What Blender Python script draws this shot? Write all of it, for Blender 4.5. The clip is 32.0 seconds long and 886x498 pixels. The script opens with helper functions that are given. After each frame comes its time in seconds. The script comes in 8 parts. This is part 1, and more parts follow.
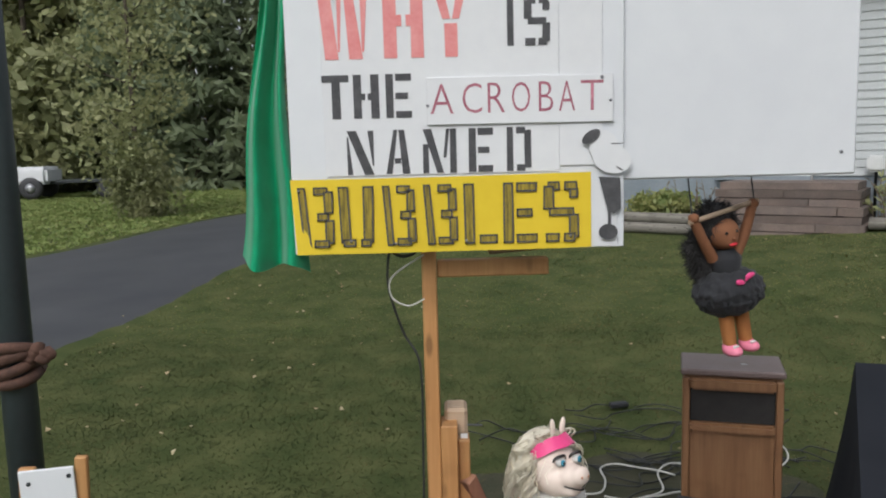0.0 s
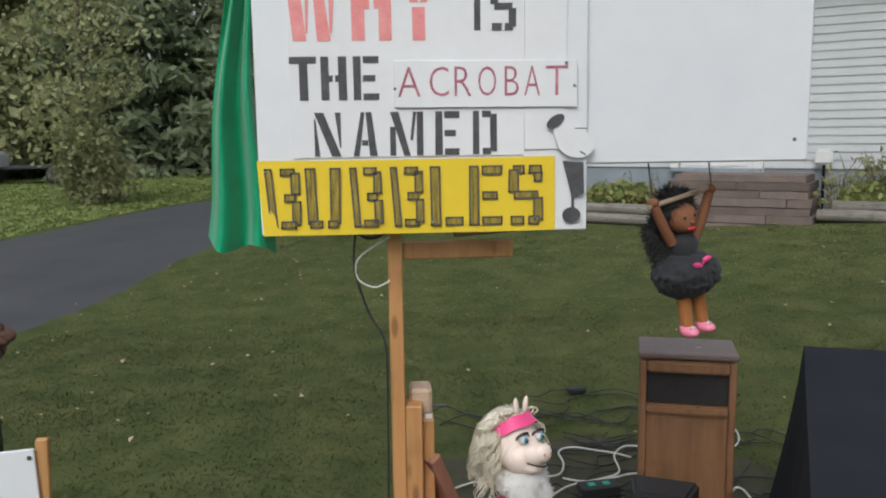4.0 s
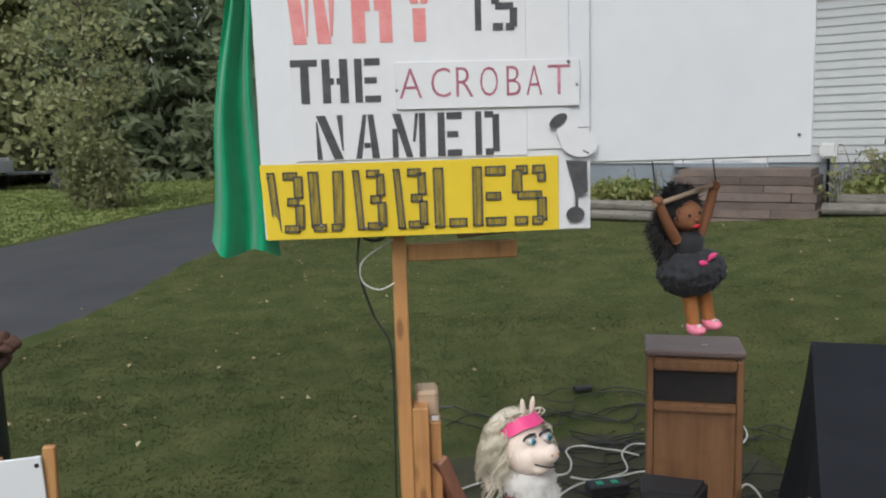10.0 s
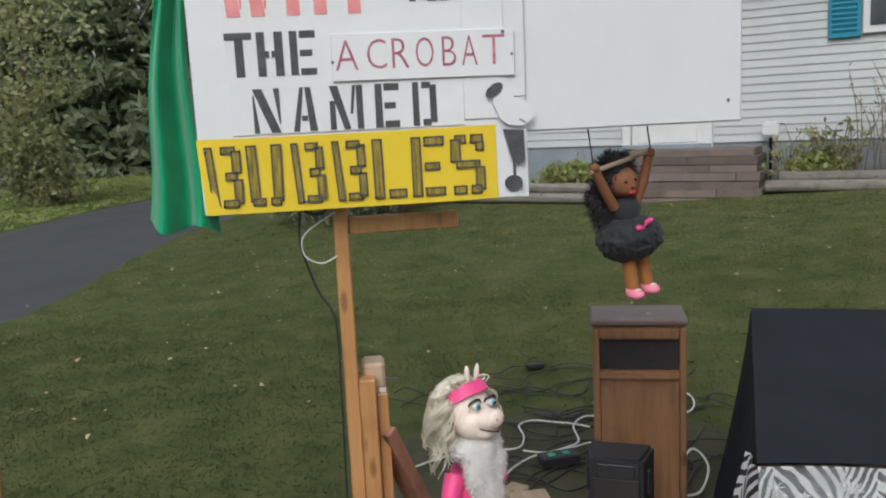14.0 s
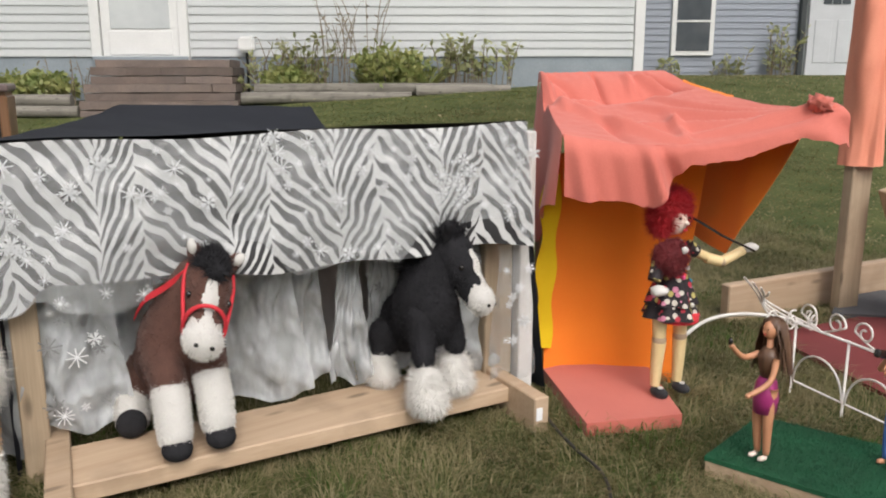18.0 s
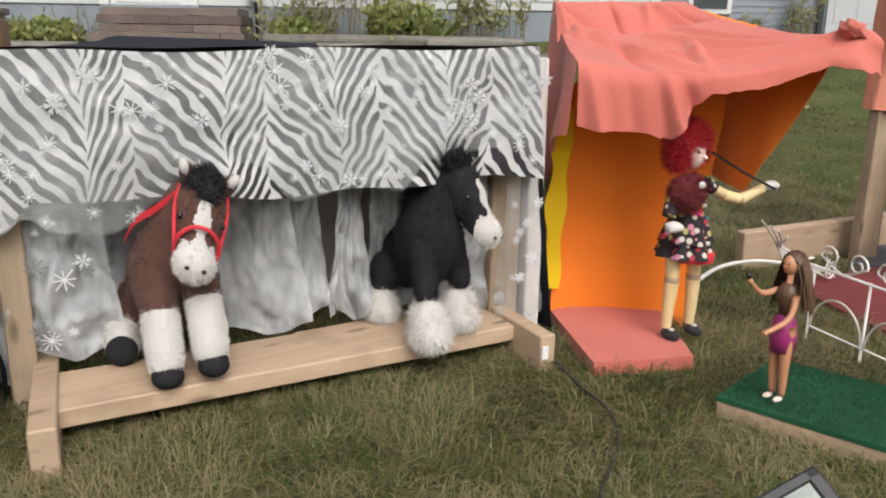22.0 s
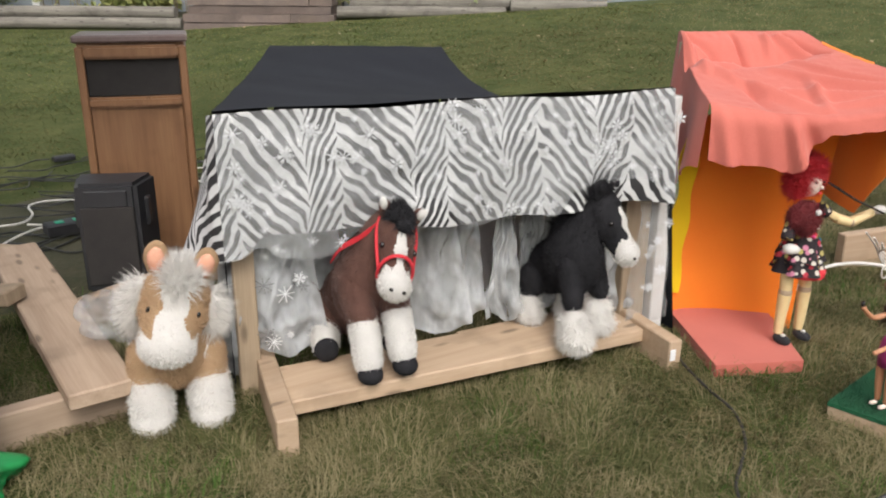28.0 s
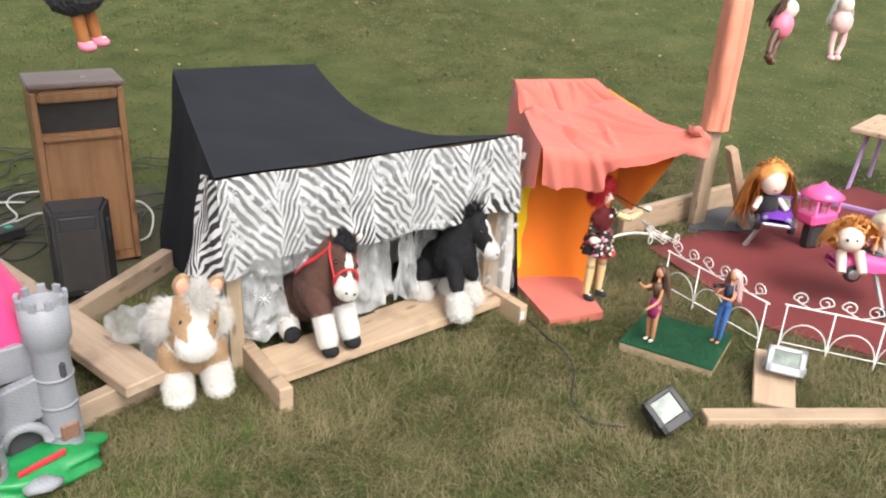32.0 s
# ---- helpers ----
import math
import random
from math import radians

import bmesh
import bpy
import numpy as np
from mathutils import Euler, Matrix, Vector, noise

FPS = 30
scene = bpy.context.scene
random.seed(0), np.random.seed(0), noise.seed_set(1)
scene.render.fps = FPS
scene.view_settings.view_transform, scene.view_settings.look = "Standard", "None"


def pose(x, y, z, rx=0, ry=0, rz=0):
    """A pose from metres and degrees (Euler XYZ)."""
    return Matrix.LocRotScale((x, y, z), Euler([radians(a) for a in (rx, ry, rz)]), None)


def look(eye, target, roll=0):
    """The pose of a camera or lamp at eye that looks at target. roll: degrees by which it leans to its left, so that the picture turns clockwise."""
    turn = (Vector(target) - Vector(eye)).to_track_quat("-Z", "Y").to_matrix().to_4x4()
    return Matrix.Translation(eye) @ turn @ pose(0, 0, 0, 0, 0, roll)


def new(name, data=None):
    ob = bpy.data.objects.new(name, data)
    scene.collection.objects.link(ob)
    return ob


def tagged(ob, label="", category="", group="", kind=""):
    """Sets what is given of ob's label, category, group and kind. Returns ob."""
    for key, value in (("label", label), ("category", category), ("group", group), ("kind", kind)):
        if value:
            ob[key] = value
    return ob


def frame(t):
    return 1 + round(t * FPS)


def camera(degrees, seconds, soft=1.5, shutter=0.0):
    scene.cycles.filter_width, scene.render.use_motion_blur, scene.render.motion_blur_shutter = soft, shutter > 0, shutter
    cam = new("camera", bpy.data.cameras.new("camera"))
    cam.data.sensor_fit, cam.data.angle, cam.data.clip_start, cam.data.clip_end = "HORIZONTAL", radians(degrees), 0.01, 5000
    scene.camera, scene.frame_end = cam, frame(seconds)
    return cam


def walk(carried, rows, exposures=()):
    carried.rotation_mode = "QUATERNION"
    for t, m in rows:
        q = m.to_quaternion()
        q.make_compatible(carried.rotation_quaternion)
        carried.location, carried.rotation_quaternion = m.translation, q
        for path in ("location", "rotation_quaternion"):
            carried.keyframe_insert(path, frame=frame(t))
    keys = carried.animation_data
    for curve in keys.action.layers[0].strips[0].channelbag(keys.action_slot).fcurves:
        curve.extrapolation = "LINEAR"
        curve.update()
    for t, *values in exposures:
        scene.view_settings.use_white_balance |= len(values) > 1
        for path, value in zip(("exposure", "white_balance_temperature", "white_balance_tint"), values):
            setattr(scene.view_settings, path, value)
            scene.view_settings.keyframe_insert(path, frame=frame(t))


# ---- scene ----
cam = camera(57.3, 32.0, soft=2.0)
PATH = [
    (0, (0.056, 0.012, 1.557), (0.044, 1.996, 1.3), -1.5),
    (0.5, (0.068, 0.015, 1.553), (0.089, 1.995, 1.269), -1.6),
    (1, (0.073, 0.014, 1.549), (0.146, 1.988, 1.238), -1.2),
    (1.5, (0.066, 0.015, 1.535), (0.138, 1.989, 1.219), -1.3),
    (2, (0.068, 0.006, 1.535), (0.145, 1.979, 1.217), -1.5),
    (2.5, (0.06, 0.003, 1.537), (0.153, 1.978, 1.235), -1.2),
    (3, (0.05, 0.0, 1.536), (0.151, 1.974, 1.232), -1.1),
    (3.5, (0.04, -0.012, 1.54), (0.132, 1.965, 1.25), -0.8),
    (5.5, (0.029, -0.015, 1.54), (0.128, 1.963, 1.264), -0.9),
    (6, (0.033, 0.003, 1.543), (0.13, 1.977, 1.24), -1.0),
    (6.5, (0.034, 0.01, 1.539), (0.133, 1.984, 1.232), -1.1),
    (7, (0.04, 0.013, 1.541), (0.145, 1.987, 1.242), -1.1),
    (7.5, (0.053, 0.004, 1.535), (0.156, 1.98, 1.246), -1.3),
    (8, (0.056, 0.0, 1.552), (0.168, 1.977, 1.273), -1.2),
    (8.5, (0.058, -0.018, 1.55), (0.145, 1.961, 1.278), -1.6),
    (9, (0.039, -0.008, 1.546), (0.128, 1.97, 1.265), -1.7),
    (9.5, (0.031, -0.007, 1.544), (0.119, 1.971, 1.263), -1.9),
    (10, (0.035, -0.007, 1.545), (0.117, 1.971, 1.261), -1.7),
    (10.5, (0.022, -0.001, 1.544), (0.105, 1.977, 1.258), -1.7),
    (11, (0.036, -0.003, 1.543), (0.12, 1.975, 1.261), -1.9),
    (11.5, (0.034, -0.006, 1.548), (0.138, 1.972, 1.278), -1.8),
    (12, (0.039, -0.003, 1.547), (0.141, 1.972, 1.253), -1.8),
    (12.5, (0.037, -0.003, 1.535), (0.149, 1.972, 1.241), -1.9),
    (13, (0.032, 0.004, 1.532), (0.165, 1.975, 1.215), -1.4),
    (13.5, (0.038, -0.001, 1.526), (0.178, 1.97, 1.216), -1.7),
    (15.5, (0.293, -0.147, 1.346), (1.033, 1.666, 0.939), -3.8),
    (16, (0.393, -0.127, 1.289), (1.44, 1.518, 0.843), -0.0),
    (16.5, (0.491, -0.046, 1.189), (1.663, 1.496, 0.69), 3.3),
    (17, (0.647, -0.044, 1.037), (1.772, 1.532, 0.539), 1.5),
    (17.5, (0.702, -0.025, 0.892), (1.877, 1.503, 0.358), 0.4),
    (18, (0.698, 0.019, 0.789), (1.904, 1.558, 0.37), -0.1),
    (18.5, (0.712, 0.048, 0.758), (1.867, 1.621, 0.319), -1.1),
    (19, (0.729, 0.059, 0.742), (1.926, 1.589, 0.266), -0.1),
    (19.5, (0.737, 0.059, 0.72), (1.932, 1.585, 0.225), -0.2),
    (20, (0.74, 0.076, 0.719), (1.911, 1.617, 0.218), 0.1),
    (20.5, (0.746, 0.075, 0.713), (1.918, 1.618, 0.215), 0.4),
    (21, (0.746, 0.065, 0.705), (1.893, 1.623, 0.198), 0.0),
    (21.5, (0.748, 0.06, 0.714), (1.924, 1.598, 0.209), 0.7),
    (22, (0.742, 0.06, 0.706), (1.918, 1.595, 0.196), 0.8),
    (22.5, (0.742, 0.06, 0.706), (1.926, 1.586, 0.187), 1.0),
    (23, (0.741, 0.053, 0.705), (1.926, 1.578, 0.184), 1.3),
    (23.5, (0.739, 0.061, 0.713), (1.917, 1.588, 0.185), 1.5),
    (24, (0.724, 0.059, 0.72), (1.934, 1.555, 0.175), 1.8),
    (24.5, (0.683, 0.037, 0.744), (1.924, 1.492, 0.16), 1.7),
    (26.5, (0.556, -0.015, 0.892), (1.779, 1.478, 0.368), 1.6),
    (27, (0.494, -0.012, 0.905), (1.698, 1.47, 0.312), 1.3),
    (27.5, (0.451, 0.006, 0.911), (1.539, 1.571, 0.306), 0.7),
    (28, (0.428, -0.012, 0.945), (1.457, 1.58, 0.307), 0.3),
    (28.5, (0.395, -0.052, 1.027), (1.547, 1.443, 0.365), 0.4),
    (29, (0.336, -0.085, 1.117), (1.622, 1.299, 0.463), 1.6),
    (29.5, (0.266, -0.152, 1.188), (1.527, 1.249, 0.517), -0.7),
    (30, (0.176, -0.232, 1.262), (1.486, 1.102, 0.552), 1.2),
    (30.5, (-0.001, -0.216, 1.329), (1.394, 1.022, 0.607), 2.3),
    (31, (-0.108, -0.253, 1.369), (1.236, 1.0, 0.579), 3.2),
    (31.5, (-0.154, -0.312, 1.393), (1.132, 0.955, 0.532), 1.2),
    (32, (-0.285, -0.321, 1.467), (1.085, 0.896, 0.666), 2.9),
]
EXPOSURES = [(0, 0.0, 6250, 10), (13.5, 0.0, 6250, 10), (15.5, 0.0, 6350, 10), (16.5, 0.2, 6550, 10), (17.0, 0.34, 6600, 11), (17.5, 0.42, 6650, 12), (19.0, 0.43, 6680, 12), (24.5, 0.46, 6680, 12), (26.5, 0.45, 6680, 12), (28.0, 0.54, 6680, 12), (29.0, 0.63, 6680, 12), (30.5, 0.85, 6650, 12), (32.0, 1.02, 6650, 12)]
walk(cam, [(t, look(eye, target, roll)) for t, eye, target, roll in PATH], EXPOSURES)

# ---------------------------------------------------------------- light
world = bpy.data.worlds.new("sky")
scene.world = world
world.use_nodes = True
wn, wl = world.node_tree.nodes, world.node_tree.links
sky = wn.new("ShaderNodeTexSky")
sky.sky_type = "NISHITA"
sky.sun_disc = False
sky.sun_elevation, sky.sun_rotation = radians(48), radians(200)
sky.air_density, sky.dust_density, sky.ozone_density = 1.0, 4.0, 1.0
soften = wn.new("ShaderNodeHueSaturation")
soften.inputs["Saturation"].default_value = 0.25
wl.new(sky.outputs[0], soften.inputs["Color"])
wl.new(soften.outputs[0], wn["Background"].inputs[0])
wn["Background"].inputs[1].default_value = 0.145
sun = new("sun", bpy.data.lights.new("sun", "SUN"))
sun.data.energy, sun.data.angle, sun.data.color = 1.0, radians(30), (1.0, 0.96, 0.9)
sun.matrix_basis = pose(0, 0, 8, 42, 0, 200 - 180 - 40)

# ---------------------------------------------------------------- material helpers
def nodes_of(name):
    m = bpy.data.materials.new(name)
    m.use_nodes = True
    nt = m.node_tree
    return m, nt.nodes, nt.links, nt.nodes["Principled BSDF"]


def socket_colour(c):
    return (c[0], c[1], c[2], 1.0)


def mat(name, a, b=None, scale=12.0, rough=0.7, metal=0.0, bump=0.15, fine=120.0, stretch=(1, 1, 1), vary=0.0, sheen=0.0, spec=None, dist=0.004):
    """Two colours mixed by coarse and fine noise, with a fine relief."""
    m, n, l, p = nodes_of(name)
    b = b or tuple(v * 0.78 for v in a)
    tc = n.new("ShaderNodeTexCoord")
    mp = n.new("ShaderNodeMapping")
    mp.inputs["Scale"].default_value = stretch
    l.new(tc.outputs["Object"], mp.inputs[0])
    n1 = n.new("ShaderNodeTexNoise")
    n1.inputs["Scale"].default_value, n1.inputs["Detail"].default_value = scale, 5
    n2 = n.new("ShaderNodeTexNoise")
    n2.inputs["Scale"].default_value, n2.inputs["Detail"].default_value = fine, 3
    l.new(mp.outputs[0], n1.inputs["Vector"])
    l.new(mp.outputs[0], n2.inputs["Vector"])
    add = n.new("ShaderNodeMath")
    add.operation = "MULTIPLY_ADD"
    l.new(n2.outputs[0], add.inputs[0])
    add.inputs[1].default_value = 0.5
    l.new(n1.outputs[0], add.inputs[2])
    ramp = n.new("ShaderNodeMapRange")
    ramp.inputs[1].default_value, ramp.inputs[2].default_value = 0.5, 1.0
    l.new(add.outputs[0], ramp.inputs[0])
    mix = n.new("ShaderNodeMix")
    mix.data_type = "RGBA"
    mix.inputs[6].default_value, mix.inputs[7].default_value = socket_colour(a), socket_colour(b)
    l.new(ramp.outputs[0], mix.inputs[0])
    out = mix.outputs[2]
    if vary:
        oi = n.new("ShaderNodeObjectInfo")
        hv = n.new("ShaderNodeHueSaturation")
        mr = n.new("ShaderNodeMapRange")
        mr.inputs[3].default_value, mr.inputs[4].default_value = 1 - vary, 1 + vary
        l.new(oi.outputs["Random"], mr.inputs[0])
        l.new(mr.outputs[0], hv.inputs["Value"])
        l.new(out, hv.inputs["Color"])
        out = hv.outputs[0]
    l.new(out, p.inputs["Base Color"])
    p.inputs["Roughness"].default_value, p.inputs["Metallic"].default_value = rough, metal
    if spec is not None:
        p.inputs["Specular IOR Level"].default_value = spec
    if sheen:
        p.inputs["Sheen Weight"].default_value = sheen
    if bump:
        bp = n.new("ShaderNodeBump")
        bp.inputs["Strength"].default_value, bp.inputs["Distance"].default_value = bump, dist
        l.new(add.outputs[0], bp.inputs["Height"])
        l.new(bp.outputs[0], p.inputs["Normal"])
    return m


def wood(name, a, b, axis=0, rough=0.65, vary=0.12):
    """Sawn timber: rings drawn out along one axis, with darker streaks."""
    s = [38.0, 38.0, 38.0]
    s[axis] = 1.6
    m = mat(name, a, b, scale=1.0, fine=6.0, rough=rough, bump=0.25, stretch=s, vary=vary, dist=0.002)
    n, l = m.node_tree.nodes, m.node_tree.links
    p = n["Principled BSDF"]
    src = p.inputs["Base Color"].links[0].from_socket
    tc, oi, off = n.new("ShaderNodeTexCoord"), n.new("ShaderNodeObjectInfo"), n.new("ShaderNodeVectorMath")
    off.operation = "MULTIPLY_ADD"
    off.inputs[1].default_value = (7.0, 7.0, 7.0)
    l.new(oi.outputs["Random"], off.inputs[0])
    l.new(tc.outputs["Object"], off.inputs[2])
    k = [17.0, 17.0, 17.0]
    k[axis] = 5.5
    mp = n.new("ShaderNodeMapping")
    mp.inputs["Scale"].default_value = k
    l.new(off.outputs[0], mp.inputs[0])
    vo = n.new("ShaderNodeTexVoronoi")
    vo.inputs["Scale"].default_value = 1.0
    l.new(mp.outputs[0], vo.inputs["Vector"])
    kn = n.new("ShaderNodeMapRange")
    kn.inputs[1].default_value, kn.inputs[2].default_value = 0.10, 0.20
    kn.inputs[3].default_value, kn.inputs[4].default_value = 0.75, 0.0
    l.new(vo.outputs["Distance"], kn.inputs[0])
    dirt = n.new("ShaderNodeTexNoise")
    dirt.inputs["Scale"].default_value, dirt.inputs["Detail"].default_value = 7.0, 6
    l.new(off.outputs[0], dirt.inputs["Vector"])
    dr = n.new("ShaderNodeMapRange")
    dr.inputs[1].default_value, dr.inputs[2].default_value, dr.inputs[4].default_value = 0.52, 0.78, 0.7
    l.new(dirt.outputs[0], dr.inputs[0])
    for fac, col in ((kn.outputs[0], tuple(v * 0.38 for v in b)), (dr.outputs[0], tuple(v * 0.55 for v in b))):
        mix = n.new("ShaderNodeMix")
        mix.data_type = "RGBA"
        l.new(fac, mix.inputs[0])
        l.new(src, mix.inputs[6])
        mix.inputs[7].default_value = socket_colour(col)
        src = mix.outputs[2]
    l.new(src, p.inputs["Base Color"])
    return m


def leafy(m, share=0.45):
    """Thin leaves: part of the light comes through."""
    n, l = m.node_tree.nodes, m.node_tree.links
    p = n["Principled BSDF"]
    tr = n.new("ShaderNodeBsdfTranslucent")
    l.new(p.inputs["Base Color"].links[0].from_socket, tr.inputs[0])
    mx = n.new("ShaderNodeMixShader")
    mx.inputs[0].default_value = share
    l.new(p.outputs[0], mx.inputs[1])
    l.new(tr.outputs[0], mx.inputs[2])
    l.new(mx.outputs[0], n["Material Output"].inputs[0])
    return m


def clear(name, tint, alpha, rough=0.12, stretch=(1, 1, 1), lo=0.5, hi=1.5):
    """A thin sheet that lets most light through."""
    m, n, l, p = nodes_of(name)
    tr = n.new("ShaderNodeBsdfTransparent")
    gl = n.new("ShaderNodeBsdfPrincipled")
    gl.inputs["Base Color"].default_value = socket_colour(tint)
    gl.inputs["Roughness"].default_value = rough
    tc = n.new("ShaderNodeTexCoord")
    no = n.new("ShaderNodeTexNoise")
    no.inputs["Scale"].default_value, no.inputs["Detail"].default_value = 9.0, 4
    mp = n.new("ShaderNodeMapping")
    mp.inputs["Scale"].default_value = stretch
    l.new(tc.outputs["Object"], mp.inputs[0])
    l.new(mp.outputs[0], no.inputs["Vector"])
    mr = n.new("ShaderNodeMapRange")
    mr.inputs[1].default_value, mr.inputs[2].default_value = 0.38, 0.66
    mr.inputs[3].default_value, mr.inputs[4].default_value = alpha * lo, min(1.0, alpha * hi)
    l.new(no.outputs[0], mr.inputs[0])
    bp = n.new("ShaderNodeBump")
    bp.inputs["Strength"].default_value, bp.inputs["Distance"].default_value = 0.5, 0.01
    l.new(no.outputs[0], bp.inputs["Height"])
    # sharp creases of crumpled film over the soft waves
    vo = n.new("ShaderNodeTexVoronoi")
    vo.inputs["Scale"].default_value = 26.0
    l.new(mp.outputs[0], vo.inputs["Vector"])
    crease = n.new("ShaderNodeBump")
    crease.inputs["Strength"].default_value, crease.inputs["Distance"].default_value = 0.7, 0.012
    l.new(vo.outputs["Distance"], crease.inputs["Height"])
    l.new(bp.outputs[0], crease.inputs["Normal"])
    l.new(crease.outputs[0], gl.inputs["Normal"])
    mx = n.new("ShaderNodeMixShader")
    l.new(mr.outputs[0], mx.inputs[0])
    l.new(tr.outputs[0], mx.inputs[1])
    l.new(gl.outputs[0], mx.inputs[2])
    l.new(mx.outputs[0], n["Material Output"].inputs[0])
    n.remove(p)
    return m


# ---------------------------------------------------------------- mesh helpers
def part(name, bm, material, parent=None, label="", smooth=False):
    me = bpy.data.meshes.new(name)
    bm.to_mesh(me)
    bm.free()
    if smooth:
        me.shade_smooth()
    for m in material if isinstance(material, (list, tuple)) else [material]:
        me.materials.append(m)
    ob = new(name, me)
    if parent:
        ob.parent = parent
    if label:
        ob["label"] = label
    return ob


def thing(name, m, label, category, group="", kind=""):
    ob = new(name)
    ob.empty_display_size = 0.05
    ob.matrix_basis = m
    return tagged(ob, label, category, group, kind)


def box(sx, sy, sz, at=(0, 0, 0), bevel=0.003, rot=None, bm=None, mi=0, seg=1):
    """A box centred on at, its edges broken."""
    out = bm or bmesh.new()
    b = bmesh.new()
    bmesh.ops.create_cube(b, size=1.0, matrix=Matrix.Diagonal((sx, sy, sz, 1)))
    if bevel:
        bmesh.ops.bevel(b, geom=b.edges[:], offset=min(bevel, 0.45 * min(sx, sy, sz)), segments=seg, affect="EDGES")
    m = Matrix.Translation(at)
    if rot:
        m = m @ pose(0, 0, 0, *rot)
    bmesh.ops.transform(b, matrix=m, verts=b.verts)
    return merge(out, b, mi)


def merge(out, b, mi=0):
    idx = {}
    for v in b.verts:
        idx[v] = out.verts.new(v.co)
    for f in b.faces:
        try:
            g = out.faces.new([idx[v] for v in f.verts])
            g.material_index, g.smooth = mi, f.smooth
        except ValueError:
            pass
    b.free()
    return out


def add_mesh(b, k):
    """Put one bmesh into another."""
    me = bpy.data.meshes.new("tmp")
    k.to_mesh(me)
    k.free()
    b.from_mesh(me)
    bpy.data.meshes.remove(me)


def beam(p, q, w, h, bevel=0.003, bm=None, mi=0, up=(0, 0, 1)):
    """A squared timber from p to q: w across, h along up."""
    p, q = Vector(p), Vector(q)
    d = q - p
    z = d.normalized()
    x = Vector(up).cross(z)
    if x.length < 1e-4:
        x = Vector((1, 0, 0))
    x.normalize()
    y = z.cross(x)
    b = box(w, h, d.length, bevel=bevel)
    m = Matrix((x, y, z)).transposed().to_4x4()
    m.translation = (p + q) / 2
    bmesh.ops.transform(b, matrix=m, verts=b.verts)
    return merge(bm, b, mi) if bm else b


def tube(points, radius, sides=8, bm=None, mi=0, closed=False):
    """A round rod along points; radius is one number or one for each point."""
    out = bm or bmesh.new()
    pts = [Vector(p) for p in points]
    n = len(pts)
    rad = radius if isinstance(radius, (list, tuple)) else [radius] * n
    rings, ref = [], Vector((0.13, 0.21, 0.97))
    for i, p in enumerate(pts):
        d = (pts[min(i + 1, n - 1)] - pts[max(i - 1, 0)])
        d = d.normalized() if d.length > 1e-7 else Vector((0, 0, 1))
        x = d.cross(ref)
        if x.length < 0.05:
            x = d.cross(Vector((1, 0, 0)))
        x.normalize()
        y = d.cross(x)
        rings.append([out.verts.new(p + (x * math.cos(a) + y * math.sin(a)) * rad[i]) for a in [2 * math.pi * k / sides for k in range(sides)]])
    for r, s in zip(rings, rings[1:]):
        for k in range(sides):
            f = out.faces.new((r[k], r[(k + 1) % sides], s[(k + 1) % sides], s[k]))
            f.smooth, f.material_index = True, mi
    for r in (rings[0], rings[-1]):
        f = out.faces.new(r)
        f.material_index = mi
    return out


def spline(points, n=40):
    """Points on a smooth line through the given ones."""
    pts = [Vector(p) for p in points]
    out = []
    for i in range(len(pts) - 1):
        a, b = pts[max(i - 1, 0)], pts[i]
        c, d = pts[i + 1], pts[min(i + 2, len(pts) - 1)]
        k = max(2, n // (len(pts) - 1))
        for j in range(k):
            t = j / k
            out.append(0.5 * (2 * b + (c - a) * t + (2 * a - 5 * b + 4 * c - d) * t * t + (3 * b - a - 3 * c + d) * t ** 3))
    return out + [pts[-1]]


def ball(at, r, bm=None, mi=0, sub=2, rough=0.0, seed=0.0, rot=None):
    """A rounded lump: r is one radius or three; rough breaks its outline."""
    out = bm or bmesh.new()
    b = bmesh.new()
    bmesh.ops.create_icosphere(b, subdivisions=sub, radius=1.0)
    r = (r, r, r) if isinstance(r, (int, float)) else r
    for v in b.verts:
        if rough:
            v.co *= 1 + rough * noise.noise(v.co * 2.6 + Vector((seed, seed * 1.7, 3.1)))
        v.co = Vector((v.co.x * r[0], v.co.y * r[1], v.co.z * r[2]))
    m = Matrix.Translation(at)
    if rot:
        m = m @ pose(0, 0, 0, *rot)
    bmesh.ops.transform(b, matrix=m, verts=b.verts)
    for f in b.faces:
        f.smooth = True
    return merge(out, b, mi)


def fuse(b, voxel=0.006, smooth=6, paint=None):
    """Overlapping lumps grown into one soft skin; paint(place) picks each face's material."""
    me = bpy.data.meshes.new("tmp")
    b.to_mesh(me)
    b.free()
    tmp = bpy.data.objects.new("tmp", me)
    scene.collection.objects.link(tmp)
    rm = tmp.modifiers.new("skin", "REMESH")
    rm.mode, rm.voxel_size = "VOXEL", voxel
    sm = tmp.modifiers.new("soft", "SMOOTH")
    sm.factor, sm.iterations = 0.5, smooth
    bpy.context.view_layer.update()
    done = bpy.data.meshes.new_from_object(tmp.evaluated_get(bpy.context.evaluated_depsgraph_get()))
    bpy.data.objects.remove(tmp)
    out = bmesh.new()
    out.from_mesh(done)
    bpy.data.meshes.remove(done)
    for f in out.faces:
        f.smooth = True
        f.material_index = paint(f.calc_center_median()) if paint else 0
    return out


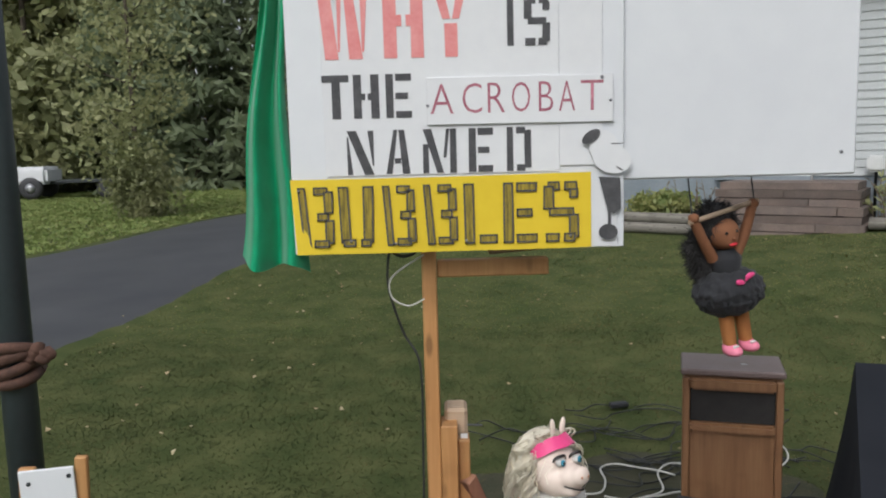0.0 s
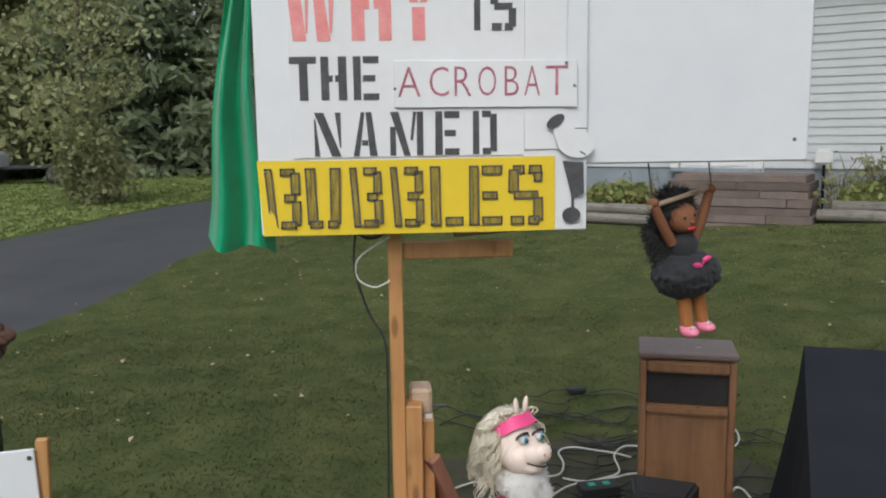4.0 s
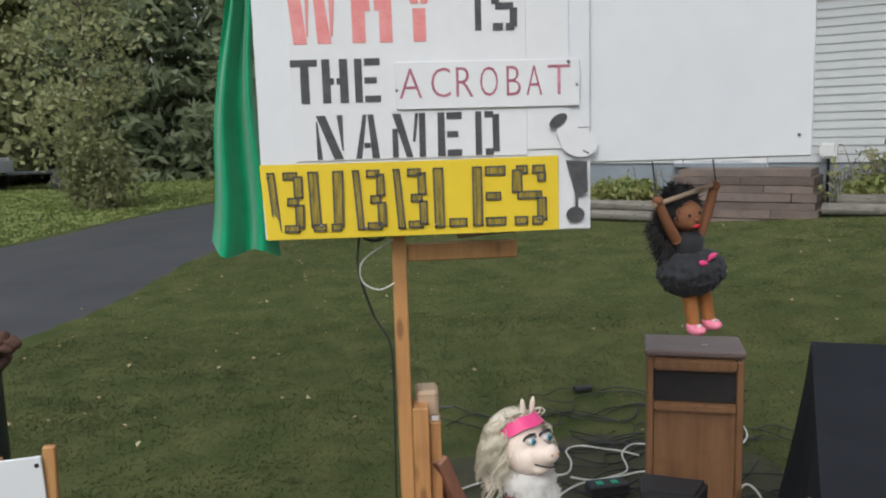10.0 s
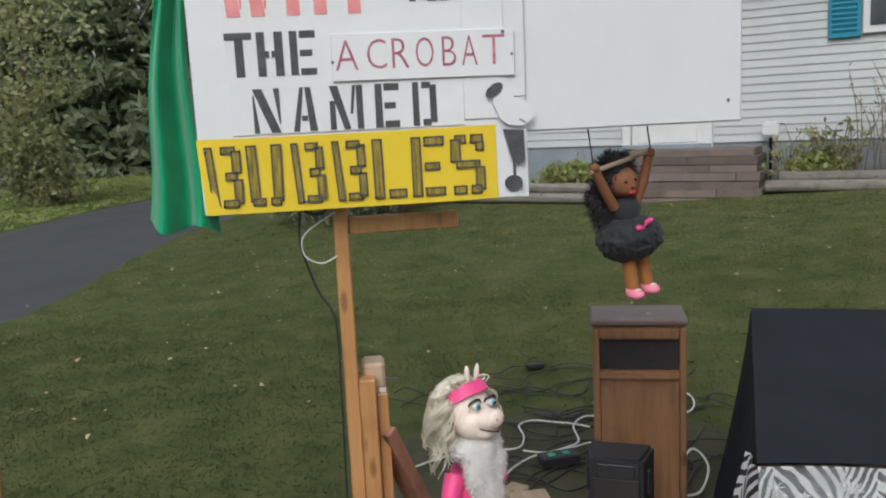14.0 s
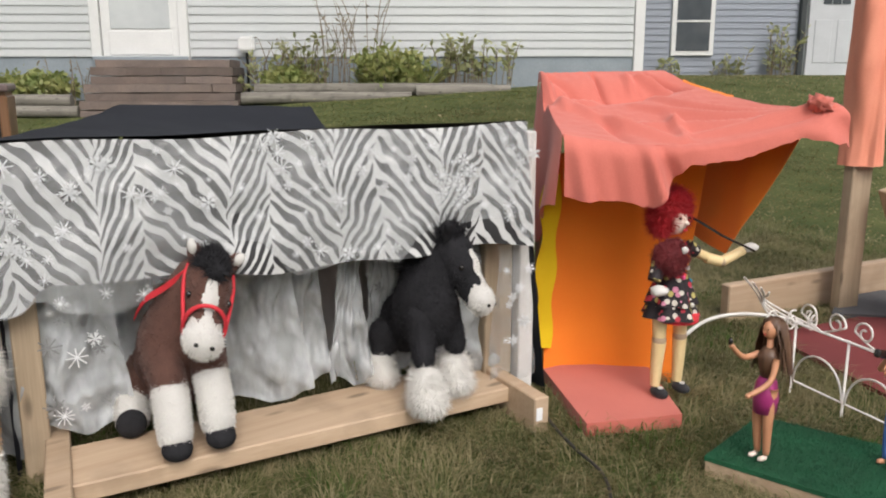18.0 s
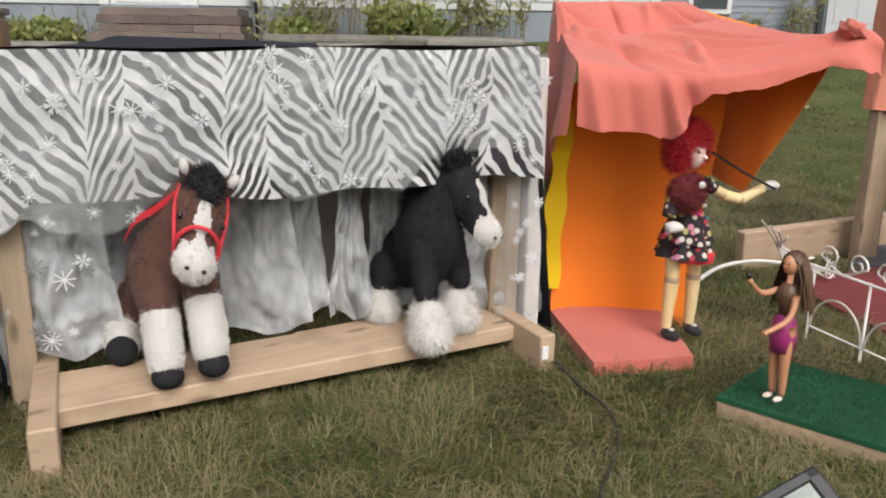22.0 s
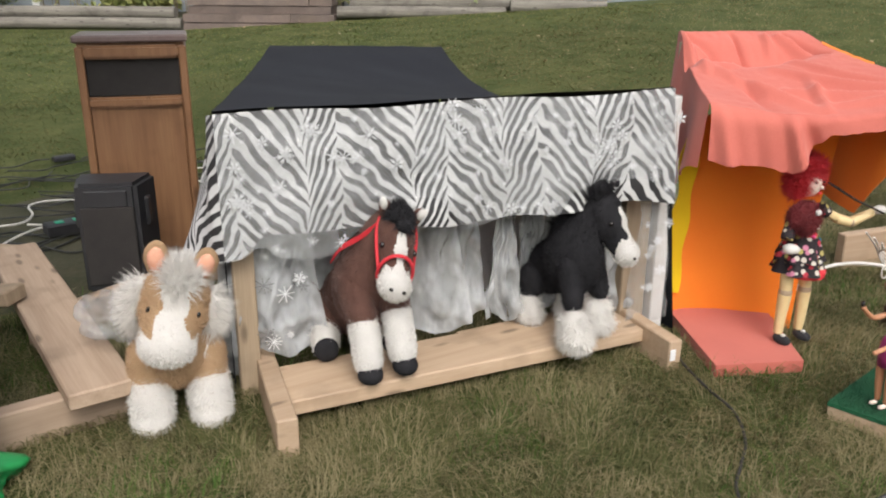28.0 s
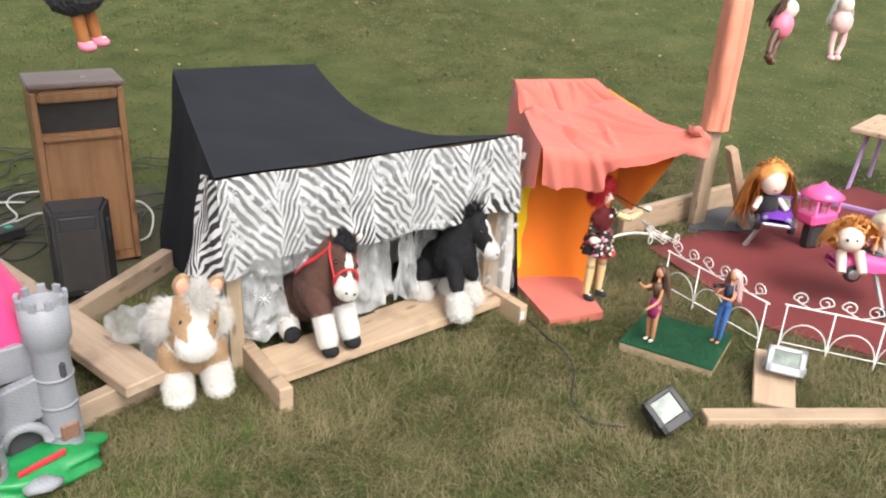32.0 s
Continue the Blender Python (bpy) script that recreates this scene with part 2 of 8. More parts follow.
def pile(b, density, length, rng, lean=(0, 0, -0.5), w=0.0011, only=None, wild=0.35):
    """Fine tufts standing out of a skin, as many as density for each square metre."""
    b.normal_update()
    faces = [f for f in b.faces if only is None or f.material_index == only]
    area = np.array([f.calc_area() for f in faces])
    n = int(area.sum() * density)
    if n < 1:
        return b
    pick = rng.choice(len(faces), n, p=area / area.sum())
    nz = rng.normal(0, wild, (n, 3))
    k = rng.uniform(0.5, 1.15, n)
    r1, r2 = np.sqrt(rng.uniform(0, 1, n)), rng.uniform(0, 1, n)
    lean = Vector(lean)
    todo = []
    for i in range(n):
        f = faces[pick[i]]
        vs = f.verts
        a, c, d = vs[0].co, vs[1].co, vs[2].co
        if len(vs) == 4 and i % 2:
            c, d = vs[2].co, vs[3].co
        p = a * (1 - r1[i]) + c * (r1[i] * (1 - r2[i])) + d * (r1[i] * r2[i])
        todo.append((p, f.normal.copy(), f.material_index))
    for i, (p, nn, mi) in enumerate(todo):
        q = (nn + lean + Vector(nz[i])).normalized()
        side = q.cross(nn)
        if side.length < 1e-3:
            side = Vector((1, 0, 0))
        side = side.normalized() * w
        t = b.faces.new((b.verts.new(p - nn * 0.001 - side), b.verts.new(p - nn * 0.001 + side), b.verts.new(p + q * length * k[i])))
        t.material_index = mi
    return b


def lathe(profile, at=(0, 0, 0), sides=20, bm=None, mi=0, rot=None, smooth=True):
    """A turned form from (radius, height) pairs."""
    out = bm or bmesh.new()
    b = bmesh.new()
    rings = [[b.verts.new((r * math.cos(2 * math.pi * k / sides), r * math.sin(2 * math.pi * k / sides), z)) for k in range(sides)] for r, z in profile]
    for r, s in zip(rings, rings[1:]):
        for k in range(sides):
            b.faces.new((r[k], r[(k + 1) % sides], s[(k + 1) % sides], s[k])).smooth = smooth
    b.faces.new(rings[0][::-1])
    b.faces.new(rings[-1])
    m = Matrix.Translation(at)
    if rot:
        m = m @ pose(0, 0, 0, *rot)
    bmesh.ops.transform(b, matrix=m, verts=b.verts)
    return merge(out, b, mi)


def sheet(f, nu, nv, bm=None, mi=0, thick=0.0):
    """A cloth or membrane: f(u, v) in 0..1 gives a place."""
    out = bm or bmesh.new()
    g = [[Vector(f(i / nu, j / nv)) for j in range(nv + 1)] for i in range(nu + 1)]
    layers = [0.0, thick] if thick else [0.0]
    made = []
    for h in layers:
        vs = []
        for i in range(nu + 1):
            row = []
            for j in range(nv + 1):
                p = g[i][j]
                if h:
                    du = g[min(i + 1, nu)][j] - g[max(i - 1, 0)][j]
                    dv = g[i][min(j + 1, nv)] - g[i][max(j - 1, 0)]
                    nn = du.cross(dv)
                    if nn.length > 1e-9:
                        p = p - nn.normalized() * h
                row.append(out.verts.new(p))
            vs.append(row)
        made.append(vs)
        for i in range(nu):
            for j in range(nv):
                q = (vs[i][j], vs[i + 1][j], vs[i + 1][j + 1], vs[i][j + 1])
                fc = out.faces.new(q if not h else q[::-1])
                fc.smooth, fc.material_index = True, mi
    if thick:
        a, b = made
        rim = [(i, 0) for i in range(nu)] + [(nu, j) for j in range(nv)] + [(nu - i, nv) for i in range(nu)] + [(0, nv - j) for j in range(nv)]
        for k, (i, j) in enumerate(rim):
            i2, j2 = rim[(k + 1) % len(rim)]
            fc = out.faces.new((a[i][j], b[i][j], b[i2][j2], a[i2][j2]))
            fc.material_index = mi
            for e in fc.edges:
                e.smooth = False
    return out


def slab(outline, z0, z1, bm=None, mi=0):
    """A flat plate with the given outline, between two heights."""
    out = bm or bmesh.new()
    lo = [out.verts.new((x, y, z0)) for x, y in outline]
    hi = [out.verts.new((x, y, z1)) for x, y in outline]
    k = len(lo)
    for f in [lo[::-1], hi] + [(lo[i], lo[(i + 1) % k], hi[(i + 1) % k], hi[i]) for i in range(k)]:
        out.faces.new(f).material_index = mi
    return out


def letter(ch, x0, x1, z0, z1, material, parent, y=-0.0015, weight=0.0, thick=0.0012, shear=0.0, name="letter"):
    """One printed or painted character, filling a box on an upright board that faces -y."""
    cu = bpy.data.curves.new(name, "FONT")
    cu.body, cu.size, cu.offset, cu.extrude, cu.shear = ch, 1.0, weight, 0.0, shear
    cu.resolution_u = 3
    tmp = bpy.data.objects.new("tmp", cu)
    scene.collection.objects.link(tmp)
    bpy.context.view_layer.update()
    me = bpy.data.meshes.new_from_object(tmp)
    bpy.data.objects.remove(tmp)
    co = [v.co.copy() for v in me.vertices]
    lo = [min(c[i] for c in co) for i in (0, 1)]
    hi = [max(c[i] for c in co) for i in (0, 1)]
    for v in me.vertices:
        v.co = Vector((x0 + (v.co.x - lo[0]) / (hi[0] - lo[0]) * (x1 - x0), y, z0 + (v.co.y - lo[1]) / (hi[1] - lo[1]) * (z1 - z0)))
    me.name = name
    me.materials.clear()
    me.materials.append(material)
    ob = new(name, me)
    ob.parent = parent
    return ob


def rnd(a, b):
    return random.uniform(a, b)

# ---------------------------------------------------------------- materials
M_LAWN = mat("lawn", (0.040, 0.059, 0.019), (0.104, 0.113, 0.044), scale=3.2, fine=48, rough=0.95, bump=0.35, dist=0.012, spec=0.1)
M_SOIL = mat("bare_soil", (0.070, 0.064, 0.036), (0.038, 0.044, 0.020), scale=8, fine=60, rough=0.95, bump=0.8, dist=0.01)
M_ASPHALT = mat("asphalt", (0.042, 0.045, 0.052), (0.07, 0.073, 0.08), scale=1.1, fine=160, rough=0.62, bump=0.5, dist=0.004)
M_SIDING = mat("vinyl_siding", (0.49, 0.515, 0.515), (0.44, 0.465, 0.47), scale=1.5, fine=30, rough=0.45, bump=0.05, vary=0.03)
M_TRIM = mat("white_trim", (0.68, 0.69, 0.68), (0.6, 0.61, 0.6), scale=3, fine=40, rough=0.4, bump=0.04)
M_FOUND = mat("painted_foundation", (0.27, 0.31, 0.34), (0.2, 0.235, 0.26), scale=2.5, fine=45, rough=0.85, bump=0.4, dist=0.01)
M_TEAL = mat("teal_paint", (0.02, 0.24, 0.36), (0.015, 0.19, 0.29), scale=4, fine=50, rough=0.4, bump=0.05)
M_STEP = mat("sandstone_slab", (0.185, 0.14, 0.118), (0.11, 0.09, 0.08), scale=3.5, fine=40, rough=0.85, bump=0.6, dist=0.01, vary=0.28)
M_TIMBER = wood("weathered_timber", (0.25, 0.235, 0.2), (0.12, 0.11, 0.095), 0, 0.9, 0.15)
M_GLASS = mat("window_glass", (0.05, 0.06, 0.07), (0.08, 0.09, 0.1), scale=2, fine=5, rough=0.05, bump=0)
M_DARK = mat("dark_metal", (0.035, 0.042, 0.045), (0.025, 0.03, 0.032), scale=8, fine=80, rough=0.45, bump=0.1)
M_BARK = mat("bark", (0.16, 0.13, 0.10), (0.07, 0.055, 0.045), scale=9, fine=50, rough=0.9, bump=0.8, stretch=(1, 1, 0.25), dist=0.02)
M_LEAF = mat("leaf_green", (0.25, 0.28, 0.13), (0.36, 0.36, 0.18), scale=0.9, fine=5, rough=0.6, bump=0, vary=0.2)
M_LEAF_DARK = mat("needle_green", (0.17, 0.215, 0.13), (0.24, 0.28, 0.155), scale=0.9, fine=5, rough=0.6, bump=0, vary=0.2)
M_LEAF_WARM = mat("leaf_autumn", (0.40, 0.25, 0.10), (0.30, 0.25, 0.10), scale=0.8, fine=5, rough=0.6, bump=0, vary=0.2)
for leaf_mat in (M_LEAF, M_LEAF_DARK, M_LEAF_WARM):
    leafy(leaf_mat, 0.42)
M_LILY = mat("lily_leaf", (0.20, 0.28, 0.09), (0.36, 0.34, 0.13), scale=5, fine=20, rough=0.5, bump=0.05)
M_DRYSTEM = mat("dry_stem", (0.24, 0.19, 0.13), (0.15, 0.12, 0.08), scale=9, fine=40, rough=0.9, bump=0)

# ---------------------------------------------------------------- ground
HOUSE = pose(4.045, 9.915, 0, 0, 0, -34.55)
HX, HY = Vector((0.8236, -0.5671)), Vector((0.5671, 0.8236))


def smooth01(t):
    t = min(1.0, max(0.0, t))
    return t * t * (3 - 2 * t)


def ground_z(x, y):
    """Level round the stalls, rising to the house, nearly level to the woods."""
    d = Vector((x - 4.045, y - 9.915))
    s, u = d.dot(HY), d.dot(HX)
    rise = 0.36 + 0.06 * min(7.0, max(-1.0, u))
    rise = 0.12 + (rise - 0.12) * smooth01((u + 9) / 6)
    z = rise * smooth01((s + 6.6) / 6.8)
    far = smooth01((math.hypot(x, y) - 22) / 40)
    return z * (1 - far) + 0.35 * far


def axis_steps(lo, hi, near, grow):
    out, v, st = [0.0], 0.0, near
    while v < hi:
        st *= grow
        v += st
        out.append(v)
    neg, v, st = [], 0.0, near
    while v > lo:
        st *= grow
        v -= st
        neg.append(v)
    return neg[::-1] + out


gx = [x + 1.5 for x in axis_steps(-900, 900, 0.22, 1.045)]
gy = [y + 2.0 for y in axis_steps(-900, 900, 0.22, 1.045)]
bm = bmesh.new()
rows = [[bm.verts.new((x, y, ground_z(x, y) + (0.003 * noise.noise(Vector((x * 1.3, y * 1.3, 0))) if abs(x) < 14 and -8 < y < 14 else 0))) for y in gy] for x in gx]
for i in range(len(gx) - 1):
    for j in range(len(gy) - 1):
        bm.faces.new((rows[i][j], rows[i + 1][j], rows[i + 1][j + 1], rows[i][j + 1])).smooth = True
tagged(part("ground", bm, M_LAWN), "short autumn lawn with worn patches", "lawn", kind="structure")

near_edge = spline([(-5.2, -3.0, 0), (-4.1, 2.0, 0), (-3.15, 5.2, 0), (-2.78, 7.1, 0), (-2.55, 9.3, 0), (-1.9, 12.5, 0), (0.5, 18.0, 0)], 60)
far_edge = spline([(-13.0, 2.0, 0), (-10.5, 6.0, 0), (-8.2, 9.4, 0), (-6.3, 12.0, 0), (-5.4, 15.0, 0), (-4.6, 18.2, 0), (-2.0, 24.0, 0)], 60)
n_edge = min(len(near_edge), len(far_edge))


def drive(u, v):
    a, b = near_edge[round(v * (n_edge - 1))], far_edge[round(v * (n_edge - 1))]
    p = a.lerp(b, u)
    if u in (0.0, 1.0):
        p = p + Vector((0.06 * noise.noise(p * 2.3), 0, 0))
    return (p.x, p.y, ground_z(p.x, p.y) - 0.004 + 0.034 * math.sin(math.pi * u))


tagged(part("driveway", sheet(drive, 16, n_edge - 1), M_ASPHALT), "damp dark grey asphalt driveway beside the lawn", "driveway", kind="structure")


def blades(name, count, xs, ys, height, keep, seed, label, width=0.004, droop=0.7, material=None, feather=0.5, flat=0.5, swirl=1.0):
    """Grass as bent two-segment blades, one joined mesh."""
    rng = np.random.default_rng(seed)
    x, y = rng.uniform(xs[0], xs[1], count), rng.uniform(ys[0], ys[1], count)
    k = np.array([keep(a, b) for a, b in zip(x, y)])
    rim = np.minimum(np.minimum(x - xs[0], xs[1] - x), np.minimum(y - ys[0], ys[1] - y)) / feather
    k = k * np.clip(rim + rng.uniform(-0.3, 0.3, count), 0, 1)
    sel = rng.uniform(0, 1, count) < k
    x, y = x[sel], y[sel]
    n = len(x)
    z = np.array([ground_z(a, b) for a, b in zip(x, y)]) - 0.006
    lie = np.array([noise.noise(Vector((p * 2.4, q * 2.4, seed))) + 0.6 * noise.noise(Vector((p * 7, q * 7, seed + 5))) for p, q in zip(x, y)])
    a = lie * 6.0 + rng.normal(0, swirl, n)
    h = height * rng.uniform(0.45, 1.25, n) * (0.75 + 0.5 * k[sel])
    bend = h * rng.uniform(0.1, 1.0, n) * droop
    w = width * rng.uniform(0.6, 1.3, n)
    sx, sy = -np.sin(a) * w / 2, np.cos(a) * w / 2
    dx, dy = np.cos(a), np.sin(a)
    v = np.zeros((n, 5, 3))
    v[:, 0] = np.c_[x - sx, y - sy, z]
    v[:, 1] = np.c_[x + sx, y + sy, z]
    v[:, 2] = np.c_[x - sx * 0.8 + dx * bend * 0.3, y - sy * 0.8 + dy * bend * 0.3, z + h * 0.62 * flat]
    v[:, 3] = np.c_[x + sx * 0.8 + dx * bend * 0.3, y + sy * 0.8 + dy * bend * 0.3, z + h * 0.62 * flat]
    v[:, 4] = np.c_[x + dx * bend, y + dy * bend, z + h * (1 - 0.2 * droop) * flat]
    me = bpy.data.meshes.new(name)
    base = np.arange(n)[:, None] * 5
    tri = np.concatenate([base + [0, 1, 3], base + [0, 3, 2], base + [2, 3, 4]], axis=1).reshape(-1, 3)
    me.vertices.add(n * 5)
    me.vertices.foreach_set("co", v.reshape(-1))
    me.loops.add(len(tri) * 3)
    me.loops.foreach_set("vertex_index", tri.reshape(-1).astype(np.int32))
    me.polygons.add(len(tri))
    me.polygons.foreach_set("loop_start", np.arange(len(tri), dtype=np.int32) * 3)
    me.update(calc_edges=True)
    me.materials.append(material)
    return tagged(new(name, me), label, "grass", kind="stuff")


def grass_material(name, low, mid, high, spread=0.45, patch=3.5, drift=0.0):
    """Blades that run from green to straw, by blade and by patch; drift darkens them at low x and pales them at high x.
    """
    m, n, l, p = nodes_of(name)
    ge = n.new("ShaderNodeNewGeometry")
    tc = n.new("ShaderNodeTexCoord")
    no = n.new("ShaderNodeTexNoise")
    no.inputs["Scale"].default_value, no.inputs["Detail"].default_value = patch, 6
    l.new(tc.outputs["Object"], no.inputs["Vector"])
    ad = n.new("ShaderNodeMath")
    ad.operation = "MULTIPLY_ADD"
    ad.inputs[1].default_value = spread
    l.new(ge.outputs["Random Per Island"], ad.inputs[0])
    l.new(no.outputs[0], ad.inputs[2])
    last = ad.outputs[0]
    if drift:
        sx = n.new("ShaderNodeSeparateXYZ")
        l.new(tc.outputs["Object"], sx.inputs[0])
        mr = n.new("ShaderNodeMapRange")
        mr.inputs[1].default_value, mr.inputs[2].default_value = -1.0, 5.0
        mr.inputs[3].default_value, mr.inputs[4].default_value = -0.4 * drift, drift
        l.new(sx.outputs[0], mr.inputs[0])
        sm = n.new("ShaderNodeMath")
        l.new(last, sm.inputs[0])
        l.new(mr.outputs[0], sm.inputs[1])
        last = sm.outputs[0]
    rp = n.new("ShaderNodeValToRGB")
    rp.color_ramp.elements[0].position, rp.color_ramp.elements[0].color = 0.45, (*low, 1)
    rp.color_ramp.elements[1].position, rp.color_ramp.elements[1].color = 1.02, (*high, 1)
    e = rp.color_ramp.elements.new(0.72)
    e.color = (*mid, 1)
    l.new(last, rp.inputs[0])
    l.new(rp.outputs[0], p.inputs["Base Color"])
    p.inputs["Roughness"].default_value = 0.55
    p.inputs["Specular IOR Level"].default_value = 0.2
    return leafy(m, 0.4)


M_GRASS_DRY = grass_material("dry_grass", (0.105, 0.120, 0.044), (0.185, 0.172, 0.078), (0.335, 0.288, 0.168), 0.62)
M_GRASS_GREEN = grass_material("green_grass", (0.105, 0.150, 0.045), (0.155, 0.188, 0.062), (0.245, 0.225, 0.10), drift=0.12)
# shaded copy of the lawn grass: shade behind the sign is painted into the blades
M_GRASS_SHADY = grass_material("shaded_lawn_grass", (0.036, 0.055, 0.016), (0.074, 0.087, 0.028), (0.175, 0.155, 0.070), drift=0.27)
M_GRASS_TUFT = grass_material("fresh_grass", (0.06, 0.13, 0.022), (0.09, 0.165, 0.035), (0.15, 0.20, 0.06))
M_GRASS_VERGE = grass_material("verge_grass", (0.19, 0.27, 0.08), (0.25, 0.31, 0.10), (0.32, 0.34, 0.135))

# ---------------------------------------------------------------- house
house = thing("house", HOUSE, "white vinyl-sided house with a blue-grey painted foundation", "house")
WALL_Y, FOUND = 0.9, 1.03
part("wall", box(12.3, 0.2, 2.8, (0.0, WALL_Y + 0.12, FOUND + 1.4), 0.004), M_SIDING, house)
part("foundation", box(12.22, 0.25, 1.1, (0.02, WALL_Y + 0.15, FOUND - 0.55), 0.006), M_FOUND, house, "blue-grey painted foundation")
PITCH = 0.105


# the wing stands in shade: that blue-grey shade is mixed into the siding colour
M_SIDING_SHADED = mat("shaded_siding", (0.23, 0.255, 0.30), (0.20, 0.225, 0.265), scale=1.5, fine=30, rough=0.5, bump=0.05, vary=0.03)


def siding(x0, x1, y, z0, count, parent, material=M_SIDING, pitch=PITCH):
    """Lapped boards, the lower edge of each standing proud."""
    meshes = {}
    for k in range(count):
        key = round(x1 - x0, 3)
        if key not in meshes:
            b = bmesh.new()
            w = x1 - x0
            pr = [(0, 0.0), (-0.016, 0.0), (-0.016, 0.012), (-0.003, pitch), (0, pitch)]
            a = [[b.verts.new((x, yy, zz)) for yy, zz in pr] for x in (0, w)]
            for i in range(5):
                b.faces.new((a[0][i], a[1][i], a[1][(i + 1) % 5], a[0][(i + 1) % 5]))
            b.faces.new(a[0][::-1])
            b.faces.new(a[1])
            me = bpy.data.meshes.new("siding_board")
            b.to_mesh(me)
            b.free()
            me.materials.append(material)
            meshes[key] = me
        ob = new("siding_board", meshes[key])
        ob.parent = parent
        ob.location = (x0, y, z0 + k * pitch)


DOOR_X0, DOOR_X1 = -0.95, 0.27
siding(-6.1, DOOR_X0, WALL_Y + 0.018, FOUND, 25, house)
siding(DOOR_X1, 6.08, WALL_Y + 0.018, FOUND, 25, house)
part("corner_board", box(0.13, 0.16, 3.1, (6.15, WALL_Y + 0.06, 0.72 + 1.55), 0.005), M_TRIM, house, "white corner board")
part("eaves", box(12.8, 0.9, 0.2, (0.0, WALL_Y - 0.2, 3.93), 0.01), M_TRIM, house)
part("roof", box(13.0, 6.0, 0.12, (0.0, 3.4, 5.0), 0.01, rot=(22, 0, 0)), M_DARK, house, "dark shingle roof")
# front door with its storm door
door = part("door", box(0.98, 0.06, 2.1, (-0.33, WALL_Y - 0.0, 1.0 + 1.05), 0.006), M_TRIM, house, "white storm door")
part("glass_panel", box(0.74, 0.012, 1.35, (-0.33, WALL_Y - 0.036, 2.05), 0.004), mat("door_glass", (0.55, 0.58, 0.58), (0.45, 0.48, 0.49), scale=2, fine=9, rough=0.1, bump=0), door)
part("kick_panel", box(0.8, 0.014, 0.3, (-0.33, WALL_Y - 0.036, 1.2), 0.006), M_TRIM, door)
part("handle", box(0.03, 0.05, 0.13, (0.09, WALL_Y - 0.06, 1.95), 0.008), M_DARK, door, "dark handle")
for x in (DOOR_X0 + 0.06, DOOR_X1 - 0.06):
    part("door_frame", box(0.12, 0.12, 2.25, (x, WALL_Y - 0.01, 2.1), 0.005), M_TRIM, house)
part("threshold", box(1.2, 0.16, 0.06, (-0.34, WALL_Y - 0.03, 1.0), 0.006), M_FOUND, house)


def shuttered_window(x0, x1, z0, parent):
    w = part("window", box(x1 - x0, 0.08, 1.3, ((x0 + x1) / 2, WALL_Y - 0.01, z0 + 0.68), 0.006), M_TRIM, parent)
    part("pane", box(x1 - x0 - 0.16, 0.012, 1.12, ((x0 + x1) / 2, WALL_Y - 0.056, z0 + 0.68), 0.002), M_GLASS, w)
    for x in (x0 - 0.2, x1 + 0.2):
        s = part("shutter", box(0.36, 0.04, 1.36, (x, WALL_Y - 0.03, z0 + 0.68), 0.004), M_TEAL, parent, "teal louvred shutter")
        for k in range(20):
            part("slat", box(0.28, 0.016, 0.045, (x, WALL_Y - 0.054, z0 + 0.08 + k * 0.062), 0.003, rot=(28, 0, 0)), M_TEAL, s)


shuttered_window(2.02, 3.0, 2.26, house)
shuttered_window(-3.3, -2.35, 2.26, house)
part("porch_post", box(0.1, 0.1, 2.9, (-2.92, 0.55, 0.42 + 1.45), 0.006), M_TRIM, house, "white square post")

# side wing, set back, with a window and a door
wing = thing("house_wing", HOUSE, "white-sided wing of the house, its shade tinted into the boards, with a small window", "house")
WY = 4.0
part("wall", box(6.4, 0.2, 3.4, (9.3, WY + 0.12, 0.55 + 1.7), 0.004), M_SIDING, wing)
siding(6.22, 9.86, WY + 0.018, 0.72, 22, wing, M_SIDING_SHADED)
siding(11.0, 12.4, WY + 0.018, 0.72, 22, wing, M_SIDING_SHADED)
win = part("window", box(0.74, 0.07, 1.1, (8.0, WY - 0.01, 1.66), 0.006), M_TRIM, wing)
part("pane", box(0.58, 0.012, 0.94, (8.0, WY - 0.05, 1.66), 0.002), M_GLASS, win)
part("sash_bar", box(0.6, 0.02, 0.03, (8.0, WY - 0.058, 1.68), 0.003), M_TRIM, win)
part("corner_pipe", box(0.1, 0.09, 3.0, (9.9, WY - 0.05, 0.7 + 1.5), 0.01), M_DARK, wing, "dark downpipe")
M_DOORGREY = mat("greyish_door_paint", (0.50, 0.52, 0.54), (0.44, 0.46, 0.48), scale=3, fine=40, rough=0.45, bump=0.04)
gd = part("door", box(0.92, 0.07, 2.05, (10.48, WY - 0.01, 0.78 + 1.02), 0.006), M_DOORGREY, wing, "white panelled door with a small window")
for i in range(3):
    for j in range(3):
        part("pane", box(0.15, 0.01, 0.17, (10.32 + i * 0.165, WY - 0.052, 2.05 + j * 0.19), 0.002), M_GLASS, gd)
for x in (10.28, 10.68):
    part("door_panel", box(0.3, 0.014, 0.72, (x, WY - 0.05, 1.35), 0.01), M_DOORGREY, gd)
part("side_wall", box(0.2, 3.2, 3.3, (6.1, WALL_Y + 1.7, 0.6 + 1.65), 0.004), M_SIDING, wing)

um = thing("utility_meter", HOUSE, "small white utility box on the house wall", "utility box")
part("box", box(0.2, 0.12, 0.2, (1.0, WALL_Y - 0.07, 1.18), 0.03, seg=2), M_TRIM, um)
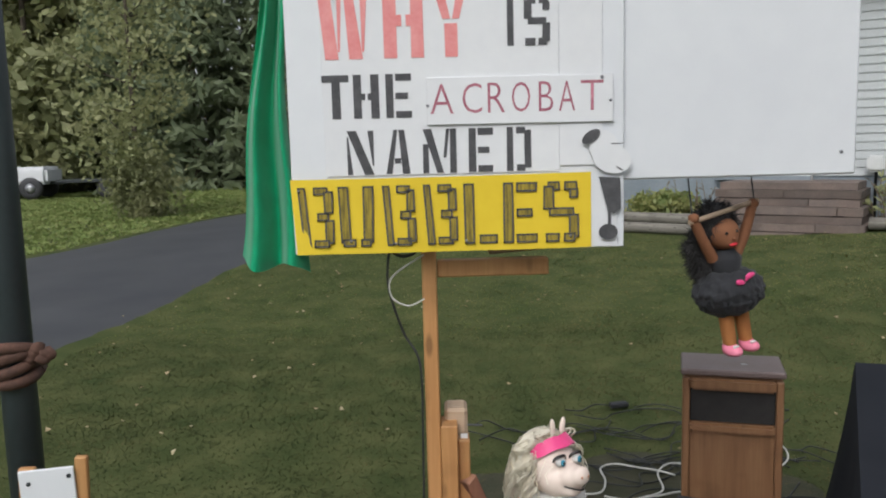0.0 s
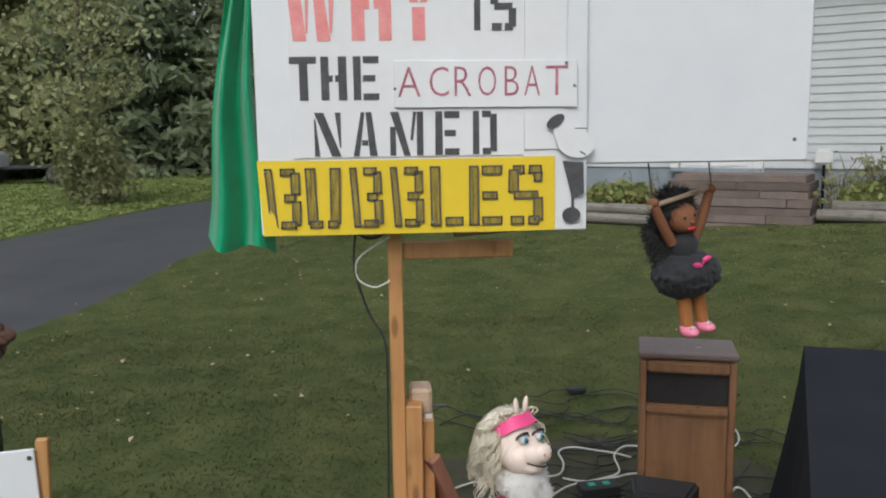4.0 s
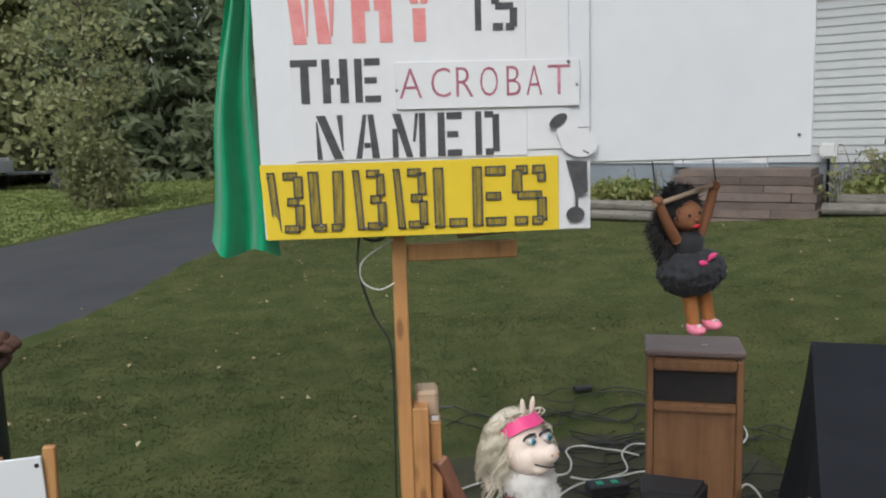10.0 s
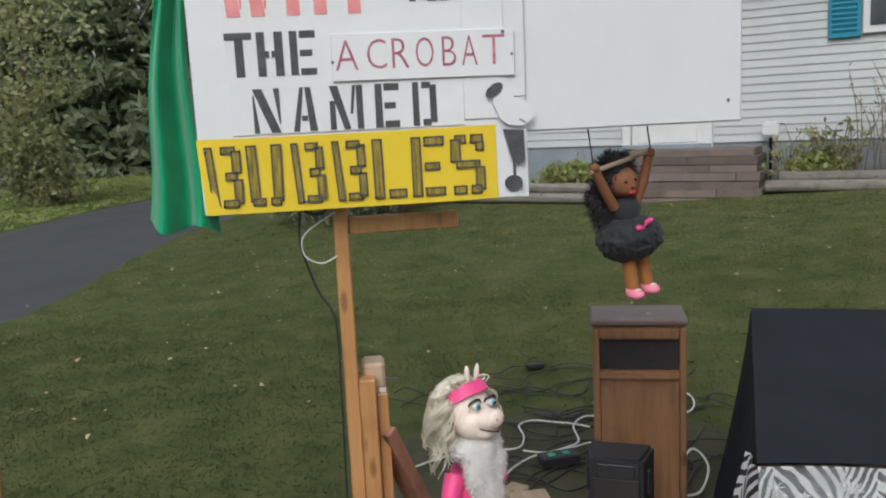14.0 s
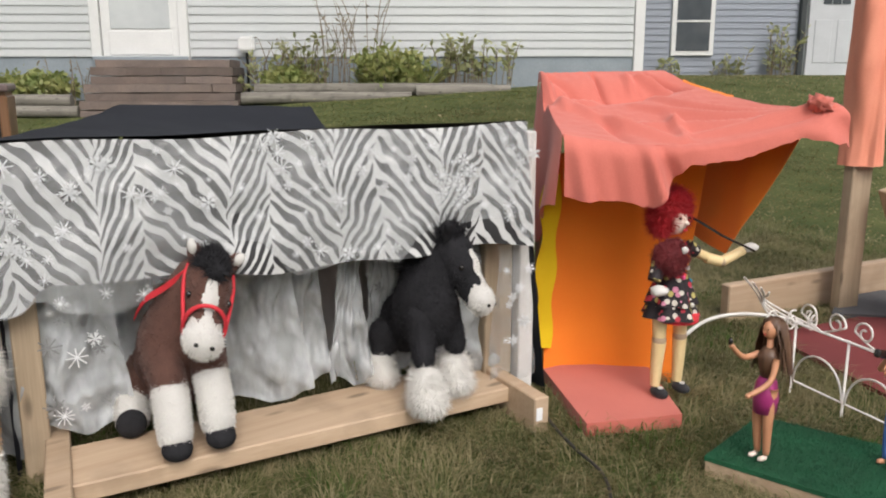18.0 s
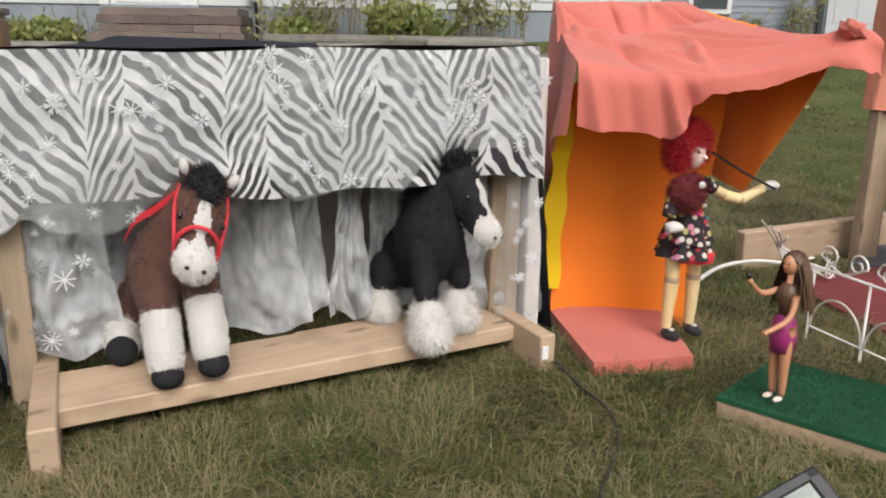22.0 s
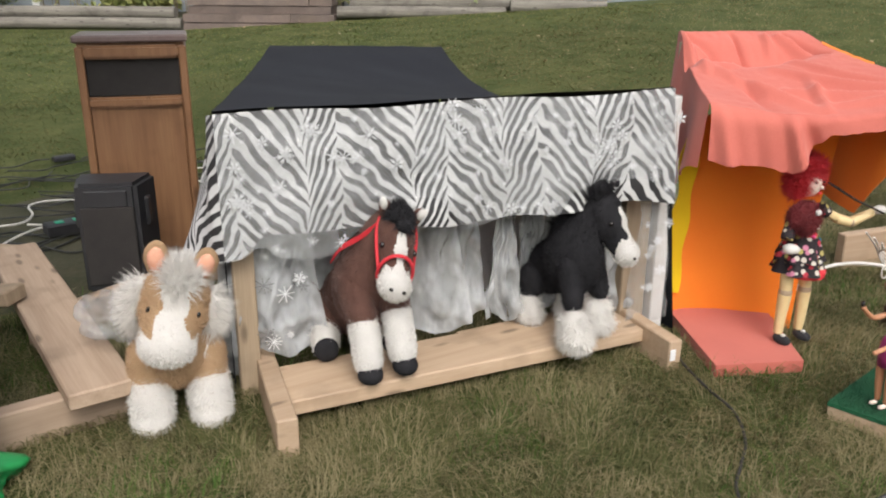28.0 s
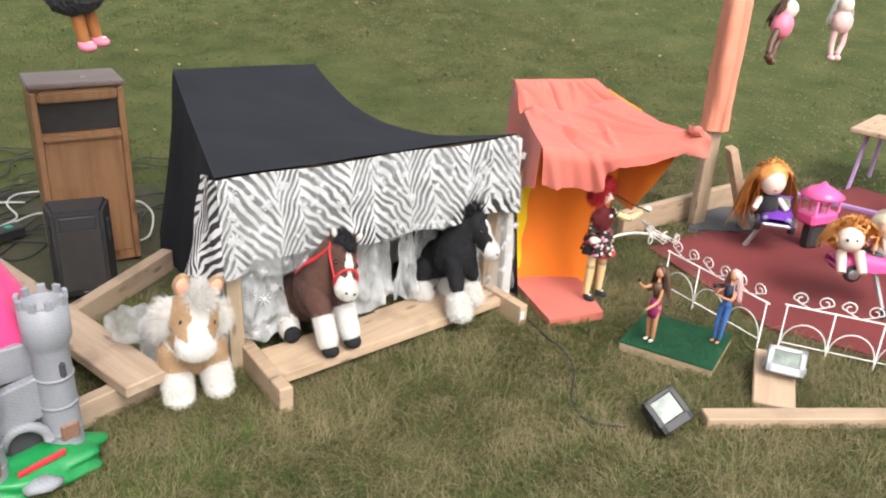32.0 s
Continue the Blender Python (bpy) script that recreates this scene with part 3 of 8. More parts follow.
part("pipe", tube([(1.0, WALL_Y - 0.05, 1.08), (1.0, WALL_Y - 0.05, 0.5)], 0.018, 8), M_DARK, um)

# front steps of dry-laid slabs
steps = thing("front_steps", HOUSE, "reddish-brown stone front steps of stacked slabs", "steps")
random.seed(5)
for k in range(7):
    z0 = 0.30 + k * 0.0985
    ledge = k % 2
    y0 = -0.13 + 0.055 * k - 0.03 * ledge
    x = -0.82 + 0.02 * k - 0.03 * ledge
    end = 1.02 - 0.02 * k + 0.03 * ledge
    hgt = 0.086 if not ledge else 0.094
    while x < end - 0.05:
        w = min(rnd(0.55, 1.6), end - x)
        if end - x - w < 0.25:
            w = end - x
        b = bmesh.new()
        bmesh.ops.create_grid(b, x_segments=14, y_segments=3, size=0.5)
        ext = bmesh.ops.extrude_face_region(b, geom=b.faces[:])
        bmesh.ops.translate(b, vec=(0, 0, 1), verts=[g for g in ext["geom"] if isinstance(g, bmesh.types.BMVert)])
        depth, yc = 0.9 - y0, (0.9 + y0) / 2 + rnd(-0.015, 0.015)
        for v in b.verts:
            q = Vector((x + w / 2 + v.co.x * (w - 0.01), yc + v.co.y * depth, z0 + v.co.z * hgt))
            q += Vector((0.008 * noise.noise(q * 9), 0.022 * noise.noise(q * 6 + Vector((k, 0, 0))), 0.007 * noise.noise(q * 5 + Vector((0, k, 3)))))
            v.co = q
        bmesh.ops.recalc_face_normals(b, faces=b.faces)
        part("slab", b, M_STEP, steps)
        x += w

# landscape timbers along the flower beds
def timber(x0, x1, y, z, h=0.13, group="bed timbers"):
    b = bmesh.new()
    tube(spline([(-(x1 - x0) / 2, 0, 0), (0, 0.01, 0.006), ((x1 - x0) / 2, 0, 0)], 8), h / 2 * 1.15, 8, b)
    ob = part("landscape_timber", b, M_TIMBER)
    ob.matrix_basis = HOUSE @ Matrix.Translation(((x0 + x1) / 2, y, z))
    return tagged(ob, "weathered grey landscape timber edging the flower bed", "timber", group)


for x0, x1, y, z in [(-3.4, -0.86, -0.02, 0.37), (-3.3, -0.95, 0.04, 0.50), (-6.2, -3.5, 0.1, 0.33), (1.05, 3.1, 0.02, 0.52), (1.2, 4.05, 0.1, 0.62), (3.15, 4.3, -0.02, 0.60)]:
    timber(x0, x1, y, z)
bm = bmesh.new()
for x0, x1 in ((-6.0, -0.84), (1.03, 4.1)):
    sheet(lambda u, v, a=x0, b=x1: (a + (b - a) * u, 0.08 + 0.84 * v, 0.40 + 0.05 * max(0, a + (b - a) * u) + 0.08 * v + 0.03 * noise.noise(Vector((u * 9, v * 4, a)))), 24, 6, bm)
ob = part("flower_bed", bm, M_SOIL)
ob.matrix_basis = HOUSE
tagged(ob, "dark soil of the flower beds along the foundation", "flower bed", kind="structure")


def strap_plant(name, at, n, length, spread, label, material, seed, width=0.03):
    """A clump of long arching leaves."""
    random.seed(seed)
    b = bmesh.new()
    for _ in range(n):
        a, le, sp = rnd(0, 6.28), length * rnd(0.5, 1.1), spread * rnd(0.4, 1.1)
        d, s = Vector((math.cos(a), math.sin(a), 0)), Vector((-math.sin(a), math.cos(a), 0))
        last = None
        for k in range(5):
            t = k / 4
            c = d * (0.04 + sp * t) + Vector((0, 0, le * (t - 0.42 * t * t)))
            w = width * (0.5 + 1.2 * t) * (1 - t) + 0.002
            cur = (b.verts.new(c - s * w), b.verts.new(c + s * w))
            if last:
                b.faces.new((last[0], last[1], cur[1], cur[0])).smooth = True
            last = cur
    ob = part(name, b, material)
    ob.matrix_basis = at
    return tagged(ob, label, "plant")


def stalks(name, at, n, height, label, seed, spread=0.25, leaf=None):
    random.seed(seed)
    b = bmesh.new()
    for _ in range(n):
        x, y, h = rnd(-spread, spread), rnd(-0.1, 0.1), height * rnd(0.5, 1.1)
        lean = (rnd(-0.3, 0.3) * h, rnd(-0.2, 0.1) * h)
        pts = spline([(x, y, 0), (x + lean[0] * 0.3, y + lean[1] * 0.3, h * 0.6), (x + lean[0], y + lean[1], h)], 6)
        tube(pts, [0.006] * (len(pts) - 1) + [0.002], 4, b, 0)
        for p in pts[2:]:
            for _k in range(2 if leaf else 1):
                q = p + Vector((rnd(-1, 1), rnd(-1, 1), rnd(-0.3, 1))) * (0.06 if leaf else 0.04)
                s = Vector((rnd(-1, 1), rnd(-1, 1), rnd(-1, 1))) * (0.028 if leaf else 0.012)
                b.faces.new((b.verts.new(p), b.verts.new(q + s), b.verts.new(q * 1.0 + (q - p) * 0.8), b.verts.new(q - s))).material_index = 1 if leaf else 0
    ob = part(name, b, [M_DRYSTEM, leaf or M_DRYSTEM])
    ob.matrix_basis = at
    return tagged(ob, label, "plant")


for i, (x, y, z, n, le, sp, m) in enumerate([(3.3, 0.4, 0.64, 46, 0.5, 0.42, M_LILY), (2.55, 0.5, 0.6, 30, 0.45, 0.35, M_LILY), (-1.55, 0.4, 0.45, 50, 0.42, 0.4, M_LILY), (-2.1, 0.35, 0.45, 30, 0.36, 0.3, M_LILY), (-4.0, 0.4, 0.42, 40, 0.45, 0.4, M_LILY)]):
    strap_plant("daylily_clump", HOUSE @ Matrix.Translation((x, y, z - 0.03)), n, le, sp, "green and yellowing daylily clump in the flower bed", m, 20 + i)
for i, (x, z, n, h, lf) in enumerate([(1.35, 0.5, 14, 0.75, None), (1.75, 0.52, 34, 0.7, M_LEAF), (2.2, 0.54, 12, 1.35, None), (2.45, 0.55, 8, 1.5, None), (3.75, 0.64, 34, 0.6, M_LEAF), (4.1, 0.68, 12, 0.5, M_LEAF), (-1.15, 0.45, 10, 0.55, None), (-2.6, 0.45, 12, 0.7, M_LEAF), (1.2, 0.5, 12, 0.5, M_LEAF), (8.55, 0.7, 12, 0.5, M_LEAF), (7.6, 0.7, 8, 0.4, M_LEAF), (9.5, 0.7, 22, 0.85, M_LEAF)]):
    stalks("garden_plant", HOUSE @ Matrix.Translation((x, 0.5 if x < 6 else 3.8, z - 0.02)), n, h, "thin dry stems with sparse leaves against the foundation" if not lf else "straggly leafy garden plant against the wall", 40 + i, 0.28, lf)


# ---------------------------------------------------------------- trees
def leaf_cloud(b, rng, centre, radius, count, size, mi=0, flat=0.6):
    for _ in range(count):
        v = Vector(rng.normal(0, 0.5, 3))
        c = Vector(centre) + Vector((v.x * radius[0], v.y * radius[1], v.z * radius[2]))
        a = Vector(rng.normal(0, 1, 3)).normalized()
        d = a.cross(Vector(rng.normal(0, 1, 3))).normalized()
        s = size * rng.uniform(0.5, 1.4)
        f = b.faces.new((b.verts.new(c - a * s), b.verts.new(c + d * s * flat), b.verts.new(c + a * s), b.verts.new(c - d * s * flat)))
        f.material_index = mi


def broad_tree(at, height, spread, seed, material, label, density=1.0, base=0.25, leaf=0.16, trunk=None):
    rng = np.random.default_rng(seed)
    random.seed(seed)
    t = thing("tree", Matrix.Translation(at), label, "tree", "trees at the edge of the woods")
    b = bmesh.new()
    r0 = trunk or height * 0.013
    spine = spline([(0, 0, -0.2), (rnd(-0.1, 0.1) * spread * 0.3, 0, height * 0.4), (rnd(-0.2, 0.2) * spread * 0.4, rnd(-0.2, 0.2), height * 0.95)], 12)
    tube(spine, [r0 * (1.25 - i / len(spine)) for i in range(len(spine))], 7, b)
    crown = bmesh.new()
    limbs = int(20 * density) + 6
    for k in range(limbs):
        f = base + (1 - base) * (k + rnd(0, 1)) / limbs
        p = spine[min(len(spine) - 1, int(f * (len(spine) - 1)))]
        a, le = rnd(0, 6.28), spread * (0.35 + 0.65 * math.sin(math.pi * min(1, (f - base) / (1.02 - base) * 0.85 + 0.12))) * rnd(0.6, 1.1)
        q = p + Vector((math.cos(a) * le, math.sin(a) * le, le * rnd(0.1, 0.7)))
        mid = p.lerp(q, 0.5) + Vector((0, 0, -0.05 * le))
        tube([p, mid, q], [r0 * 0.35, r0 * 0.22, r0 * 0.08], 4, b)
        for c, w in ((q, 0.5), (mid, 0.4), (p.lerp(q, 0.78), 0.45)):
            leaf_cloud(crown, rng, c, (le * w + 0.2, le * w + 0.2, le * w * 0.7 + 0.2), int(60 * density), leaf)
    part("trunk", b, M_BARK, t)
    part("crown", crown, material, t)
    return t


def conifer(at, height, spread, seed, label, leaf=0.2, density=1.0):
    rng = np.random.default_rng(seed)
    random.seed(seed)
    t = thing("conifer", Matrix.Translation(at), label, "tree", "trees at the edge of the woods")
    b = bmesh.new()
    tube([(0, 0, -0.2), (0, 0, height * 0.5), (0.05, 0, height)], [height * 0.014, height * 0.009, 0.02], 7, b)
    crown = bmesh.new()
    tiers = int(height * 2.2)
    for k in range(tiers):
        f = 0.04 + 0.94 * k / tiers
        z, le0 = height * f, spread * (1 - f) ** 0.8
        for _ in range(6):
            a, le = rnd(0, 6.28), le0 * rnd(0.65, 1.1)
            tip = Vector((math.cos(a) * le, math.sin(a) * le, z - le * rnd(0.05, 0.3)))
            for s in (0.35, 0.7, 0.95):
                c = Vector((0, 0, z)).lerp(tip, s)
                leaf_cloud(crown, rng, c, (0.3 * le0 + 0.15, 0.3 * le0 + 0.15, 0.16), int(9 * density), leaf, flat=0.35)
    part("trunk", b, M_BARK, t)
    part("crown", crown, M_LEAF_DARK, t)
    return t


random.seed(11)
broad_tree((-6.9, 18.4, 0.05), 7.5, 1.3, 3, M_LEAF, "slim young tree with sparse olive leaves on the verge", 1.1, 0.18, 0.07, 0.06)
broad_tree((-6.7, 18.0, 0.05), 1.4, 0.7, 4, M_LEAF, "low leafy shrub at the foot of the young tree", 0.8, 0.1, 0.06, 0.02)
spots = [(-9.4, 31.0, 11, 3.4, "c"), (-7.0, 33.5, 14, 3.8, "c"), (-11.8, 30.0, 9, 3.0, "c"), (-13.5, 34.0, 13, 3.6, "b"), (-15.8, 31.5, 12, 3.2, "b"), (-5.2, 30.5, 10, 3.4, "c"), (-3.0, 34.0, 14, 3.8, "c"), (-17.6, 34.0, 12.5, 3.2, "b"), (-19.8, 36.0, 10.5, 3.2, "w"), (-22.5, 35.0, 9.5, 3.0, "w"), (-25.5, 37.0, 10, 3.4, "b"), (-0.5, 36.0, 15, 4.0, "c"), (2.5, 38.0, 15, 4.0, "b"), (-28.5, 35.0, 9.5, 3.2, "w"), (-12.0, 39.0, 17, 4.2, "b"), (-16.0, 41.0, 13.5, 3.8, "w"), (-7.0, 40.0, 18, 4.2, "c"), (-21.0, 42.0, 10.5, 3.6, "b"), (-14.0, 29.0, 5, 2.0, "b"), (-31.0, 39.0, 10, 4, "b")]
for i, (x, y, h, sp, kind) in enumerate(spots):
    at = (x, y, ground_z(x, y))
    if kind == "c":
        conifer(at, h, sp, 60 + i, "tall dark green conifer at the edge of the woods", 0.26, 1.5)
    else:
        broad_tree(at, h, sp, 60 + i, M_LEAF if kind == "b" else M_LEAF_WARM, "tall leafy tree at the edge of the woods" if kind == "b" else "tall tree with rusty autumn leaves at the edge of the woods", 1.15, 0.08, 0.23)

def bush(at, spread, height, seed, label, material=M_LEAF_DARK, leaf=0.035):
    """A round-topped shrub of many stems and small leaves."""
    rg = np.random.default_rng(seed)
    t = thing("bush", Matrix.Translation(at), label, "bush")
    stems, leaves = bmesh.new(), bmesh.new()
    for _ in range(46):
        a, r = rg.uniform(0, 6.283), spread * math.sqrt(rg.uniform(0, 1))
        top = Vector((r * math.cos(a), 0.55 * r * math.sin(a), height * (1 - 0.45 * (r / spread) ** 2) * rg.uniform(0.7, 1.05)))
        foot = Vector((top.x * 0.55, top.y * 0.55, -0.05))
        tube([foot, foot.lerp(top, 0.6) + Vector((0, 0, 0.04)), top], [0.012, 0.008, 0.003], 4, stems)
        for f in (0.35, 0.6, 0.8, 1.0):
            leaf_cloud(leaves, rg, foot.lerp(top, f), (0.16, 0.13, 0.12), 34 if material is M_LEAF_DARK else 16, leaf, 0, 0.5)
    part("branchwork", stems, M_BARK, t)
    part("foliage", leaves, material, t)
    return t


bush((-0.25, 10.9, ground_z(-0.25, 10.9)), 1.15, 1.0, 33, "low dark green bush on the lawn before the flower bed")
bush((1.0, 12.2, ground_z(1.0, 12.2) + 0.1), 0.7, 0.8, 34, "green bush in the flower bed against the house")

leafy(M_LILY, 0.4)
for x, y, w, h, seed in ((2.85, 0.4, 0.55, 0.46, 35), (1.6, 0.45, 0.3, 0.26, 38), (-1.5, 0.4, 0.45, 0.30, 39)):
    q = HOUSE @ Vector((x, y, 0.50 + 0.05 * max(0, x)))
    bush(q, w, h, seed, "soft mound of yellow-green garden leaves in the flower bed", M_LILY, 0.045)

# far woods, closing the horizon all round
rng = np.random.default_rng(9)
bm = bmesh.new()
for k in range(150):
    a = 2 * math.pi * k / 150 + rng.uniform(-0.02, 0.02)
    if not (-0.75 < math.atan2(math.sin(a - 1.95), math.cos(a - 1.95)) < 0.75):
        d = rng.uniform(60, 75)
        h = rng.uniform(9, 15)
        x, y = d * math.cos(a), d * math.sin(a)
        for f in (0.15, 0.4, 0.65, 0.88):
            leaf_cloud(bm, rng, (x, y, h * f), (3.6 * (1.1 - 0.6 * f), 3.6 * (1.1 - 0.6 * f), h * 0.16), 40, 0.75)
tagged(part("far_woods", bm, M_LEAF_DARK), "distant belt of mixed woods round the lawn", "woods", kind="stuff")

# ---------------------------------------------------------------- materials of the stalls
M_PINE_X = wood("sawn_pine", (0.50, 0.375, 0.262), (0.40, 0.285, 0.188), 0, 0.65, 0.12)
M_PINE_ORANGE = wood("stained_pine", (0.55, 0.30, 0.12), (0.42, 0.20, 0.07), 2, 0.55, 0.08)
M_OLDWOOD = wood("grey_pine", (0.42, 0.33, 0.23), (0.28, 0.21, 0.14), 2, 0.75, 0.12)
M_CABINET = wood("walnut_veneer", (0.29, 0.155, 0.078), (0.20, 0.10, 0.05), 2, 0.4, 0.05)
M_CABTOP = mat("worn_veneer_top", (0.15, 0.105, 0.095), (0.21, 0.16, 0.15), scale=9, fine=60, rough=0.4, bump=0.1)
M_GRILLE = mat("speaker_cloth", (0.022, 0.02, 0.02), (0.035, 0.032, 0.03), scale=20, fine=400, rough=0.95, bump=0.4)
M_BOARD = mat("white_board", (0.74, 0.76, 0.78), (0.68, 0.70, 0.73), scale=1.6, fine=14, rough=0.5, bump=0.03)
M_PAPER = mat("white_paper", (0.76, 0.77, 0.78), (0.70, 0.71, 0.73), scale=3, fine=30, rough=0.75, bump=0.05)
M_YELLOW = mat("yellow_poster", (0.80, 0.60, 0.03), (0.74, 0.53, 0.02), scale=4, fine=30, rough=0.7, bump=0.05)
M_BLACKPAINT = mat("black_marker", (0.045, 0.045, 0.05), (0.09, 0.09, 0.095), scale=30, fine=160, rough=0.6, bump=0)
M_PINKPAINT = mat("coral_paint", (0.72, 0.22, 0.22), (0.80, 0.34, 0.33), scale=22, fine=120, rough=0.6, bump=0)
M_OLIVE = mat("marker_hatching", (0.075, 0.062, 0.02), (0.46, 0.34, 0.03), scale=1, fine=5, rough=0.7, bump=0, stretch=(160, 1, 14))
M_PLUM = mat("plum_marker", (0.28, 0.05, 0.10), (0.50, 0.22, 0.26), scale=60, fine=200, rough=0.7, bump=0)
M_GREEN = mat("green_satin", (0.0, 0.34, 0.155), (0.0, 0.25, 0.105), scale=6, fine=30, rough=0.32, bump=0.1, sheen=0.3)
M_PLASTIC = mat("black_plastic", (0.018, 0.019, 0.022), (0.03, 0.031, 0.034), scale=12, fine=200, rough=0.5, bump=0.2)
M_CORD = mat("black_cord", (0.02, 0.022, 0.02), (0.035, 0.037, 0.035), scale=12, fine=90, rough=0.5, bump=0)
M_WHITECORD = mat("white_cord", (0.7, 0.69, 0.64), (0.55, 0.54, 0.5), scale=12, fine=90, rough=0.5, bump=0)
M_STEELGREY = mat("slate_paint", (0.045, 0.058, 0.062), (0.032, 0.042, 0.046), scale=7, fine=70, rough=0.45, bump=0.12)
M_BROWN = mat("brown_cloth", (0.13, 0.065, 0.045), (0.055, 0.03, 0.022), scale=24, fine=140, rough=0.9, bump=0.5)
M_NAIL = mat("tack_metal", (0.3, 0.3, 0.33), (0.2, 0.2, 0.22), scale=20, fine=90, rough=0.35, metal=0.8, bump=0)

# ---------------------------------------------------------------- the sign on its post
SY = 1.915
SIGN = pose(0, SY, 0)
post = thing("sign_post", pose(0.008, SY + 0.115, 0), "varnished pine stud post carrying the sign board", "post")
part("stud", box(0.036, 0.089, 2.25, (0, 0, 1.125), 0.003), M_PINE_ORANGE, post)
part("stud", box(0.042, 0.085, 0.85, (0.040, -0.004, 0.425), 0.003), M_PINE_ORANGE, post, "shorter stud screwed beside the post")
part("stud", box(0.03, 0.07, 0.80, (0.077, 0.02, 0.40), 0.003), M_PINE_ORANGE, post)
part("block", box(0.060, 0.085, 0.15, (0.058, 0.045, 0.803), 0.008), M_PINE_X, post, "pale pine block with a paper sticker")
part("sticker", box(0.018, 0.002, 0.055, (0.078, 0.0015, 0.785), 0.0005), M_PAPER, post)
part("nail", tube([(0.085, 0.01, 0.833), (0.125, 0.0, 0.835)], 0.0025, 6), M_NAIL, post)
arm = part("arm", beam((0.02, -0.01, 1.249), (0.297, -0.01, 1.250), 0.038, 0.042, 0.003), M_PINE_ORANGE, post, "horizontal pine arm under the board")
part("bracket", beam((0.15, 0.05, 1.29), (0.34, 0.05, 1.305), 0.06, 0.03, 0.003), M_OLDWOOD, post, "dark batten behind the board")
brace = part("brace", beam((0.070, -0.0, 0.70), (0.30, 0.22, 0.06), 0.075, 0.036, 0.003), wood("red_brown_board", (0.36, 0.18, 0.11), (0.26, 0.13, 0.08), 2), post, "red-brown diagonal brace")

board = thing("sign_board", SIGN, "large white foam board sign with a hand-lettered question", "sign")
part("backing", box(0.78, 0.006, 1.1, (0.083, 0.008, 1.305 + 0.55), 0.002), M_BOARD, board)
part("paper_sheet", box(0.546, 0.002, 0.62, (0.0485, 0.0028, 1.487 + 0.31), 0.0006), M_PAPER, board)
part("paper_sheet", box(0.1, 0.002, 0.60, (0.372, 0.0022, 1.50 + 0.30), 0.0006), M_PAPER, board)
strip = part("name_strip", box(0.43, 0.003, 0.108, (0.231, -0.0028, 1.654), 0.0008, rot=(0, 0.3, 0)), M_PAPER, board, "white paper strip tacked over the sheet")
part("paper_sheet", box(0.068, 0.002, 0.155, (0.421, 0.001, 1.385), 0.0006), M_PAPER, board)

blank = thing("blank_board", SIGN, "large blank white board fixed beside the lettered sign", "board")
part("panel", box(0.66, 0.01, 1.0, (0.69, 0.022, 1.462 + 0.5), 0.004), M_BOARD, blank)
for x, z in ((0.985, 1.515), (0.42, 1.70)):
    part("screw", lathe([(0.0045, 0), (0.004, 0.002)], (x, 0.0165 if x > 0.5 else -0.005, z), 8, rot=(90, 0, 0)), M_NAIL, blank)
part("top_batten", box(0.36, 0.05, 0.05, (1.0, 0.06, 1.93), 0.003), M_PINE_ORANGE, blank, "pine batten behind the board's corner")

yellow = thing("yellow_poster", SIGN, "bright yellow poster strip with hatched block letters", "poster")


def curl(u, v):
    x = -0.309 + 0.703 * u
    z = 1.306 + 0.176 * v
    y = -0.004 - 0.012 * max(0, 1 - u * 9) * (1 - v) - 0.004 * math.sin(u * 9) * (1 - v)
    return (x + (0.012 * (1 - v) * max(0, 1 - u * 12)), y, z + 0.002 * u - 0.002 * math.sin(u * 3.1))


part("sheet", sheet(curl, 40, 6, thick=0.0012), M_YELLOW, yellow)


def px(p):
    """Across the sign: hundredths of the poster's width to metres."""
    return (p - 514) / 756 - 0.309


STENCIL = {}


def cut(ch, *bars):
    """One stencil letter as slanted bars: foot from, foot to, head from, head to, low, high."""
    STENCIL[ch] = bars


def up(x0, x1, z0=0.0, z1=1.0):
    return (x0, x1, x0, x1, z0, z1)


cut("T", up(0, 1, 0.84, 1), up(0.36, 0.68, 0, 0.85))
cut("H", up(0, 0.32), up(0.68, 1), up(0.31, 0.46, 0.42, 0.57), up(0.56, 0.69, 0.42, 0.57))
cut("E", up(0, 0.30), up(0.38, 1, 0.84, 1), up(0.38, 0.86, 0.43, 0.57), up(0.38, 1, 0, 0.15))
cut("N", (0.0, 0.19, 0.0, 0.05, 0, 0.86), (0.64, 1.0, 0.0, 0.36, 0, 1), (0.95, 1.0, 0.78, 1.0, 0.2, 1))
cut("A", (0, 0.24, 0.34, 0.50, 0, 1), (0.68, 1, 0.54, 0.78, 0, 1), up(0.36, 0.62, 0.24, 0.36))
cut("M", up(0, 0.18, 0, 0.66), (0.42, 0.62, 0.02, 0.28, 0, 1), (0.62, 0.70, 0.70, 0.80, 0.35, 1), up(0.82, 1))
cut("D", up(0, 0.27), up(0.40, 0.76, 0.85, 1), up(0.40, 0.76, 0, 0.15), up(0.72, 1, 0.07, 0.93))
cut("W", (0.15, 0.40, 0, 0.25, 0, 1), (0.40, 0.44, 0.40, 0.50, 0.1, 1), (0.62, 0.88, 0.52, 0.70, 0, 1), (0.88, 0.92, 0.86, 1, 0.1, 1))
cut("Y", up(0.34, 0.68, 0, 0.44), (0.28, 0.50, 0, 0.28, 0.5, 1), (0.54, 0.74, 0.74, 1, 0.5, 1))
cut("I", up(0, 1))
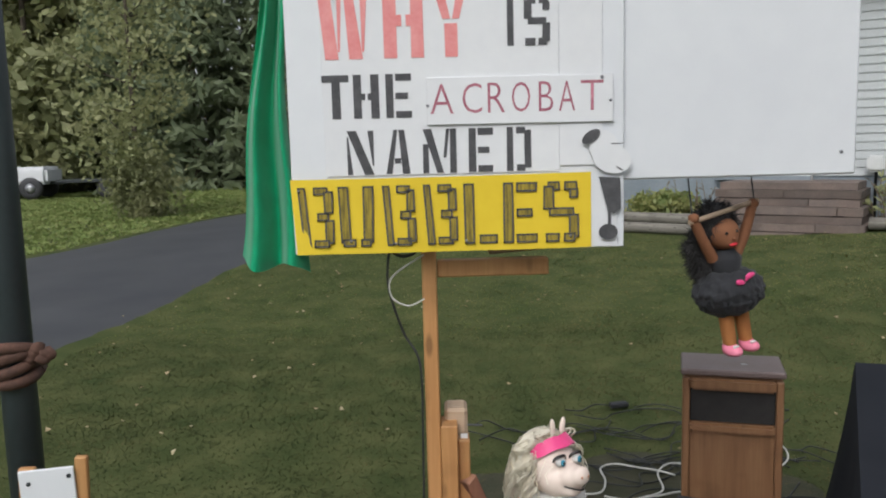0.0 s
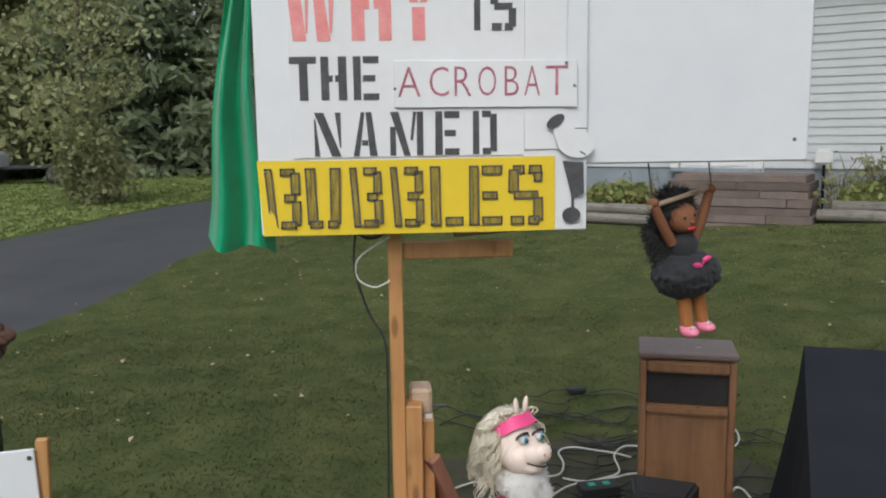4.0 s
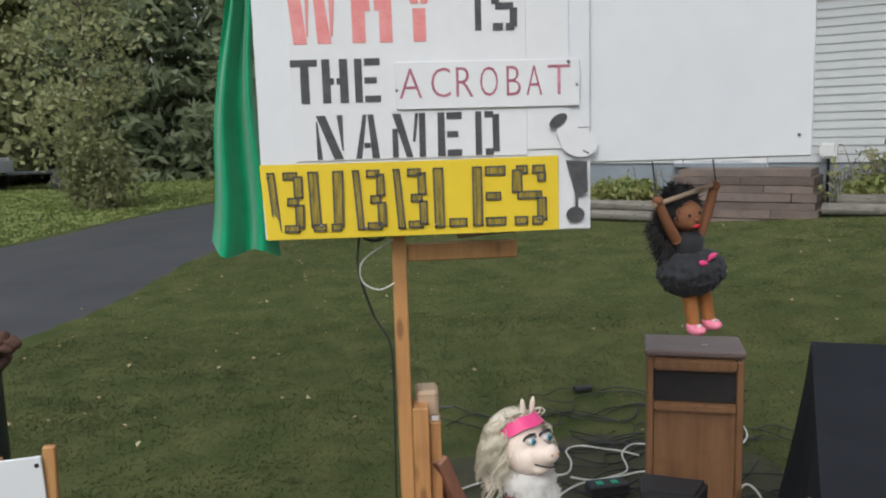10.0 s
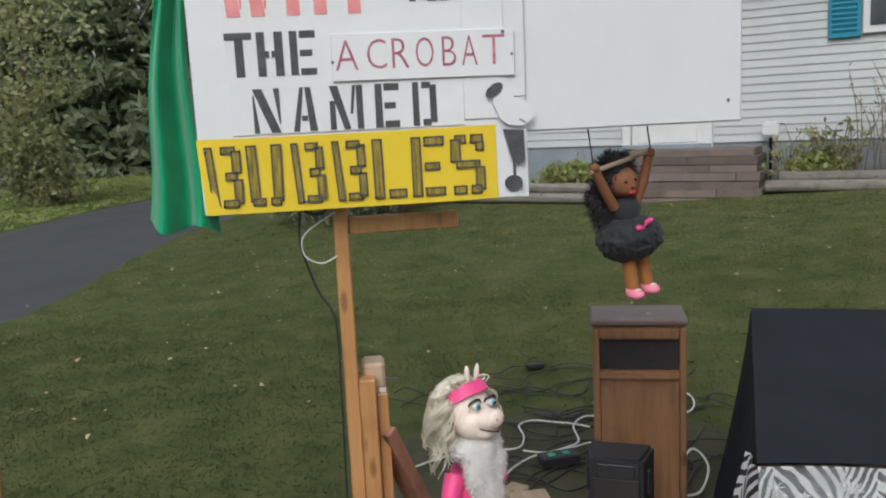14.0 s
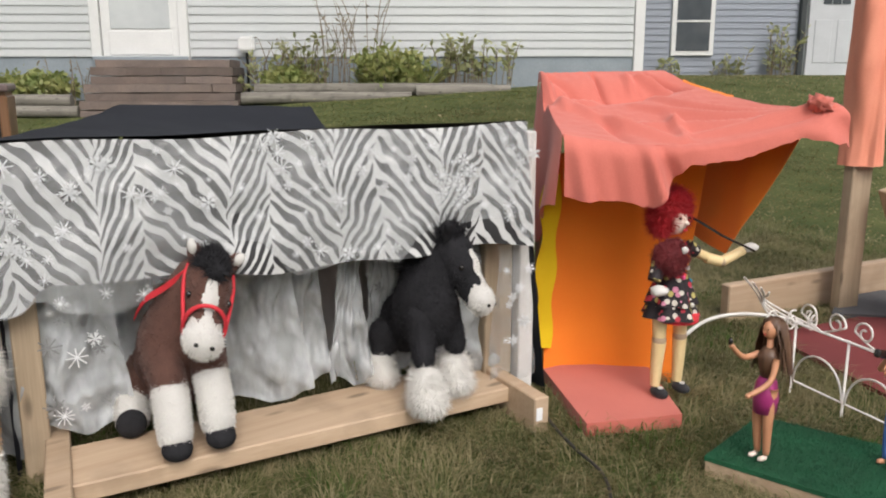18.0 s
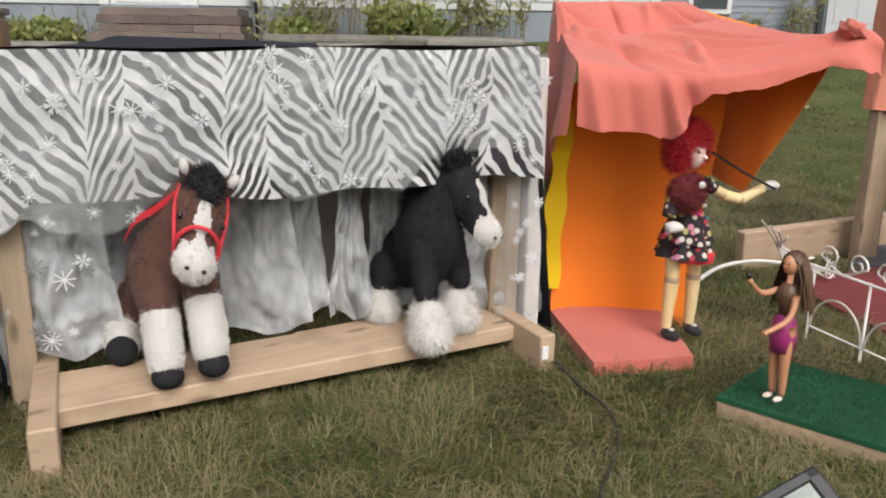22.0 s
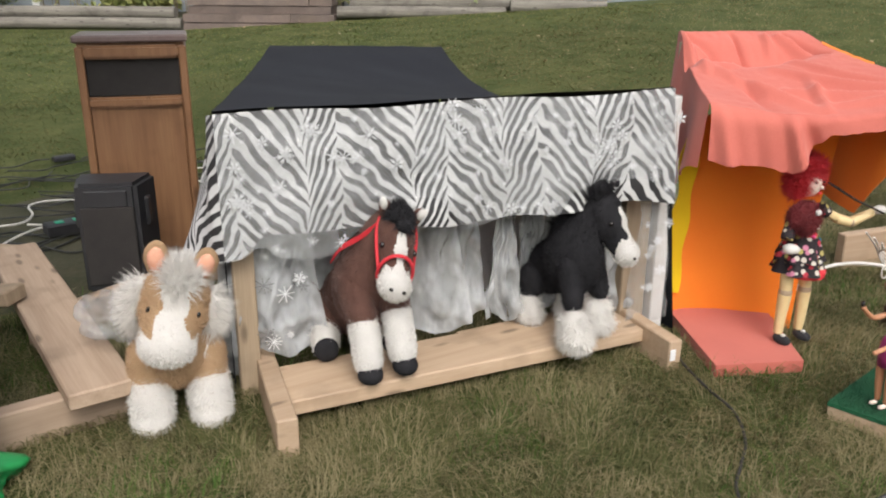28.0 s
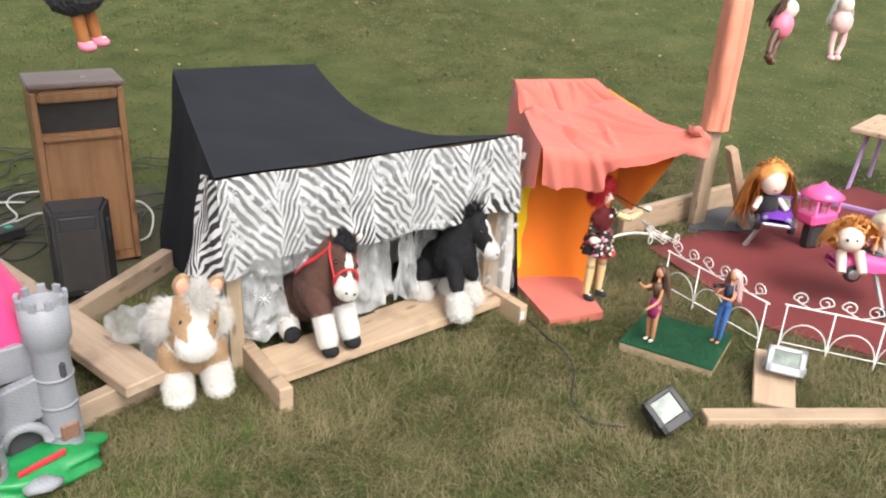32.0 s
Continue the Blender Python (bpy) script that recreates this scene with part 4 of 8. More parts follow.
cut("S", up(0.12, 0.46, 0.85, 1), up(0.58, 0.95, 0.85, 1), up(0, 0.30, 0.54, 0.93), up(0.15, 0.86, 0.43, 0.57), up(0.70, 1, 0.07, 0.46), up(0.05, 0.44, 0, 0.15), up(0.56, 0.88, 0, 0.15), up(0.72, 0.98, 0.72, 0.88))
cut("B", (0.12, 0.34, 0, 0.22, 0, 1), up(0.42, 0.84, 0.87, 1), up(0.52, 0.86, 0.44, 0.58), up(0.42, 0.86, 0, 0.13), up(0.72, 0.98, 0.56, 0.93), up(0.74, 1, 0.06, 0.46))
cut("U", (0.06, 0.34, 0.02, 0.30, 0.06, 1), up(0.12, 0.46, 0, 0.13), (0.66, 0.92, 0.68, 0.96, 0.06, 1), up(0.58, 0.86, 0, 0.13))
cut("L", up(0, 0.32), up(0.44, 1, 0, 0.15))


def word(chars, z0, z1, material, parent, y, thick=0.0006, line=None):
    for ch, a, b in chars:
        out = bmesh.new()
        x0, w, h = px(a), px(b) - px(a), z1 - z0
        for i, (f0, f1, h0, h1, lo, hi) in enumerate(STENCIL[ch]):
            jit = [rnd(-0.012, 0.012) for _ in range(4)]
            yy = (y if line is None else curl((x0 + w / 2 + 0.309) / 0.703, (z0 + h * (lo + hi) / 2 - 1.306) / 0.176)[1] - 0.0028) - 0.00012 * i
            q = [(x0 + w * (f0 + jit[0]), z0 + h * lo), (x0 + w * (f1 + jit[1]), z0 + h * lo), (x0 + w * (h1 + jit[2]), z0 + h * hi), (x0 + w * (h0 + jit[3]), z0 + h * hi)]
            lo_, hi_ = [out.verts.new((p[0], yy, p[1])) for p in q], [out.verts.new((p[0], yy - thick, p[1])) for p in q]
            out.faces.new(hi_)
            for k in range(4):
                out.faces.new((lo_[k], lo_[(k + 1) % 4], hi_[(k + 1) % 4], hi_[k]))
            if line is not None:
                for k in range(4):
                    (ax, az), (bx, bz) = q[k], q[(k + 1) % 4]
                    d = Vector((bx - ax, 0, bz - az)).normalized()
                    s = Vector((-d.z, 0, d.x)) * 0.0042
                    a3, b3 = Vector((ax, yy - 0.0012, az)), Vector((bx, yy - 0.0012, bz))
                    out.faces.new([out.verts.new(p) for p in (a3, b3, b3 + s, a3 + s)]).material_index = 1
        part("letter", out, material if line is None else [material, line], parent)


random.seed(14)
word([("W", 573, 661), ("H", 688, 757), ("Y", 772, 836)], 1.755, 1.925, M_PINKPAINT, board, 0.0014)
word([("I", 902, 913), ("S", 931, 976)], 1.776, 1.885, M_BLACKPAINT, board, 0.0014)
word([("T", 577, 624), ("H", 631, 677), ("E", 688, 733)], 1.620, 1.720, M_BLACKPAINT, board, 0.0014)
word([("N", 617, 664), ("A", 685, 728), ("M", 750, 809), ("E", 831, 874), ("D", 898, 941)], 1.490, 1.592, M_BLACKPAINT, board, 0.0014)
for ch, a, b_ in [("A", 766, 806), ("C", 822, 856), ("R", 866, 896), ("O", 908, 940), ("B", 955, 980), ("A", 990, 1018), ("T", 1028, 1068)]:
    letter(ch, px(a), px(b_), 1.626, 1.694, M_PLUM, strip, -0.0048, -0.012)
word([("B", 527, 590), ("U", 597, 664), ("B", 676, 735), ("B", 748, 809), ("L", 820, 880), ("E", 890, 950), ("S", 961, 1024)], 1.322, 1.464, M_OLIVE, yellow, -0.0125, line=M_BLACKPAINT)
for x, z in ((0.018, 1.645), (0.440, 1.648), (0.33, 1.885), (-0.19, 1.892)):
    part("tack", lathe([(0.004, 0), (0.003, 0.002), (0.001, 0.003)], (x, -0.004, z), 8, rot=(90, 0, 0)), M_NAIL, board)
for x, z in ((-0.066, 1.327), (0.345, 1.336), (-0.289, 1.455), (-0.17, 1.335), (0.1, 1.33)):
    part("tack", lathe([(0.004, 0), (0.003, 0.002), (0.001, 0.003)], (x, -0.0125, z), 8, rot=(90, 0, 0)), M_NAIL, yellow)

# paper cut-out figure: plain black and white shapes
fig = thing("paper_cutout", SIGN, "black and white paper cut-out figure stuck on the sign", "cut-out")


def disc(cx, cz, rx, rz, y, rot=0.0, n=20):
    b = bmesh.new()
    pts = []
    for k in range(n):
        a = 2 * math.pi * k / n
        x, z = rx * math.cos(a), rz * math.sin(a)
        c, s = math.cos(radians(rot)), math.sin(radians(rot))
        pts.append((cx + x * c - z * s, cz + x * s + z * c))
    lo = [b.verts.new((x, y, z)) for x, z in pts]
    hi = [b.verts.new((x, y - 0.002, z)) for x, z in pts]
    b.faces.new(lo)
    b.faces.new(hi[::-1])
    for k in range(n):
        b.faces.new((lo[k], lo[(k + 1) % n], hi[(k + 1) % n], hi[k]))
    return b


part("head", disc(0.443, 1.513, 0.045, 0.034, -0.004, -15), M_PAPER, fig)
part("muzzle", disc(0.425, 1.54, 0.034, 0.04, -0.0045, 20), M_PAPER, fig)
part("ear", disc(0.394, 1.565, 0.024, 0.013, -0.007, 35), M_BLACKPAINT, fig)
bm = bmesh.new()
for yy in (-0.005, -0.007):
    bm.faces.new([bm.verts.new((x, yy, z)) for x, z in ((0.412, 1.472), (0.462, 1.468), (0.464, 1.395), (0.446, 1.385), (0.433, 1.392), (0.426, 1.42))])
part("body", bm, M_BLACKPAINT, fig)
part("leg", box(0.007, 0.0025, 0.04, (0.437, -0.006, 1.372), 0.0005), M_BLACKPAINT, fig)
part("foot", disc(0.434, 1.342, 0.022, 0.019, -0.005), M_BLACKPAINT, fig)
part("eye", box(0.028, 0.001, 0.002, (0.455, -0.0068, 1.548), 0), M_BLACKPAINT, fig)
part("mouth", box(0.016, 0.001, 0.003, (0.46, -0.0068, 1.49), 0, rot=(0, 30, 0)), M_BLACKPAINT, fig)

# green satin cloth hanging from the board's edge
def satin(u, v):
    t = 1 - v
    wide = 0.025 + 0.105 * t ** 1.3
    x = -0.325 - wide * (1 - u) + 0.035 * u * t + 0.01 * math.sin(t * 8)
    y = 0.03 + 0.028 * math.sin(u * 11 + t * 2.2) * (0.3 + t) + 0.02 * noise.noise(Vector((u * 4, t * 3, 0)))
    z = 2.15 - 0.90 * t + 0.05 * t * (1 - u) - 0.02 * math.sin(u * 6) * t
    return (x, y, z)


cl = part("green_cloth", sheet(satin, 40, 40, thick=0.0015), M_GREEN)
cl.matrix_basis = SIGN
tagged(cl, "shiny emerald green satin cloth hanging beside the sign", "cloth")


def cord(name, points, radius, material, label, n=60):
    ob = part(name, tube(spline(points, n), radius, 6), material, None, smooth=False)
    return tagged(ob, label, "cable")


cord("hanging_cable", [(-0.085, SY + 0.06, 1.32), (-0.092, SY + 0.05, 1.22), (-0.06, SY + 0.06, 1.10), (-0.02, SY + 0.05, 1.02), (-0.018, SY + 0.055, 0.85), (-0.022, SY + 0.05, 0.6), (-0.03, SY + 0.04, 0.3), (-0.06, SY + 0.0, 0.02)], 0.0032, M_CORD, "black cord hanging down beside the pine post")
cord("coiled_cord", [(-0.05 + 0.03 * math.cos(k * 0.9), SY + 0.05 + 0.003 * k, 1.305 + 0.02 * math.sin(k * 0.9)) for k in range(16)], 0.003, M_CORD, "small coil of black cord under the board", 90)
cord("white_string", [(-0.003, SY + 0.06, 1.29), (-0.08, SY + 0.05, 1.24), (-0.085, SY + 0.05, 1.19), (-0.045, SY + 0.055, 1.165), (-0.005, SY + 0.06, 1.18)], 0.0022, M_WHITECORD, "white string looped round the post")

# dark metal pole with a cloth knotted round it
pole = thing("metal_pole", pose(-1.05, 2.02, 0), "dark slate painted metal pole", "pole")
part("shaft", lathe([(0.043, 0), (0.043, 3.2)], sides=16), M_STEELGREY, pole)
part("base", lathe([(0.075, 0), (0.075, 0.012), (0.05, 0.02)], sides=16), M_STEELGREY, pole)
bm = bmesh.new()
for k in range(4):
    tube([(0.056 * math.cos(a), 0.056 * math.sin(a), 1.01 + 0.018 * k + 0.02 * math.sin(a + k)) for a in [i * 0.45 for i in range(15)]], 0.016, 6, bm)
for k in range(5):
    ball((0.05 + 0.012 * k, -0.03, 1.05 + 0.012 * (k % 3)), (0.02, 0.016, 0.018), bm, 0, 2, 0.5, k)
ob = part("knotted_cloth", bm, M_BROWN)
ob.matrix_basis = pose(-1.05, 2.02, 0)
tagged(ob, "brown cloth strip knotted round the pole", "cloth")

# small notice board on two stakes
nb = thing("notice_board", pose(-0.945, 1.93, -0.02, 0, 0, 8), "small white notice board between two pine stakes", "notice board")
part("panel", box(0.13, 0.008, 0.22, (0, -0.012, 0.70), 0.002, rot=(0, -2, 0)), M_BOARD, nb)
part("stake", box(0.03, 0.02, 0.83, (0.062, 0.006, 0.415), 0.003, rot=(0, 2, 0)), M_PINE_ORANGE, nb)
part("stake", box(0.04, 0.02, 0.81, (-0.06, 0.006, 0.405), 0.003, rot=(0, 1, 0)), M_PINE_ORANGE, nb)
for x, z in ((0.05, 0.79), (-0.045, 0.775)):
    part("tack", lathe([(0.006, 0), (0.005, 0.003)], (x, -0.016, z), 8, rot=(90, 0, 0)), M_DARK, nb)
part("mark", disc(-0.04, 0.69, 0.02, 0.012, -0.0165), M_GREEN, nb, "green painted mark")

# ---------------------------------------------------------------- loudspeaker cabinet and its neighbours
cab = thing("speaker_cabinet", pose(1.045, 2.80, 0.02, 0, 0, -16), "tall walnut veneer loudspeaker cabinet with a dark grille", "loudspeaker")
CW, CD, CH = 0.328, 0.22, 0.738
part("body", box(CW - 0.012, CD - 0.02, CH - 0.02, (0, 0.01, CH / 2), 0.003), M_CABINET, cab)
part("top", box(CW + 0.012, CD + 0.01, 0.022, (0, 0, CH - 0.002), 0.005), M_CABTOP, cab, "scuffed greyish veneer top")
for x in (-CW / 2 + 0.012, CW / 2 - 0.012):
    part("side_panel", box(0.024, CD, CH - 0.03, (x, 0, CH / 2 - 0.01), 0.004), M_CABINET, cab)
part("top_rail", box(CW - 0.05, 0.03, 0.042, (0, -CD / 2 + 0.004, CH - 0.042), 0.008, seg=2), M_CABINET, cab)
part("grille", box(CW - 0.05, 0.014, 0.115, (0, -CD / 2 + 0.022, CH - 0.122), 0.002), M_GRILLE, cab, "dark cloth grille")
part("middle_rail", box(CW - 0.05, 0.03, 0.034, (0, -CD / 2 + 0.004, CH - 0.197), 0.008, seg=2), M_CABINET, cab)
part("front_panel", box(CW - 0.05, 0.016, 0.48, (0, -CD / 2 + 0.016, 0.285), 0.003), M_CABINET, cab)
part("plinth", box(CW - 0.04, CD - 0.03, 0.05, (0, 0, 0.025), 0.003), M_CABINET, cab)
part("scratch", box(0.02, 0.006, 0.0006, (0.04, -0.02, CH + 0.0095), 0), M_PAPER, cab)

sub = thing("powered_speaker", pose(0.872, 2.505, 0.03, 0, 0, -24), "small black plastic loudspeaker standing on the lawn", "loudspeaker")
bm = slab([(-0.115, 0.075), (-0.085, -0.075), (0.085, -0.075), (0.115, 0.075)], 0.0, 0.34)
bmesh.ops.bevel(bm, geom=bm.edges[:], offset=0.012, segments=2, affect="EDGES")
part("body", bm, M_PLASTIC, sub)
part("grille", box(0.15, 0.006, 0.24, (0, -0.078, 0.15), 0.01), M_GRILLE, sub)
part("horn", box(0.12, 0.006, 0.05, (0, -0.078, 0.295), 0.006), M_PLASTIC, sub)
for x in (-0.095, 0.095):
    part("handle", box(0.014, 0.05, 0.09, (x * 1.05, 0.0, 0.24), 0.006), M_PLASTIC, sub)
part("badge", box(0.02, 0.002, 0.006, (0, -0.082, 0.025), 0.0005), M_NAIL, sub)

ps = thing("power_strip", pose(0.83, 3.20, 0.025, 0, 0, 8), "black power box with green outlet covers", "power strip")
part("body", box(0.17, 0.08, 0.045, (0, 0, 0.022), 0.006), M_PLASTIC, ps)
M_MINT = mat("mint_plastic", (0.02, 0.42, 0.24), (0.02, 0.33, 0.19), scale=9, fine=60, rough=0.4, bump=0)
for x in (-0.035, 0.03):
    part("outlet_cover", box(0.03, 0.03, 0.004, (x, -0.005, 0.046), 0.001), M_MINT, ps)

random.seed(21)
for pts in [[(0.20, 3.27, 0.03), (0.344, 3.355, 0.03), (0.53, 3.38, 0.035), (0.68, 3.36, 0.04), (0.74, 3.505, 0.03), (0.745, 3.65, 0.03), (0.82, 3.70, 0.03), (0.92, 3.64, 0.035), (1.0, 3.585, 0.04), (1.06, 3.53, 0.04)],
            [(0.46, 2.85, 0.03), (0.585, 3.12, 0.03), (0.72, 3.262, 0.035), (0.87, 3.33, 0.03), (0.97, 3.40, 0.03), (0.99, 3.56, 0.04), (1.08, 3.69, 0.03), (1.2, 3.66, 0.03)],
            [(0.70, 3.33, 0.04), (0.80, 3.31, 0.03), (0.93, 3.34, 0.03), (1.03, 3.33, 0.05), (1.12, 3.24, 0.06)],
            [(1.35, 3.70, 0.04), (1.458, 3.677, 0.04), (1.568, 3.628, 0.03), (1.66, 3.74, 0.03), (1.683, 3.90, 0.03), (1.58, 3.98, 0.03), (1.45, 3.93, 0.04)],
            [(1.2, 2.86, 0.06), (1.30, 2.92, 0.16), (1.34, 2.85, 0.12), (1.28, 2.78, 0.05), (1.2, 2.78, 0.04)],
            [(0.12, 2.32, 0.03), (0.24, 2.42, 0.03), (0.33, 2.60, 0.03), (0.46, 2.85, 0.03)]]:
    cord("white_cable", pts, 0.0048, M_WHITECORD, "white extension cable looped on the grass")
for k in range(30):
    x, y = rnd(0.35, 1.75), rnd(2.9, 4.6)
    cord("black_cable", [(x + rnd(-0.05, 0.05) + 0.14 * i - 0.4, y + rnd(0.06, 0.16) * math.sin(i * rnd(1.0, 1.6) + k), ground_z(x, y) + 0.024 + 0.008 * math.sin(i * 2.0)) for i in range(7)], 0.0036, M_CORD, "black cable lying across the grass")
cord("black_cable", [(1.2, 2.9, 0.05), (1.26, 2.95, 0.12), (1.3, 2.88, 0.1), (1.24, 2.84, 0.03), (1.3, 2.8, 0.03)], 0.005, M_CORD, "black cable lying across the grass")
xf = thing("plug_adapter", pose(1.02, 4.55, ground_z(1.02, 4.55) + 0.025, 0, 0, 12), "black plug adapter lying on the grass", "adapter")
part("body", box(0.11, 0.045, 0.03, (0, 0, 0.006), 0.006), M_PLASTIC, xf)
part("lead", tube(spline([(-0.07, 0, 0.01), (-0.14, 0.03, 0.008), (-0.25, -0.04, 0.006), (-0.32, 0.02, 0.0)], 20), 0.004, 6), M_CORD, xf)

# ---------------------------------------------------------------- plush stall under the zebra cloth
def zebra_material():
    m, n, l, p = nodes_of("zebra_cloth")
    tc = n.new("ShaderNodeTexCoord")

    def op(kind, a, b=None):
        x = n.new("ShaderNodeMath")
        x.operation = kind
        for i, v in enumerate((a, b)):
            if v is None:
                continue
            if isinstance(v, (int, float)):
                x.inputs[i].default_value = v
            else:
                l.new(v, x.inputs[i])
        return x.outputs[0]

    def grain(scale, detail, shift, stretch=1.0):
        mp = n.new("ShaderNodeMapping")
        mp.inputs["Location"].default_value = (shift, shift * 0.7, shift)
        mp.inputs["Scale"].default_value = (1, stretch, 1)
        l.new(tc.outputs["UV"], mp.inputs[0])
        no = n.new("ShaderNodeTexNoise")
        no.inputs["Scale"].default_value, no.inputs["Detail"].default_value = scale, detail
        l.new(mp.outputs[0], no.inputs["Vector"])
        return no

    # feathered strokes between V-shaped and roof-shaped spines
    wob = n.new("ShaderNodeVectorMath")
    wob.operation = "MULTIPLY_ADD"
    wob.inputs[1].default_value = (0.085, 0.05, 0.0)
    l.new(grain(5.5, 2, 0.0).outputs["Color"], wob.inputs[0])
    l.new(tc.outputs["UV"], wob.inputs[2])
    sp = n.new("ShaderNodeSeparateXYZ")
    l.new(wob.outputs[0], sp.inputs[0])
    col = op("DIVIDE", op("ADD", sp.outputs[0], 0.02), 0.235)
    cell, f = op("FLOOR", col), op("FRACT", col)
    rise = op("MINIMUM", op("DIVIDE", f, 0.36), op("DIVIDE", op("SUBTRACT", 1.0, f), 0.64))
    side = op("LESS_THAN", f, 0.36)
    h = op("MULTIPLY", op("SUBTRACT", sp.outputs[1], op("MULTIPLY", op("POWER", rise, 0.85), 0.175)), 6.283 / 0.040)
    ph = op("ADD", op("MULTIPLY", side, 2.4), op("MULTIPLY", op("SINE", op("MULTIPLY", cell, 12.9)), 3.0))
    ph = op("ADD", ph, op("MULTIPLY", grain(14, 2, 3.0).outputs[0], 8.5))
    wave = op("SINE", op("ADD", h, ph))
    edge_d = op("MINIMUM", op("MULTIPLY", op("MINIMUM", rise, op("SUBTRACT", 1.0, rise)), 5.5), 1.0)
    bar = op("SUBTRACT", op("MULTIPLY", edge_d, 0.95), 0.78)
    bar = op("ADD", bar, op("MULTIPLY", op("SUBTRACT", grain(16, 2, 5.0).outputs[0], 0.5), 1.7))
    edge = op("ADD", wave, op("MULTIPLY", bar, -1.0))
    mr = n.new("ShaderNodeMapRange")
    mr.inputs[1].default_value, mr.inputs[2].default_value = -0.13, 0.13
    l.new(edge, mr.inputs[0])
    mix = n.new("ShaderNodeMix")
    mix.data_type = "RGBA"
    mix.inputs[6].default_value, mix.inputs[7].default_value = (0.022, 0.022, 0.024, 1), (0.565, 0.575, 0.575, 1)
    l.new(mr.outputs[0], mix.inputs[0])
    l.new(mix.outputs[2], p.inputs["Base Color"])
    p.inputs["Roughness"].default_value = 0.7
    return m


M_ZEBRA = zebra_material()
M_BLACKCLOTH = mat("black_cloth", (0.014, 0.016, 0.021), (0.020, 0.0225, 0.029), scale=4, fine=300, rough=0.9, bump=0.25, spec=0.2)
M_FILM = clear("snowflake_film", (0.60, 0.63, 0.645), 0.54, 0.14, (1.6, 1.6, 0.8), 0.68, 1.3)
M_FILM_THIN = clear("thin_film", (0.52, 0.54, 0.55), 0.29, 0.2, (1, 1, 1), 0.65, 1.35)
M_FLAKE = mat("white_flake", (0.74, 0.76, 0.77), (0.62, 0.64, 0.66), scale=20, fine=60, rough=0.3, bump=0)
M_FLAKE_GREY = mat("silver_flake", (0.33, 0.34, 0.36), (0.45, 0.46, 0.48), scale=20, fine=60, rough=0.25, metal=0.5, bump=0)
M_WHITEPOST = mat("white_painted_wood", (0.74, 0.73, 0.71), (0.62, 0.61, 0.58), scale=12, fine=80, rough=0.5, bump=0.1)

A0, A1 = Vector((0.955, 1.68, 0)), Vector((2.005, 1.395, 0))
EX = (A1 - A0).normalized()
EY = Vector((-EX.y, EX.x, 0))
STALL_LEN = (A1 - A0).length


def sp_(x, y, z):
    """Stall place: x along the front from its near end, y to the back."""
    q = A0 + EX * x + EY * y
    return Vector((q.x, q.y, z))


stall = thing("puppet_stall", Matrix.Identity(4), "low pine frame stall with a plank shelf", "stall")
part("foot", beam((0.950, 1.375, 0.045), (1.035, 1.74, 0.045), 0.045, 0.089), M_PINE_X, stall)
part("foot", beam((1.925, 1.225, 0.04), (2.02, 1.72, 0.04), 0.038, 0.085), M_PINE_X, stall)
part("post", box(0.05, 0.04, 0.62, (0.985, 1.69, 0.31), 0.003, rot=(0, 0, -12)), M_OLDWOOD, stall, "weathered upright post")
part("post", box(0.075, 0.04, 0.60, (1.985, 1.455, 0.36), 0.003, rot=(0, 0, -14)), M_OLDWOOD, stall)
part("post", box(0.04, 0.04, 0.66, (2.045, 1.42, 0.33), 0.003, rot=(0, 0, -14)), M_WHITEPOST, stall, "white painted upright")
part("plank", beam((0.99, 1.545, 0.062), (1.945, 1.425, 0.052), 0.175, 0.036), M_PINE_X, stall, "broad pine shelf plank")
part("plank", beam((1.5, 1.56, 0.05), (1.985, 1.52, 0.045), 0.06, 0.04), M_PINE_X, stall)
part("end_label", box(0.016, 0.002, 0.03, (1.916, 1.224, 0.045), 0.0005, rot=(0, 0, -11)), M_PAPER, stall, "white paper tag on the board's end")
part("top_rail", beam(sp_(0.0, 0.02, 0.635), sp_(STALL_LEN, 0.02, 0.65), 0.038, 0.04), M_OLDWOOD, stall)


def cloth_uv(ob, f):
    me = ob.data
    uv = me.uv_layers.new(name="UVMap")
    for lp in me.loops:
        uv.data[lp.index].uv = f(me.vertices[lp.vertex_index].co)


def valance(u, v):
    """Front of the cloth, bottom hem waved and lifted over the plush heads."""
    x = -0.012 + (STALL_LEN + 0.02) * u
    hem = 0.402 + 0.007 * math.sin(u * 9.0) + 0.004 * math.sin(u * 23.0) - 0.05 * smooth01((0.085 - u) * 18)
    top = 0.668 + 0.014 * u + 0.004 * math.sin(u * 14)
    z = top + (hem - top) * v
    y = -0.012 - 0.035 * math.sin(v * 1.6) + 0.012 * math.sin(u * 21 + v * 2) * v + 0.008 * noise.noise(Vector((u * 9, v * 4, 2.0)))
    return sp_(x, y, z)


zeb = thing("zebra_valance", Matrix.Identity(4), "black and white zebra-striped cloth hung along the stall front", "cloth")
front = part("front", sheet(valance, 70, 16, thick=0.0015), M_ZEBRA, zeb)
cloth_uv(front, lambda c: ((c - A0).dot(EX), c.z))


def side_fall(u, v):
    base = valance(0, v)
    k = min(1.0, u * 5)
    q = base + EY * (0.16 * u + 0.012 * k * math.sin(v * 7)) - EX * (0.085 * v ** 1.2 * math.sin(math.pi * min(1, u * 0.75)) + 0.012 * k * math.sin(v * 3 + u * 6))
    q.z = base.z - 0.012 * v * math.sin(u * 9) - 0.03 * u
    return q


